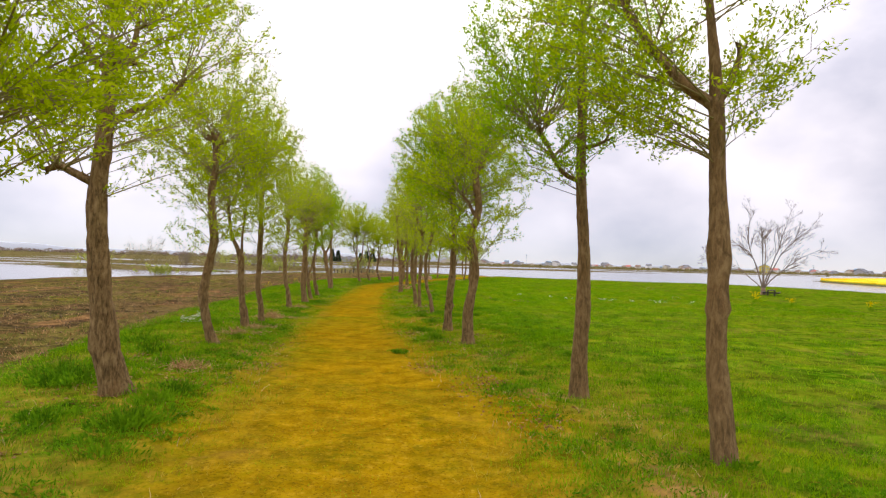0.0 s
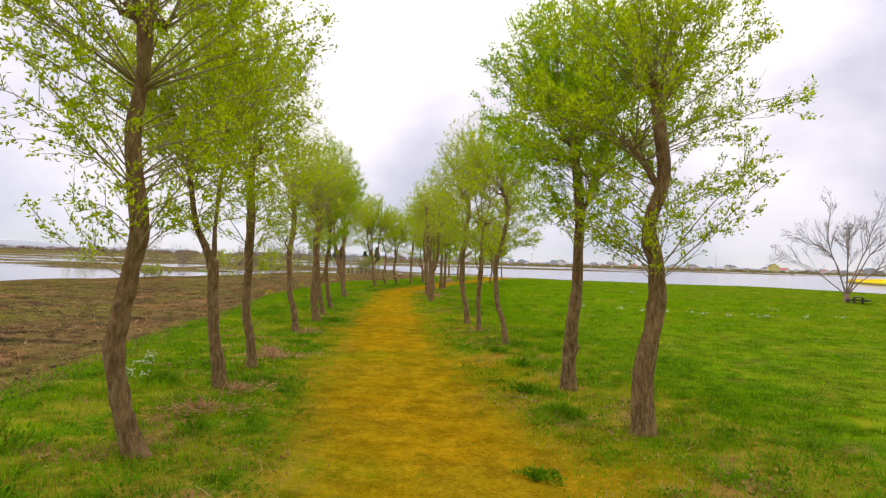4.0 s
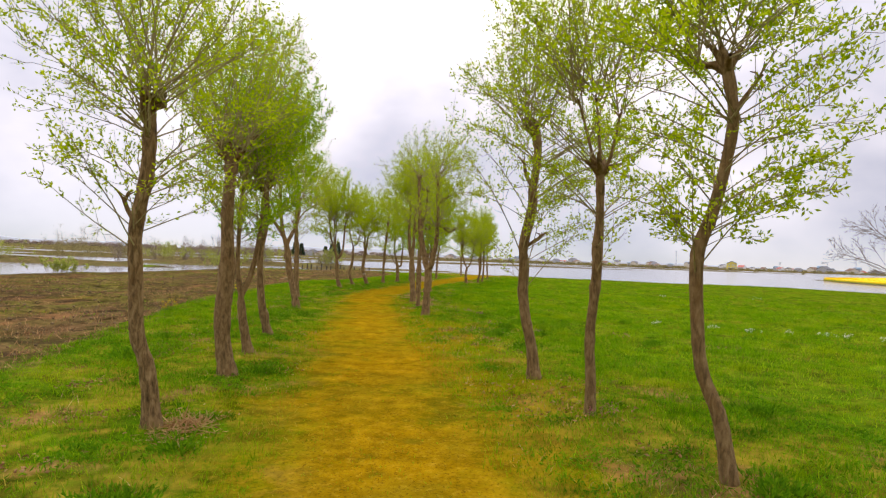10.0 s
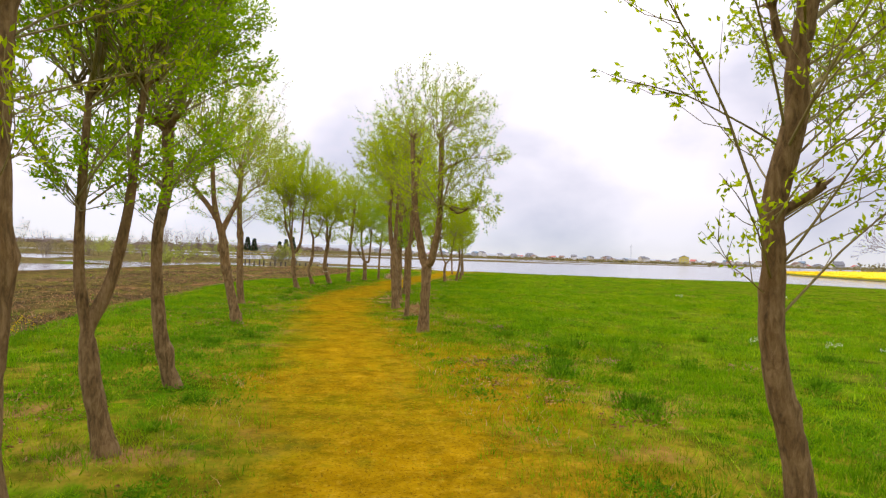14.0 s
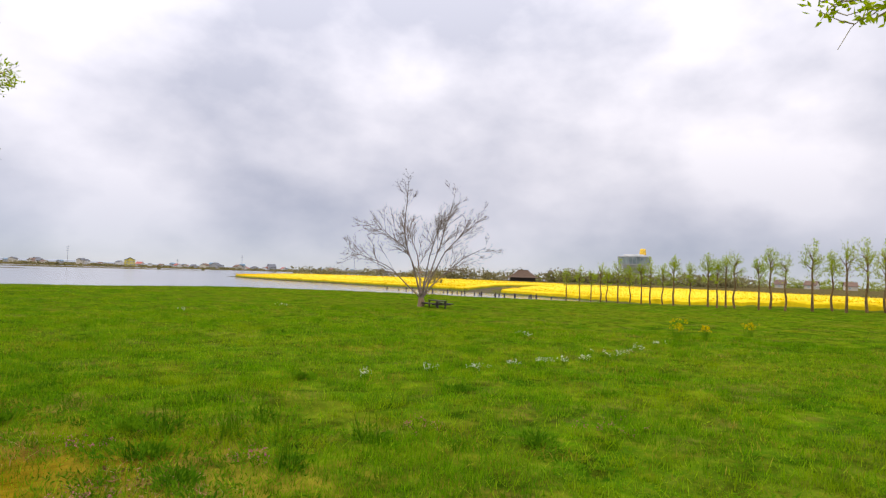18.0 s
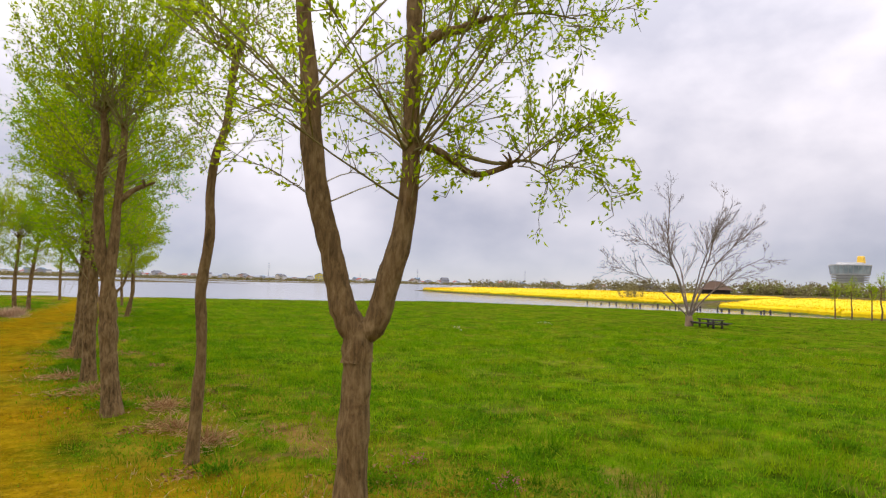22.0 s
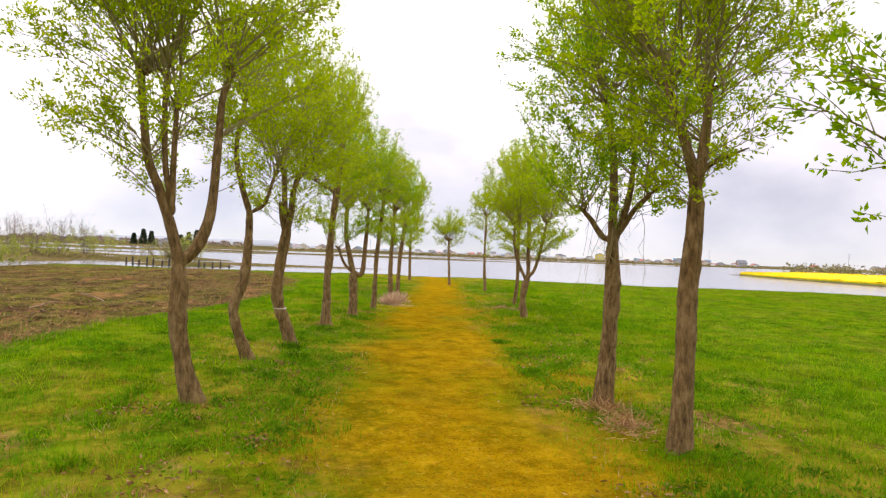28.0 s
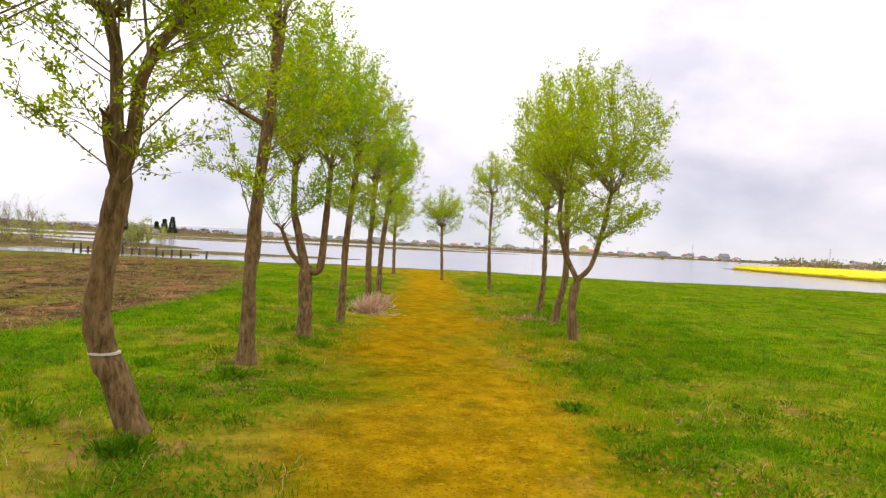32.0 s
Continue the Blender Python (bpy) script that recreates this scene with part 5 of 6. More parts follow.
crop_field("rapeseed_field", [(167.6, 178.0), (221.7, 188.3), (286.6, 202.4)], [(168.0, 186.6), (222.1, 196.9), (287.0, 211.0)], "narrow far strip of yellow rapeseed by the lake", 23)


# ---- buildings ----
def gable(w, d, h, over=0.4, thick=0.22):
    """A gable roof as a thick bent slab, its eaves at z = 0."""
    bm = bmesh.new()
    w2, d2 = w / 2 + over, d / 2 + over
    drop = over * h / (w / 2)
    prof = [(-w2, -drop), (0, h), (w2, -drop), (w2, -drop + thick), (0, h + thick), (-w2, -drop + thick)]
    rows_ = [[bm.verts.new((px, sy, pz)) for px, pz in prof] for sy in (-d2, d2)]
    for i in range(6):
        bm.faces.new((rows_[0][i], rows_[0][(i + 1) % 6], rows_[1][(i + 1) % 6], rows_[1][i]))
    bm.faces.new(rows_[0][::-1])
    bm.faces.new(rows_[1])
    bmesh.ops.recalc_face_normals(bm, faces=bm.faces)
    return bm


def house(x, y, rz, w, d, h, wall, roof, label, two=False, name="house", group="houses across the lake"):
    ob = thing(name, pose(x, y, ground_at(x, y) - 0.1, 0, 0, rz), label, "house", group)
    part("wall", boxm((w, d, h), (0, 0, h / 2), 0.05), wall, ob)
    rise = w * 0.24
    for sy in (-d / 2 + 0.06, d / 2 - 0.06):
        gb = bmesh.new()
        ends = [[gb.verts.new((px, sy + off, pz)) for px, pz in ((-w / 2 + 0.06, h), (w / 2 - 0.06, h), (0, h + rise - 0.1))] for off in (-0.05, 0.05)]
        gb.faces.new(ends[0])
        gb.faces.new(ends[1][::-1])
        for q in range(3):
            gb.faces.new((ends[0][q], ends[1][q], ends[1][(q + 1) % 3], ends[0][(q + 1) % 3]))
        bmesh.ops.recalc_face_normals(gb, faces=gb.faces)
        part("gable", gb, wall, ob)
    part("roof", gable(w, d, rise), roof, ob, at=pose(0, 0, h))
    for lvl in ((0.28, 0.72) if two else (0.5,)):
        for k in (-0.28, 0.05, 0.32):
            win = part("window", boxm((1.3, 0.08, 1.15), (k * w, -d / 2 - 0.02, h * lvl), 0.02), white_wall, ob)
            part("pane", boxm((1.1, 0.06, 0.95), (k * w, -d / 2 - 0.06, h * lvl)), window_glass, win)
        win = part("window", boxm((0.08, 1.4, 1.1), (-w / 2 - 0.02, 0.1 * d, h * lvl), 0.02), white_wall, ob)
        part("pane", boxm((0.06, 1.2, 0.9), (-w / 2 - 0.06, 0.1 * d, h * lvl)), window_glass, win)
    return ob


HOUSE_KINDS = [
    (9.5, 8, 5.6, white_wall, grey_roof, "white two-storey house with a grey tiled roof", True),
    (13, 8, 3.4, cream_wall, brown_roof, "long low cream house with a brown roof", False),
    (8.5, 7.5, 5.8, grey_wall, blue_roof, "grey two-storey house with a blue metal roof", True),
    (10, 8, 5.4, cream_wall, grey_roof, "cream two-storey house with a dark tiled roof", True),
    (11, 7, 3.2, white_wall, red_roof, "low white house with a dull red roof", False),
    (16, 9, 4.2, grey_wall, grey_roof, "long grey farm shed with a shallow roof", False),
]
protos = []
hr = random.Random(12)
for i in range(120):
    brg = -1.5 + 60.0 * ((i + hr.uniform(-2.2, 2.2)) / 120)
    if hr.random() < 0.2 and i > 6:
        continue
    dist = 600 + hr.uniform(-40, 120) + 2.0 * abs(brg - 25)
    x, y = -4 + dist * math.sin(radians(brg)), 22 + dist * math.cos(radians(brg))
    k = i % 6 if len(protos) < 6 else hr.randrange(6)
    if len(protos) < 6:
        w, d, h, wl_, rf, lab, two = HOUSE_KINDS[len(protos)]
        protos.append(house(x, y, -brg + 15 * math.sin(i * 3.3), w, d, h, wl_, rf, lab + " on the far shore", two))
        s = 0.75
        protos[-1].scale = (s, s, s)
    else:
        c = copy_thing(protos[k], pose(x, y, ground_at(x, y) - 0.1, 0, 0, 90 - brg + hr.uniform(-60, 60)))
        s = hr.uniform(0.32, 0.72)
        c.scale = (s * hr.uniform(0.8, 1.3), s, s)
house(253, 540, -20, 7.5, 7, 5.0, yellow_wall, grey_roof, "tall yellow-walled house with a grey roof on the far shore", True)
for x, y, rz, kind, lab in ((440, 88, 8, 1, "long cream farm building with a brown roof beyond the rapeseed field"), (442, 71, -6, 1, "low cream farmhouse with a brown roof beyond the rapeseed field"), (443, 51, 10, 1, "long low cream house with a brown roof beyond the field"),
                            (445, 15, -12, 3, "cream two-storey house with a dark roof among trees"), (444, -11, 6, 0, "white two-storey house with a grey roof among trees")):
    w, d, h, wl_, rf, _, two = HOUSE_KINDS[kind]
    house(x, y, rz, w * 0.75, d * 0.8, h * 0.75, wl_, rf, lab, two, group="houses behind the rapeseed")
tarp = thing("tarpaulin", pose(431, -7, ground_at(431, -7), 0, 0, -98), "bright blue tarpaulin hung over a fence by a house", "tarpaulin")
part("sheet", boxm((8.0, 0.15, 2.8), (0, 0, 1.4), 0.05), blue_sheet, tarp)


def thatched_hall(x, y, rz):
    ob = thing("thatched_hall", pose(x, y, ground_at(x, y), 0, 0, rz), "dark thatched hall with a broad hipped roof", "building")
    part("wall", boxm((15, 9, 2.6), (0, 0, 1.3), 0.05), wood_dark, ob)
    for z0, z1, w0, d0, w1, d1, nm in ((2.2, 3.3, 19, 13, 14.5, 8.5, "lower_roof"), (3.3, 6.6, 14.5, 8.5, 6.0, 1.2, "upper_roof")):
        bm = bmesh.new()
        lo = [bm.verts.new((sx * w0 / 2, sy * d0 / 2, z0)) for sx, sy in ((-1, -1), (1, -1), (1, 1), (-1, 1))]
        hi = [bm.verts.new((sx * w1 / 2, sy * d1 / 2, z1)) for sx, sy in ((-1, -1), (1, -1), (1, 1), (-1, 1))]
        for i in range(4):
            bm.faces.new((lo[i], lo[(i + 1) % 4], hi[(i + 1) % 4], hi[i]))
        bm.faces.new(lo[::-1])
        bm.faces.new(hi)
        part(nm, bm, dark_thatch, ob)
    part("ridge", boxm((6.6, 1.0, 0.5), (0, 0, 6.75), 0.1), dark_thatch, ob)
    return ob


hall = thatched_hall(202.3, 140.0, -60)
hall.scale = (0.62, 0.62, 0.62)


def lookout(x, y, lift=2.4):
    """Round viewing building: stacked decks, a flaring ring of glass and a yellow roof ornament."""
    ob = thing("lookout_building", pose(x, y, ground_at(x, y)), "round grey viewing building with a flaring glass storey", "building")
    part("core", cyl(bmesh.new(), 4.6, 4.6, 6.0 + lift, (0, 0, 3.0 + lift / 2), 28), concrete, ob)
    for z, r_, h in ((3.2 + lift, 6.1, 0.45), (4.2 + lift, 6.3, 0.45), (5.2 + lift, 6.5, 0.45), (6.2 + lift, 6.7, 0.5)):
        deck = part("deck", cyl(bmesh.new(), r_ * 0.97, r_, h, (0, 0, z), 36), concrete, ob)
        part("rail", cyl(bmesh.new(), r_ + 0.05, r_ + 0.05, 0.06, (0, 0, z + 0.62), 36), steel, deck)
    n = 26
    zb, zt, rb, rt = 6.45 + lift, 9.6 + lift, 6.6, 7.1
    for i in range(n):
        a0, a1 = 2 * math.pi * (i + 0.06) / n, 2 * math.pi * (i + 0.94) / n
        bm = bmesh.new()
        vs = []
        for off in (0.0, -0.08):
            vs.append([bm.verts.new(((rr + off) * math.cos(a_), (rr + off) * math.sin(a_), zz)) for a_, rr, zz in ((a0, rb, zb), (a1, rb, zb), (a1, rt, zt), (a0, rt, zt))])
        bm.faces.new(vs[0])
        bm.faces.new(vs[1][::-1])
        for q in range(4):
            bm.faces.new((vs[0][q], vs[1][q], vs[1][(q + 1) % 4], vs[0][(q + 1) % 4]))
        part("pane", bm, window_glass, ob)
        am = 2 * math.pi * i / n
        bm = bmesh.new()
        p0, p1 = Vector((rb * math.cos(am), rb * math.sin(am), zb)), Vector((rt * math.cos(am), rt * math.sin(am), zt))
        cyl(bm, 0.09, 0.09, (p1 - p0).length, (p0 + p1) / 2, 6, (p1 - p0).normalized())
        part("mullion", bm, steel, ob)
    part("inner_wall", cyl(bmesh.new(), 5.2, 5.6, 3.0, (0, 0, 8.0 + lift), 28), white_wall, ob)
    part("roof", cyl(bmesh.new(), 7.2, 7.2, 0.4, (0, 0, 9.8 + lift), 40), concrete, ob)
    part("plant_room", cyl(bmesh.new(), 4.6, 4.5, 0.9, (0, 0, 10.4 + lift), 28), concrete, ob)
    orn = part("ornament", boxm((0.35, 0.35, 0.9), (1.4, -3.4, 11.0 + lift), 0.05), steel, ob)
    bm = bmesh.new()
    box(bm, (2.5, 2.5, 2.9), (1.4, -3.4, 12.0 + lift), 0.35, 0.86)
    part("cap", bm, gold, orn, "yellow block-shaped roof ornament")


lookout(268.9, 121.3)


# ---- far woods, bushes and hedges ----
def leaf_cloud(r, blobs, per, size):
    """Leaf places that fill a set of uneven ellipsoids: (x, y, z, rx, ry, rz)."""
    pos, dr = [], []
    for bx, by, bz, rx, ry, rz in blobs:
        d = unit(r.normal(0, 1, (per, 3)))
        rad = r.uniform(0.25, 1.0, per)[:, None] ** 0.5 * (1 + 0.25 * np.sin(d[:, :1] * 5 + bx) * np.sin(d[:, 2:] * 6 + by))
        pos.append(np.array([bx, by, bz]) + d * rad * np.array([rx, ry, rz]))
        dr.append(d + r.normal(0, 0.7, (per, 3)))
    return np.vstack(pos), np.vstack(dr)


def woods(name, line, n, height, size, mat, label, seed, per=70, jitter=6.0):
    r = np.random.default_rng(seed)
    ln = smooth_line([(*p, 0) for p in line], 10)
    t = np.sort(r.uniform(0, 1, n))
    P = np.stack([np.interp(t, np.linspace(0, 1, len(ln)), ln[:, c]) for c in (0, 1)], -1) + r.normal(0, jitter, (n, 2)) * [0.5, 0.5]
    blobs = []
    for px, py in P:
        h = height * r.uniform(0.45, 1.25)
        blobs.append((px, py, ground_at(px, py) + h * 0.5, h * r.uniform(0.5, 1.0), h * r.uniform(0.5, 1.0), h * 0.55))
    pos, dr = leaf_cloud(r, blobs, per, size)
    return tagged(new(name, leaves_mesh(name, pos, dr, size, size * 0.7, mat, r)), label, "woodland", kind="stuff")


woods("far_trees", [(145.0, 198.4), (168.5, 197.3), (193.8, 187.5), (214.9, 157.6), (231.6, 125.7), (245.0, 91.9), (259.1, 73.0)], 190, 4.2, 0.9, bush_leaf, "brown-green belt of budding trees behind the rapeseed", 31)
woods("far_trees", [(225.0, 145.3), (241.8, 114.5), (255.4, 86.1)], 50, 4.0, 0.9, fresh_bush_leaf, "pale green budding trees behind the rapeseed", 32)
woods("far_trees", [(465.5, 134.0), (474.2, 90.7), (477.2, 42.4), (474.7, -11.1), (467.6, -48.2), (454.4, -101.1), (429.5, -175.0)], 130, 5.0, 1.2, fresh_bush_leaf, "pale green trees among the far houses", 33)
woods("far_hedge", [(-500, 560), (-300, 470), (-120, 425), (0, 412), (90, 418), (180, 425), (300, 432), (420, 420)], 620, 0.9, 0.9, bush_leaf, "low dark hedge line on the far lake shore", 34, 26, 10)
woods("far_hedge", [(152.4, 309.4), (260.8, 336.5), (379.9, 363.0), (485.2, 325.9), (547.4, 280.1)], 160, 0.6, 0.8, bush_leaf, "scrub and hedges around the far houses", 35, 26, 16)
woods("far_trees", [(-900, 900), (-500, 800), (-250, 720), (-60, 700)], 300, 3.4, 2.2, bare_twig_leaf, "distant woodland beyond the flooded fields", 36, 40, 30)


def bush(x, y, w, h, mat, label, seed, stems=14, dens=1.0, group="bushes by the water"):
    """Many stems that rise side by side out of a wide footprint and fan out into fine twigs."""
    r = np.random.default_rng(seed)
    ob = thing("bush", pose(x, y, max(ground_at(x, y), WATER_Z - 0.1)), label, "bush", group)
    tw, lv = Heap(), []
    bare = mat is bare_twig_leaf
    s = np.linspace(0, 1, 5)[:, None]
    for k in range(stems):
        root = np.append(r.normal(0, 1, 2) * w * (np.array([0.07, 0.07]) if bare else np.array([0.30, 0.2])), -0.05)
        tip = root * [1.35, 1.35, 0] + np.append(r.normal(0, (0.26 if bare else 0.14) * w, 2), h * r.uniform(0.5 if bare else 0.35, 1.0) ** 0.8)
        line = root + (tip - root) * s + r.normal(0, 0.03 * h, (5, 3)) * s
        tw.add(*tube(line, np.linspace(0.017, 0.005, 5) * h ** 0.4, 4))
        for q in range(20 if bare else 8):
            t0 = r.uniform(0.25, 1.0)
            p0 = np.array([np.interp(t0, s[:, 0], line[:, c]) for c in range(3)])
            p1 = p0 + unit(r.normal(0, 0.7, 3) + np.array([0, 0, 0.8])) * h * r.uniform(0.08, 0.28 if bare else 0.22)
            tw.add(*tube(np.stack([p0, (p0 + p1) / 2, p1]), [0.009, 0.007, 0.004], 3))
            m = int((3 if bare else 9) * dens)
            lv.append((p0 + (p1 - p0) * r.uniform(0.1, 1.0, m)[:, None] + r.normal(0, 0.03 * h, (m, 3)), unit(r.normal(0, 1, (m, 3)) + [0, 0, 0.4])))
    wood = limb_bark if bare else twig_bark
    tagged(part("branchwork", tw.mesh("branchwork", wood), wood, ob), kind="stuff")
    size = 0.10 if bare else 0.12
    tagged(part("foliage", leaves_mesh("foliage", np.vstack([p for p, _ in lv]), np.vstack([d for _, d in lv]), size, size * (0.35 if bare else 0.6), mat, r), mat, ob), kind="stuff")
    return ob


TALL, FRESH, BROWN = "tall thin leafless bush on a bank in the lake", "loose pale green willow bush on a bank in the lake", "brown budding bush on a low bank in the lake"
for i, (x, y, w, h, m_, lab) in enumerate([
    (-39.5, 106, 3.2, 5.2, bare_twig_leaf, TALL), (-37.0, 107, 3.0, 4.6, bare_twig_leaf, TALL), (-35.0, 108.5, 3.2, 5.6, bare_twig_leaf, TALL), (-33.2, 109.5, 3.0, 5.0, bare_twig_leaf, TALL), (-31.2, 110, 3.4, 6.0, bare_twig_leaf, TALL),
    (-29.0, 111.2, 3.0, 5.2, bare_twig_leaf, TALL), (-43.5, 105, 3.2, 5.0, bare_twig_leaf, TALL), (-46.5, 101, 3.4, 4.6, bare_twig_leaf, TALL), (-27.0, 109.0, 4.2, 3.0, fresh_bush_leaf, FRESH), (-35.5, 105.2, 4.2, 2.4, fresh_bush_leaf, FRESH),
    (-40.5, 102.5, 4.6, 2.6, fresh_bush_leaf, FRESH), (-31.5, 107.2, 3.4, 2.2, fresh_bush_leaf, FRESH), (-16.9, 99.5, 2.8, 2.7, fresh_bush_leaf, FRESH), (-18.2, 100.0, 2.2, 2.0, bush_leaf, BROWN), (-51, 98, 4.5, 3.0, bush_leaf, BROWN), (-57, 92, 4.5, 2.6, fresh_bush_leaf, FRESH),
    (-70, 132, 5.0, 5.6, bush_leaf, "lone rounded tree on a low bank in the lake"), (-60, 130, 3.6, 3.4, bush_leaf, BROWN), (-48, 132, 4.4, 4.4, bare_twig_leaf, TALL), (-44, 136, 4.4, 4.0, bush_leaf, BROWN), (-52, 128, 4.0, 3.0, fresh_bush_leaf, FRESH),
    (-30.5, 60, 2.2, 1.2, fresh_bush_leaf, "low pale green bush at the field's wet edge"), (-26.4, 84, 2.4, 1.5, fresh_bush_leaf, "low pale green bush at the field's wet edge"), (70, 81, 3, 2.4, bush_leaf, "small brown-green bush at the field edge")]):
    bush(x, y, w, h * (0.74 if m_ is bare_twig_leaf else 1.0), m_, lab, 400 + i, 13 if m_ is bare_twig_leaf else 24, 1.0 if m_ is bare_twig_leaf else 1.3)


def conifer(x, y, h, seed):
    r = np.random.default_rng(seed)
    ob = thing("conifer", pose(x, y, ground_at(x, y)), "dark narrow conifer on the far bank", "tree", "conifers on the far bank")
    part("trunk", cyl(bmesh.new(), 0.22, 0.05, h, (0, 0, h / 2 - 0.05), 7), bark, ob)
    n = 700
    t = r.uniform(0.08, 1, n)
    rad = (1 - t) * h * 0.24 * r.uniform(0.4, 1, n)
    az = r.uniform(0, 6.28, n)
    pos = np.stack([rad * np.cos(az), rad * np.sin(az), t * h], -1)
    tagged(part("foliage", leaves_mesh("foliage", pos, np.stack([np.cos(az), np.sin(az), -0.3 + 0 * az], -1), 0.9, 0.5, conifer_leaf, r), conifer_leaf, ob), kind="stuff")


for i, (brg, d, h) in enumerate([(-8.9, 300, 7.6), (-9.5, 302, 6.4), (-10.1, 305, 5.2), (-12.4, 300, 6.2), (-13.0, 302, 7.0), (-13.7, 303, 5.0)]):
    conifer(-5 + d * math.sin(radians(brg)), 38 + d * math.cos(radians(brg)), h, 500 + i)
for i, brg in enumerate((-10.6, -11.4, -12.1)):
    d = 304
    copy_thing(protos[(1, 5, 1)[i]], pose(-5 + d * math.sin(radians(brg)), 38 + d * math.cos(radians(brg)), -0.2, 0, 0, 20 - brg)).scale = (0.55, 0.5, 0.42)

# distant low ridge beyond the lake
rv = []
for i in range(121):
    b_ = radians(-75 + i * 1.0)
    e = 15 + 9 * math.sin(i * 0.21) + 5 * math.sin(i * 0.53 + 1) + 2 * math.sin(i * 1.31)
    e *= 1.0 if i < 78 else max(0.25, 1 - (i - 78) / 22)
    for z in (-3, e):
        rv.append((2700 * math.sin(b_), 2700 * math.cos(b_), z))
    rv.append((3100 * math.sin(b_), 3100 * math.cos(b_), e * 1.2))
k = np.arange(120)[:, None] * 3
# pale blue-grey base colour stands in for haze in the air
ridge_mat = plain("haze_coloured_hills", (0.46, 0.51, 0.58), (0.52, 0.57, 0.63), 0.004, 1.0, 0.0)
tagged(new("backdrop", mesh_np("backdrop", np.array(rv), [np.vstack([k + np.array([[0, 3, 4, 1]]), k + np.array([[1, 4, 5, 2]])])], ridge_mat, True)), "hills on the horizon, coloured blue-grey for haze", "backdrop", kind="structure")


# ---- posts, pegs and pylons ----
def stake(x, y, h, r_, label, group, name="wooden_post"):
    z = max(ground_at(x, y), -1.6)
    ob = thing(name, pose(x, y, z, 2.5 * math.sin(x * 9), 2.5 * math.sin(y * 7), x * 40), label, "post", group)
    bm = cyl(bmesh.new(), r_, r_ * 0.85, h - z, (0, 0, (h - z) / 2), 8)
    part("shaft", bm, wood_dark, ob)
    part("cap", cyl(bmesh.new(), r_ * 0.85, r_ * 0.4, 0.05, (0, 0, h - z + 0.02), 8), wood_dark, ob)


for i, t in enumerate((0.0, 0.06, 0.11, 0.17, 0.22, 0.30, 0.36, 0.43, 0.48, 0.60, 0.65, 0.72, 0.79, 0.86, 0.97)):
    stake(-21.5 + 10.5 * t, 97.5 - 2.5 * t + 0.2 * math.sin(i * 5.1), 0.05 - 0.22 * t + 0.14 * math.sin(i * 2.3), 0.085, "dark weathered wooden post standing in the lake", "posts in the lake")
# short pegs stand in for dark bird-like dots on the water
for i in range(30):
    t = (i / 29) ** 0.7 + 0.018 * math.sin(i * 7.7)
    stake(57.4 - 2.7 * t + 0.5 * math.sin(i * 5), 78.8 - 24.5 * t + 0.9 * math.sin(i * 3.1), -0.30 + 0.10 * math.sin(i * 4.4), 0.09 + 0.02 * math.sin(i * 2.9), "short black peg standing in for a dark bird-like dot on the water", "pegs in the water", "water_peg")


def pylon(x, y, h):
    ob = thing("utility_mast", pose(x, y, ground_at(x, y)), "thin grey utility mast among the far houses", "mast", "masts across the lake")
    part("pole", cyl(bmesh.new(), 0.2, 0.12, h, (0, 0, h / 2), 6), steel, ob)
    for k in (0.72, 0.84, 0.95):
        part("crossarm", boxm((2.2, 0.14, 0.14), (0, 0, h * k)), steel, ob)


for i, brg in enumerate((6, 22, 30, 35.2, 45)):
    pylon(-4 + 560 * math.sin(radians(brg)), 22 + 560 * math.cos(radians(brg)), 11 + 4 * math.sin(i * 2.2))


# ---- grass, weeds and flowers ----
def blades(name, P, height, width, mat, label, seed, lean=0.45, simple=False, z=None):
    """Curved grass blades at the points P (n x 2)."""
    r = np.random.default_rng(seed)
    n = len(P)
    z = land_z(P[:, 0], P[:, 1]) if z is None else z
    base = np.column_stack([P, z - 0.012])
    az = r.uniform(0, 6.283, n)
    side = np.stack([np.cos(az), np.sin(az), 0 * az], -1)
    ln = np.stack([-np.sin(az), np.cos(az), 0 * az], -1) * (r.normal(0, lean, n))[:, None] + r.normal(0, lean * 0.4, (n, 3)) * [1, 1, 0]
    h = (height * r.uniform(0.5, 1.3, n))[:, None] if np.ndim(height) == 0 else (height * r.uniform(0.7, 1.3, n))[:, None]
    w = (width * r.uniform(0.7, 1.3, n))[:, None]
    up = np.array([0, 0, 1.0])
    tip = base + up * h + ln * h
    if simple:
        V = np.stack([base - side * w * 0.5, base + side * w * 0.5, tip], 1).reshape(-1, 3)
        b = np.arange(n)[:, None] * 3
        F = [b + np.array([[0, 1, 2]])]
    else:
        mid = base + up * h * 0.6 + ln * h * 0.38
        V = np.stack([base - side * w * 0.5, base + side * w * 0.5, mid + side * w * 0.4, mid - side * w * 0.4, tip], 1).reshape(-1, 3)
        b = np.arange(n)[:, None] * 5
        F = [b + np.array([[0, 1, 2, 3]]), b + np.array([[3, 2, 4]])]
    return tagged(new(name, mesh_np(name, V, F, mat)), label, "grass", kind="stuff")


def patchy(x, y, f=1.0):
    return 0.5 + 0.5 * np.sin(x * 1.9 * f + 2.1 * np.sin(y * 0.8 * f)) * np.sin(y * 1.4 * f + 1.7 * np.sin(x * 1.1 * f))


def scatter(n, y0, y1, lo, hi, r, power=1.0):
    """Points whose distance from the path's middle lies between lo and hi (signed)."""
    y = r.uniform(y0, y1, n)
    u = r.uniform(0, 1, n) ** power
    x = path_x(y) + lo + (hi - lo) * u
    return np.column_stack([x, y])


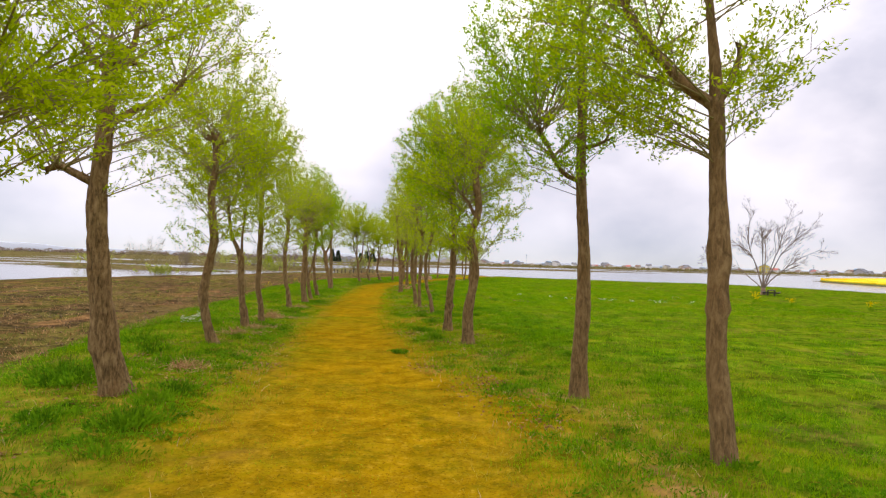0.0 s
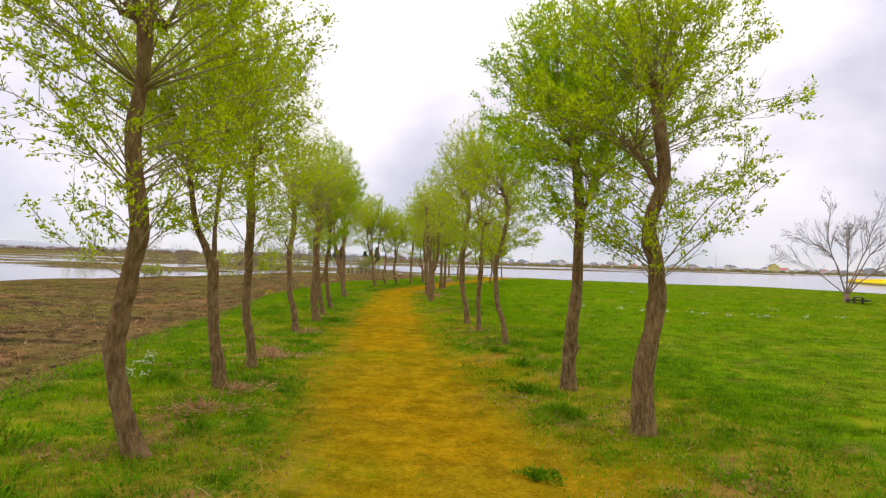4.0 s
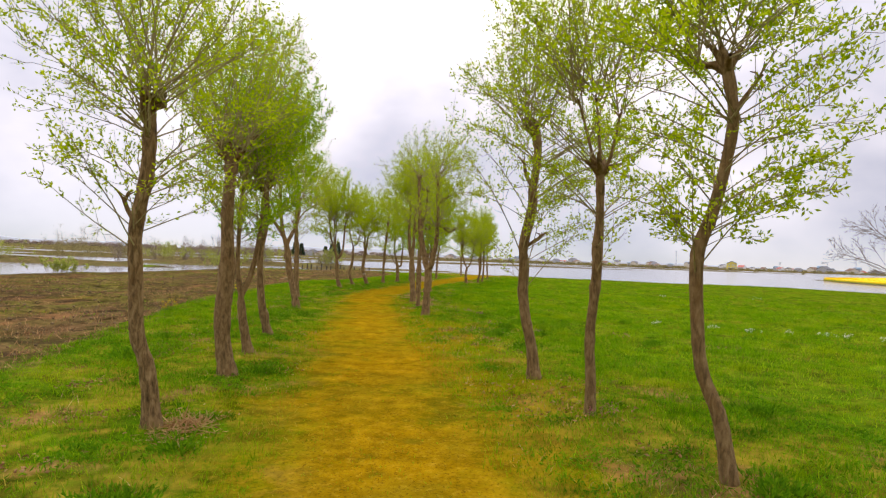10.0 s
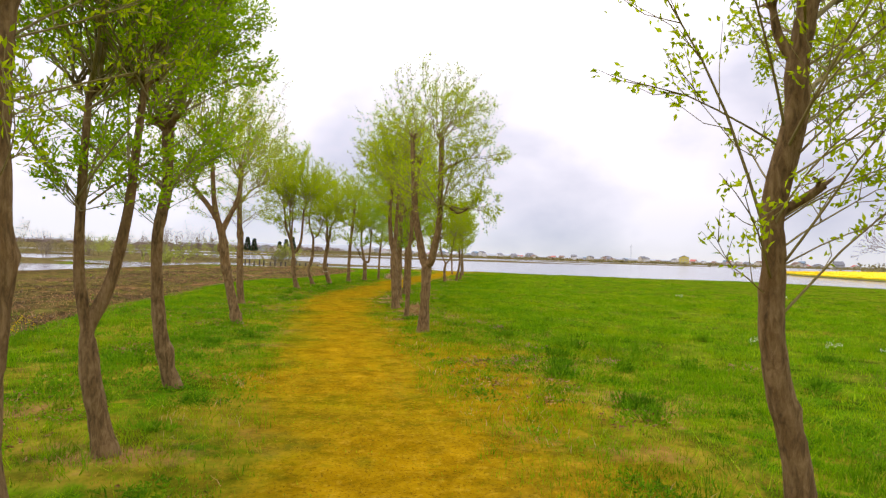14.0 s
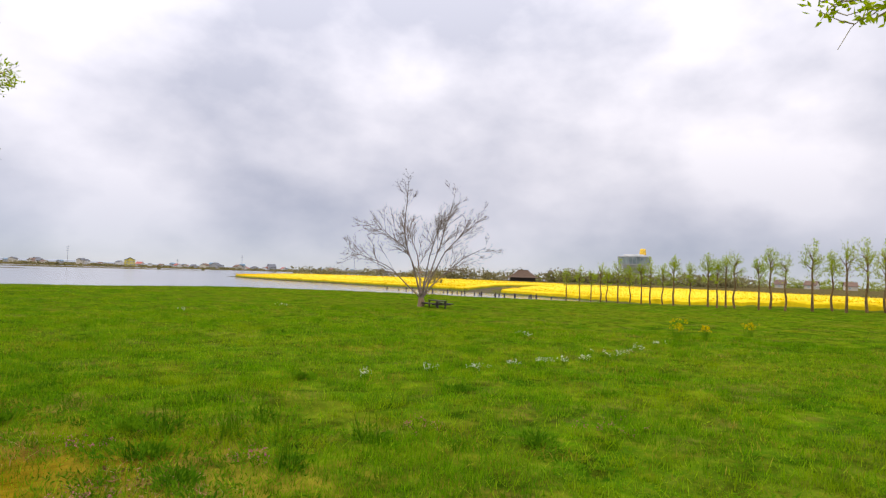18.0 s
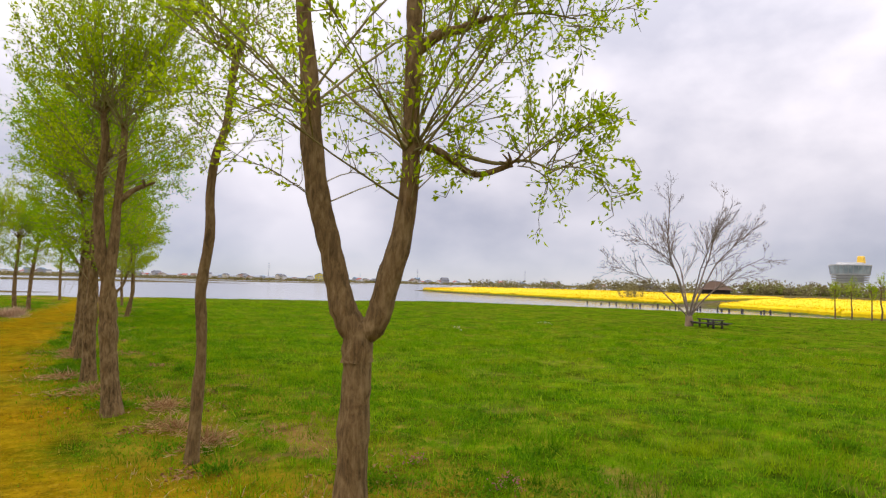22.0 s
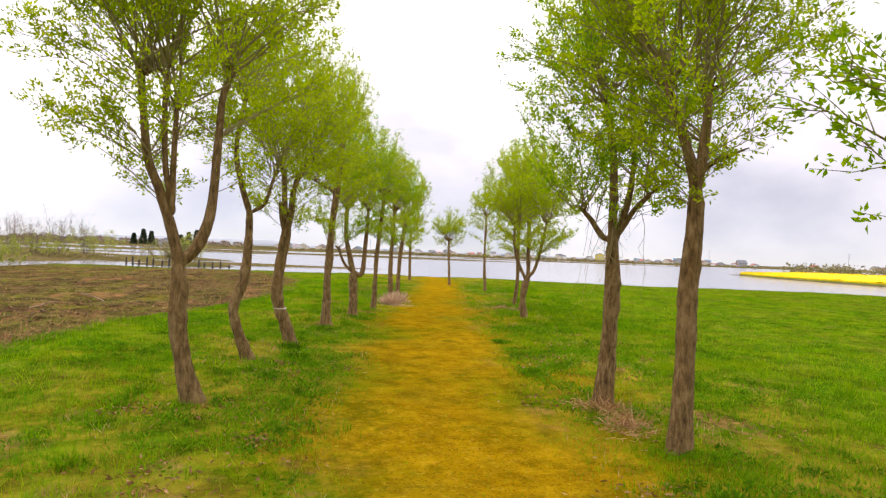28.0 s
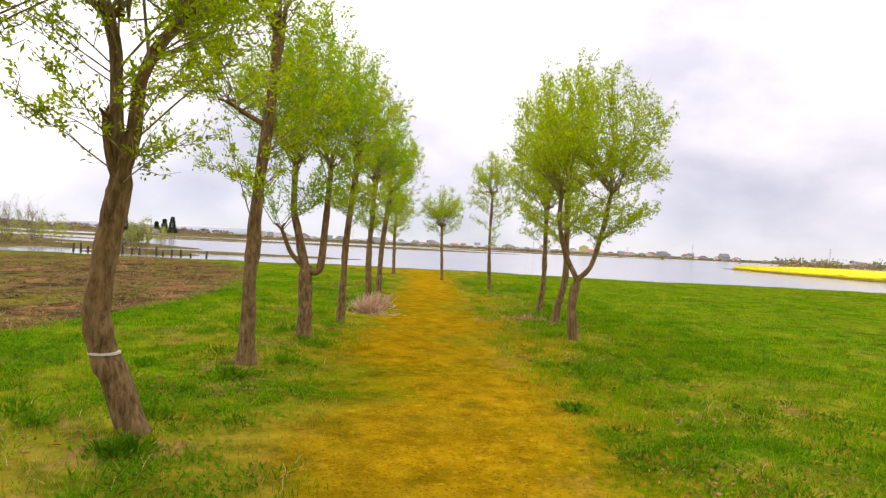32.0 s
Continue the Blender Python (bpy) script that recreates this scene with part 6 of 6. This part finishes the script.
gr = np.random.default_rng(77)


def off_path(P, margin=0.0):
    return np.abs(P[:, 0] - path_x(P[:, 1])) - path_half(P[:, 1]) > margin


# verges and the meadow near the walk
def tufted(C, per, spread, r):
    """Scatter blades round the tuft centres C."""
    return np.repeat(C, per, 0) + r.normal(0, spread, (len(C) * per, 2))


P = np.vstack([tufted(scatter(8000, 0.8, 70, 0.8, 4.8, gr, 1.1), 16, 0.07, gr), tufted(scatter(9500, 0.8, 70, -0.8, -6.6, gr), 16, 0.07, gr)])
keep = off_path(P, -0.25 + 0.5 * gr.random(len(P))) & (P[:, 0] > field_x(P[:, 1]) - 0.3) & (gr.random(len(P)) < 0.35 + 0.65 * patchy(P[:, 0], P[:, 1]))
P = P[keep]
H = 0.03 + 0.06 * patchy(P[:, 0], P[:, 1], 0.8) + 0.025 * sstep(1.5, 3, np.abs(P[:, 0] - path_x(P[:, 1])))
blades("grass", P, H, 0.0075, grass_blade, "uneven green grass on the verges", 1, simple=True)
P = tufted(scatter(17000, 2, 66, 3.0, 17, gr, 1.5), 11, 0.12, gr)
P = P[gr.random(len(P)) < 0.3 + 0.7 * patchy(P[:, 0], P[:, 1], 0.5)]
blades("grass", P, 0.035 + 0.055 * patchy(P[:, 0], P[:, 1], 0.6), 0.010, grass_blade, "lush green meadow grass", 2, simple=True)
P = tufted(np.column_stack([gr.uniform(-1, 34, 5500), gr.uniform(8, 74, 5500)]), 10, 0.16, gr)
P = P[(shore_dist(P[:, 0], P[:, 1]) > 0.5) & (P[:, 0] - path_x(P[:, 1]) > 9)]
blades("grass", P, 0.06, 0.02, grass_blade, "long meadow grass towards the lake", 3, simple=True)
# taller tussocks stand out of the turf
C = np.vstack([scatter(1500, 1, 66, 1.6, 9, gr, 1.3), scatter(900, 1, 66, -1.7, -4.6, gr), np.column_stack([gr.uniform(-1.5, 14, 1500), gr.uniform(22, 52, 1500)])])
C = C[off_path(C, 0.5) & (C[:, 0] > field_x(C[:, 1]))]
half = gr.random(len(C)) < 0.5
P = tufted(C[half], 26, 0.06, gr)
blades("grass", P, 0.11, 0.008, grass_blade, "taller bright grass tussocks in the turf", 12, 0.6, simple=True)
P = tufted(C[~half], 30, 0.08, gr)
blades("grass", P, 0.085, 0.009, weed_leaf, "darker green grass tussocks in the turf", 13, 0.7, simple=True)
# soft bright tufts and yellowed spots in the open meadow
C = np.column_stack([gr.uniform(-1.2, 16, 2600), gr.uniform(23, 45, 2600)])
C = C[off_path(C, 0.9) & (patchy(C[:, 0] + 4, C[:, 1], 0.7) > 0.45)]
P = tufted(C, 34, 0.11, gr)
blades("grass", P, 0.12, 0.009, grass_blade, "soft bright green tufts of long meadow grass", 15, 0.55, simple=True)
C = np.column_stack([gr.uniform(-1.2, 15, 700), gr.uniform(23, 46, 700)])
C = C[off_path(C, 1.2) & (patchy(C[:, 0] + 11, C[:, 1], 0.5) > 0.45)]
P = tufted(C, 14, 0.16, gr)
blades("dry_grass", P, 0.085, 0.008, ochre_blade, "yellowed blades in the meadow grass", 16, 0.8)
# paler tips that stand above the turf; their sunlit look is put into the colour
P = np.vstack([np.column_stack([gr.uniform(-2, 13, 60000), gr.uniform(22, 46, 60000)]), scatter(40000, 1, 60, 1.4, 9, gr, 1.3), scatter(26000, 1, 60, -1.5, -6, gr)])
P = P[off_path(P, 0.6) & (P[:, 0] > field_x(P[:, 1]) + 0.1) & (gr.random(len(P)) < 0.25 + 0.75 * patchy(P[:, 0] + 1, P[:, 1], 0.9) * patchy(P[:, 0], P[:, 1] + 2, 2.3))]
blades("grass", P, 0.085, 0.010, light_blade, "pale yellow-green grass tips above the turf", 21, 0.8, simple=True)
# low broad-leaved growth that thickens the verges in drifts
C = np.vstack([scatter(8200, 0.8, 66, -1.2, -6.2, gr), scatter(5200, 0.8, 66, 1.3, 5.5, gr, 1.2)])
drift = 0.55 * patchy(C[:, 0] + 2, C[:, 1] * 0.9, 0.75) + 0.45 * patchy(C[:, 0] * 1.1, C[:, 1] + 5, 2.1)
C = C[(drift > 0.50) & off_path(C, 0.35) & (C[:, 0] > field_x(C[:, 1]) - 0.2)]
P = tufted(C, 26, 0.085, gr)
P = np.column_stack([P, land_z(P[:, 0], P[:, 1]) + gr.uniform(0.0, 0.05, len(P)) ** 1.3])
tagged(new("low_weeds", leaves_mesh("low_weeds", P, np.column_stack([gr.normal(0, 0.8, (len(P), 2)), gr.uniform(0.1, 1.2, len(P))]), 0.052, 0.016, weed_leaf, gr)), "low dark green leafy growth in drifts along the verges", "weeds", kind="stuff")
P = np.vstack([tufted(scatter(11000, 0.8, 60, -1.0, -6.4, gr), 13, 0.10, gr), tufted(scatter(8000, 0.8, 50, 1.0, 5.0, gr, 1.2), 13, 0.10, gr)])
P = P[off_path(P, 0.1) & (P[:, 0] > field_x(P[:, 1]) - 0.2)]
blades("grass", P, 0.026 + 0.03 * patchy(P[:, 0], P[:, 1], 1.3), 0.0085, grass_blade, "short dense green turf along the path", 17, 0.9, simple=True)
# worn blades on the path
P = scatter(90000, 0.5, 62, -1.9, 1.9, gr)
P = P[~off_path(P, 0.25)]
blades("dry_grass", P, 0.020, 0.007, dry_blade, "short trampled yellow grass on the path", 4, 1.1, simple=True)
P = scatter(46000, 0.5, 62, -2.3, 2.3, gr)
P = P[~off_path(P, 0.5) & (patchy(P[:, 0], P[:, 1], 1.3) > 0.45)]
blades("grass", P, 0.028, 0.007, grass_blade, "short green grass growing on the path", 5, 0.8, simple=True)
# yellowed blades mixed into the verges
P = np.vstack([tufted(scatter(3600, 0.8, 70, 0.9, 3.6, gr), 9, 0.08, gr), tufted(scatter(4200, 0.8, 70, -0.9, -4.4, gr), 9, 0.08, gr)])
P = P[(P[:, 0] > field_x(P[:, 1]) - 0.6) & (patchy(P[:, 0] + 7, P[:, 1], 0.7) > 0.3)]
blades("dry_grass", P, 0.055, 0.008, ochre_blade, "yellowed grass mixed into the verges", 14, 0.9, simple=True)
# dry stalks at the verge
P = np.vstack([scatter(9000, 0.8, 70, 1.0, 3.2, gr), scatter(9000, 0.8, 70, -1.0, -3.4, gr)])
P = P[patchy(P[:, 0] + 3, P[:, 1], 1.2) > 0.62]
blades("dry_grass", P, 0.07, 0.006, straw, "dead straw among the verge grass", 6, 1.2)
# green weeds over the bare field and its edge
P = np.column_stack([gr.uniform(-24, -5.5, 30000), gr.uniform(0, 84, 30000)])
P = P[(P[:, 0] < field_x(P[:, 1]) + 0.3) & (patchy(P[:, 0], P[:, 1], 0.45) > 0.5)]
blades("field_weeds", P, 0.05, 0.014, grass_blade, "thin green weeds over the bare field", 7, 0.9, simple=True)
P = np.column_stack([gr.uniform(-22, -5.8, 26000), gr.uniform(0, 84, 26000)])
P = P[(P[:, 0] < field_x(P[:, 1])) & (patchy(P[:, 0] + 5, P[:, 1], 0.6) > 0.55)]
blades("crop_stubble", P, 0.06, 0.012, straw, "pale dead stubble on the bare field", 8, 1.4, simple=True)


# reddish dead weeds along the field's edge
y = gr.uniform(0, 80, 30000)
P = np.column_stack([field_x(y) - gr.exponential(1.9, 30000) + 0.25, y])
P = P[0.5 * patchy(P[:, 0] + 9, P[:, 1], 0.8) + 0.5 * patchy(P[:, 0], P[:, 1] + 3, 2.3) > 0.46]
blades("dead_weeds", P, 0.10, 0.011, litter, "reddish-brown dead weeds along the bare field's edge", 18, 1.1, simple=True)
P = np.column_stack([gr.uniform(-26, -6, 26000), gr.uniform(0, 84, 26000)])
P = P[(P[:, 0] < field_x(P[:, 1])) & (patchy(P[:, 0] * 0.7 + 2, P[:, 1] * 1.5, 0.5) > 0.55)]
blades("dead_weeds", P, 0.09, 0.016, litter, "brown withered growth lying over the bare field", 19, 1.5, simple=True)


# brown leaf litter in patches along the verges
C = np.vstack([scatter(60, 2, 66, 1.1, 3.0, gr), scatter(90, 2, 66, -1.2, -3.6, gr), np.array([(-3.73, 8.41), (-3.52, 7.85), (-3.36, 7.43), (-3.94, 8.95), (-5.19, 16.29), (-5.29, 16.48), (-6.29, 14.96), (-4.52, 7.66), (-1.60, 25.42), (-1.92, 27.34)])])
P = np.repeat(C, 55, 0) + gr.normal(0, 1, (len(C) * 55, 2)) * np.repeat(gr.uniform(0.08, 0.32, (len(C), 1)), 55, 0)
P = np.column_stack([P, land_z(P[:, 0], P[:, 1]) + gr.uniform(0.004, 0.03, len(P))])
tagged(new("leaf_litter", leaves_mesh("leaf_litter", P, gr.normal(0, 1, (len(P), 3)) * [1, 1, 0.25], 0.055, 0.022, litter, gr)), "dead brown leaves scattered over the verge", "leaf litter", kind="stuff")


# clods of soil on the bare field
def clods(n, seed):
    r = np.random.default_rng(seed)
    base = bmesh.new()
    bmesh.ops.create_icosphere(base, subdivisions=1, radius=1.0)
    bv = np.array([v.co[:] for v in base.verts])
    bf = np.array([[v.index for v in f.verts] for f in base.faces])
    base.free()
    x, y = r.uniform(-20, -6, n), r.uniform(2, 66, n)
    ok = x < field_x(y) - 0.1
    x, y = x[ok], y[ok]
    s = r.uniform(0.012, 0.045, len(x)) * r.uniform(0.6, 1.2, len(x))
    c = np.column_stack([x, y, land_z(x, y) + s * 0.2])
    V = c[:, None] + bv[None] * s[:, None, None] * (1 + 0.25 * r.normal(0, 1, (len(x), len(bv), 1))) * np.array([1, 1, 0.6])
    F = bf[None] + (np.arange(len(x)) * len(bv))[:, None, None]
    tagged(new("soil_clods", mesh_np("soil_clods", V.reshape(-1, 3), [F.reshape(-1, 3)], soil_mat)), "loose dark brown soil clods on the bare field", "soil", kind="stuff")


soil_mat = plain("dark_soil", (0.075, 0.050, 0.024), (0.17, 0.115, 0.055), 14.0, 0.95, 0.6)
clods(6000, 11)


def weed(x, y, size, mat, label, seed, n=60, name="weed_clump", tall=0.5):
    r = np.random.default_rng(seed)
    ob = thing(name, pose(x, y, ground_at(x, y)), label, "weed", "weeds along the path")
    az, rad = r.uniform(0, 6.283, n), r.uniform(0, 1, n) ** 0.6 * size * 0.85
    rad = rad * (1 + 0.45 * np.sin(az * 2 + seed) + 0.3 * np.sin(az * 5 + seed * 2))
    pos = np.stack([np.cos(az) * rad, np.sin(az) * rad, 0.01 + size * tall * 0.45 * r.uniform(0, 1.0, n) ** 2], -1)
    d = np.stack([np.cos(az), np.sin(az), r.uniform(0.3, 2.4, n)], -1)
    part("foliage", leaves_mesh("foliage", pos, d, 0.035 + size * 0.075, 0.014 + size * 0.028, mat, r), mat, ob)
    m = n // 3
    st = Heap()
    for k in range(m // 2):
        q = np.array([r.normal(0, size * 0.25), r.normal(0, size * 0.25), 0.0])
        tip = q + np.array([r.normal(0, size * 0.12), r.normal(0, size * 0.12), size * tall * r.uniform(0.4, 1)])
        st.add(*tube(np.stack([q, (q + tip) / 2, tip]), [0.006, 0.004, 0.003], 3))
    tagged(part("stalk_mass", st.mesh("stalk_mass", mat), mat, ob), kind="stuff")
    return ob


def flowers(x, y, size, petal, label, seed, n=26, tall=0.4, name="flower_clump", head=0.018):
    """A clump of thin stems with small four-petalled heads."""
    r = np.random.default_rng(seed)
    ob = thing(name, pose(x, y, ground_at(x, y)), label, "flower", "flowers by the path")
    st, pos, dr, lp, ld = Heap(), [], [], [], []
    for k in range(n):
        q = np.append(r.normal(0, size * 0.3, 2), 0)
        tip = q + np.append(r.normal(0, size * 0.15, 2), tall * r.uniform(0.55, 1.0))
        st.add(*tube(np.stack([q, (q + tip) / 2 + 0.01, tip]), [0.004, 0.003, 0.002], 3))
        for j in range(7):
            pos.append(tip + r.normal(0, 0.02, 3))
            dr.append(r.normal(0, 1, 3) + [0, 0, 0.5])
        for j in range(4):
            lp.append(q + (tip - q) * r.uniform(0, 0.6))
            ld.append(r.normal(0, 1, 3) + [0, 0, 0.4])
    tagged(part("stalk_mass", st.mesh("stalk_mass", weed_leaf), weed_leaf, ob), kind="stuff")
    tagged(part("petals", leaves_mesh("petals", np.array(pos), np.array(dr), head, head * 0.78, petal, r), petal, ob), kind="stuff")
    tagged(part("foliage", leaves_mesh("foliage", np.array(lp), np.array(ld), 0.05, 0.014, weed_leaf, r), weed_leaf, ob), kind="stuff")


def straw_heap(x, y, size, seed, up=26, tall=0.15, label=""):
    r = np.random.default_rng(seed)
    ob = thing("straw_heap", pose(x, y, ground_at(x, y), 0, 0, r.uniform(0, 180)), label, "straw", "straw along the path")
    n = 380
    c = r.normal(0, 1, (n, 2)) * [size * 0.5, size * 0.28]
    pos = np.column_stack([c, 0.012 + 0.035 * r.random(n) * np.exp(-(c ** 2).sum(1) / size ** 2 * 6)])
    d = np.column_stack([r.normal(0, 1, (n, 2)), np.abs(r.normal(0.05, 0.2, n))])
    m = up
    c2 = r.normal(0, 1, (m, 2)) * size * 0.16
    pos = np.vstack([pos, np.column_stack([c2, np.zeros(m)])])
    d = np.vstack([d, np.column_stack([r.normal(0, 0.7, (m, 2)), r.uniform(0.5, 1.4, m)])])
    ln = np.append(np.full(n, 0.11), np.full(m, tall))
    hay = pink_straw if up > 60 else pale_straw
    tagged(part("straw_mat", leaves_mesh("straw_mat", pos, d, ln, 0.010, hay, r), hay, ob), kind="stuff")


for i, (x, y, s) in enumerate([
    (-1.18, 11.06, 0.30), (-4.91, 7.20, 0.55), (-3.93, 5.70, 0.5), (-3.03, 5.70, 0.4), (1.01, 14.19, 0.3), (-0.89, 16.29, 0.5), (-0.99, 14.29, 0.45), (-0.69, 13.24, 0.4), (-5.69, 13.81, 0.6),
    (-7.47, 23.21, 0.6), (0.71, 14.72, 0.35), (0.41, 21.03, 0.45), (-5.16, 18.11, 0.5), (-1.25, 17.63, 0.35), (-1.87, 27.15, 0.5), (-1.50, 25.52, 0.6), (-5.47, 22.61, 0.5), (-7.80, 25.13, 0.5),
    (-1.11, 29.64, 0.5), (-1.44, 28.73, 0.55), (1.95, 30.75, 0.4), (-1.61, 27.97, 0.4), (-1.85, 30.84, 0.4), (-6.05, 48.84, 0.45), (-5.52, 49.64, 0.4), (-6.58, 46.62, 0.4), (-2.93, 47.44, 0.28),
    (-3.43, 44.72, 0.45), (-7.40, 40.36, 0.5), (-3.80, 40.26, 0.4), (-3.86, 39.70, 0.35), (-3.74, 36.45, 0.4), (2.91, 28.57, 0.4), (4.18, 26.96, 0.4), (1.19, 26.48, 0.45), (0.29, 18.21, 0.35), (1.82, 11.10, 0.4)]):
    weed(x, y, s * 0.6, weed_leaf, "dark green broad-leaved weed clump in the grass", 600 + i, int(150 + 240 * s))
for i, (x, y, s) in enumerate([(-6.39, 14.00, 0.4), (-6.29, 14.48, 0.35), (-6.09, 13.81, 0.3), (4.0, 29.9, 0.3), (4.7, 29.5, 0.3), (6.4, 29.1, 0.35), (6.7, 28.9, 0.35), (5.5, 29.3, 0.25), (7.6, 28.8, 0.3), (8.6, 28.7, 0.5), (8.9, 28.5, 0.4), (10.2, 28.6, 0.35), (11.4, 28.6, 0.35), (2.55, 30.09, 0.25), (8.1, 44.6, 0.5), (10.5, 31.8, 0.5), (-6.59, 15.15, 0.25), (13.0, 45.0, 0.5)]):
    flowers(x, y, s * 0.8, white_petal, "clump of small white wild flowers in the grass", 700 + i, 9, 0.15)
for i, (x, y, s) in enumerate([(-2.31, 28.04, 0.3), (-0.91, 28.04, 0.4), (-1.87, 31.76, 0.3), (-1.67, 29.33, 0.35), (0.88, 27.66, 0.5), (2.29, 26.19, 0.5), (-2.10, 32.77, 0.35), (-1.44, 20.53, 0.3)]):
    flowers(x, y, s, pink_petal, "patch of pink clover-like flowers in the grass", 730 + i, 14, 0.07)
for i, (x, y, s, t_) in enumerate([(13.0, 28.6, 0.45, 0.62), (14.4, 28.2, 0.3, 0.4), (17.5, 27.6, 0.3, 0.4), (-10.20, 36.54, 0.3, 0.4), (-9.19, 28.57, 0.3, 0.4)]):
    flowers(x, y, s * 0.8, yellow_petal, "self-sown yellow rapeseed plant in the meadow", 750 + i, 22, t_, head=0.034 if i < 3 else 0.016)
for i, (x, y, s) in enumerate([(-4.64, 13.53, 0.5), (-4.64, 12.48, 0.5), (-5.14, 16.39, 0.45), (-5.30, 16.77, 0.4), (-3.91, 39.24, 0.5), (-3.73, 37.74, 0.6), (-3.28, 36.08, 0.5), (-3.34, 42.72, 0.45), (-3.46, 42.15, 0.5),
                               (-3.87, 54.88, 0.8), (-3.48, 56.01, 0.7), (-0.66, 53.99, 0.6), (-3.41, 35.07, 0.5), (-3.34, 34.33, 0.4), (-5.43, 19.94, 0.5), (-3.88, 8.50, 0.55)]):
    big = (x, y) in ((-3.87, 54.88), (-3.48, 56.01))
    straw_heap(x, y, s * (0.9 if big else 0.95), 800 + i, 280 if big else 40, 0.36 if big else 0.19, "tuft of pale pinkish dead straw at the foot of a tree" if big else "scattered pale dead straw at the edge of the path")

wr = np.random.default_rng(44)
for i in range(64):
    y = wr.uniform(2, 62)
    sgn = -1 if i % 3 else 1
    x = float(path_x(y)) + sgn * (path_half(y) + wr.uniform(0.5, 2.4))
    if x > field_x(y) + 0.3:
        weed(x, y, wr.uniform(0.16, 0.34), weed_leaf, "low green weed clump in the verge grass", 900 + i, 120, tall=0.45)
for i, (x, y, sz) in enumerate([(-5.18, 7.85, 0.55), (-4.86, 7.48, 0.5), (-4.56, 7.24, 0.45), (-4.90, 9.67, 0.5), (-3.24, 6.45, 0.42), (-3.08, 5.61, 0.45), (-5.72, 10.83, 0.45), (-0.97, 29.26, 0.3), (-0.64, 28.80, 0.34), (-0.08, 29.03, 0.26), (-0.40, 28.27, 0.3), (0.18, 27.74, 0.28), (-0.82, 27.66, 0.2)]):
    weed(x, y, sz, weed_leaf, "lush dark green weed patch at the edge of the trodden grass", 980 + i, 260 if y < 20 else 110, tall=0.5 if y < 20 else 1.0)


# ---- dead branches at the field's edge ----
def fallen_branch(x, y, length, rz, rise, seed):
    r = np.random.default_rng(seed)
    ob = thing("fallen_branch", pose(x, y, ground_at(x, y), 0, 0, rz), "thin pale dead branch among the brush at the field's edge", "branch", "dead branches")
    t = np.linspace(0, 1, 8)[:, None]
    line = np.hstack([t * length, 0.05 * length * np.sin(t * 4 + seed), 0.012 + rise * t]) + r.normal(0, 0.008, (8, 3)) * t
    main = Heap()
    main.add(*tube(line, np.linspace(0.016, 0.006, 8), 6))
    part("stem", main.mesh("stem", pale_bark, True), pale_bark, ob)
    for k in range(4):
        p0 = line[2 + k]
        d = unit(np.array([0.8, r.choice([-1, 1]) * r.uniform(0.3, 0.9), r.uniform(0.0, 0.4)]))
        tip = p0 + d * length * r.uniform(0.12, 0.3)
        side = Heap()
        side.add(*tube(np.stack([p0, (p0 + tip) / 2 + r.normal(0, 0.01, 3), tip]), [0.006, 0.005, 0.003], 4))
        part("side_twig", side.mesh("side_twig", pale_bark), pale_bark, ob)


for i, (x, y, ln, rz, rise) in enumerate([(-11.6, 55.2, 1.8, 120, 0.10), (-12.6, 53.0, 1.2, 75, 0.06), (-11.4, 46.2, 0.9, 60, 0.05)]):
    fallen_branch(x, y, ln, rz, rise, 60 + i)
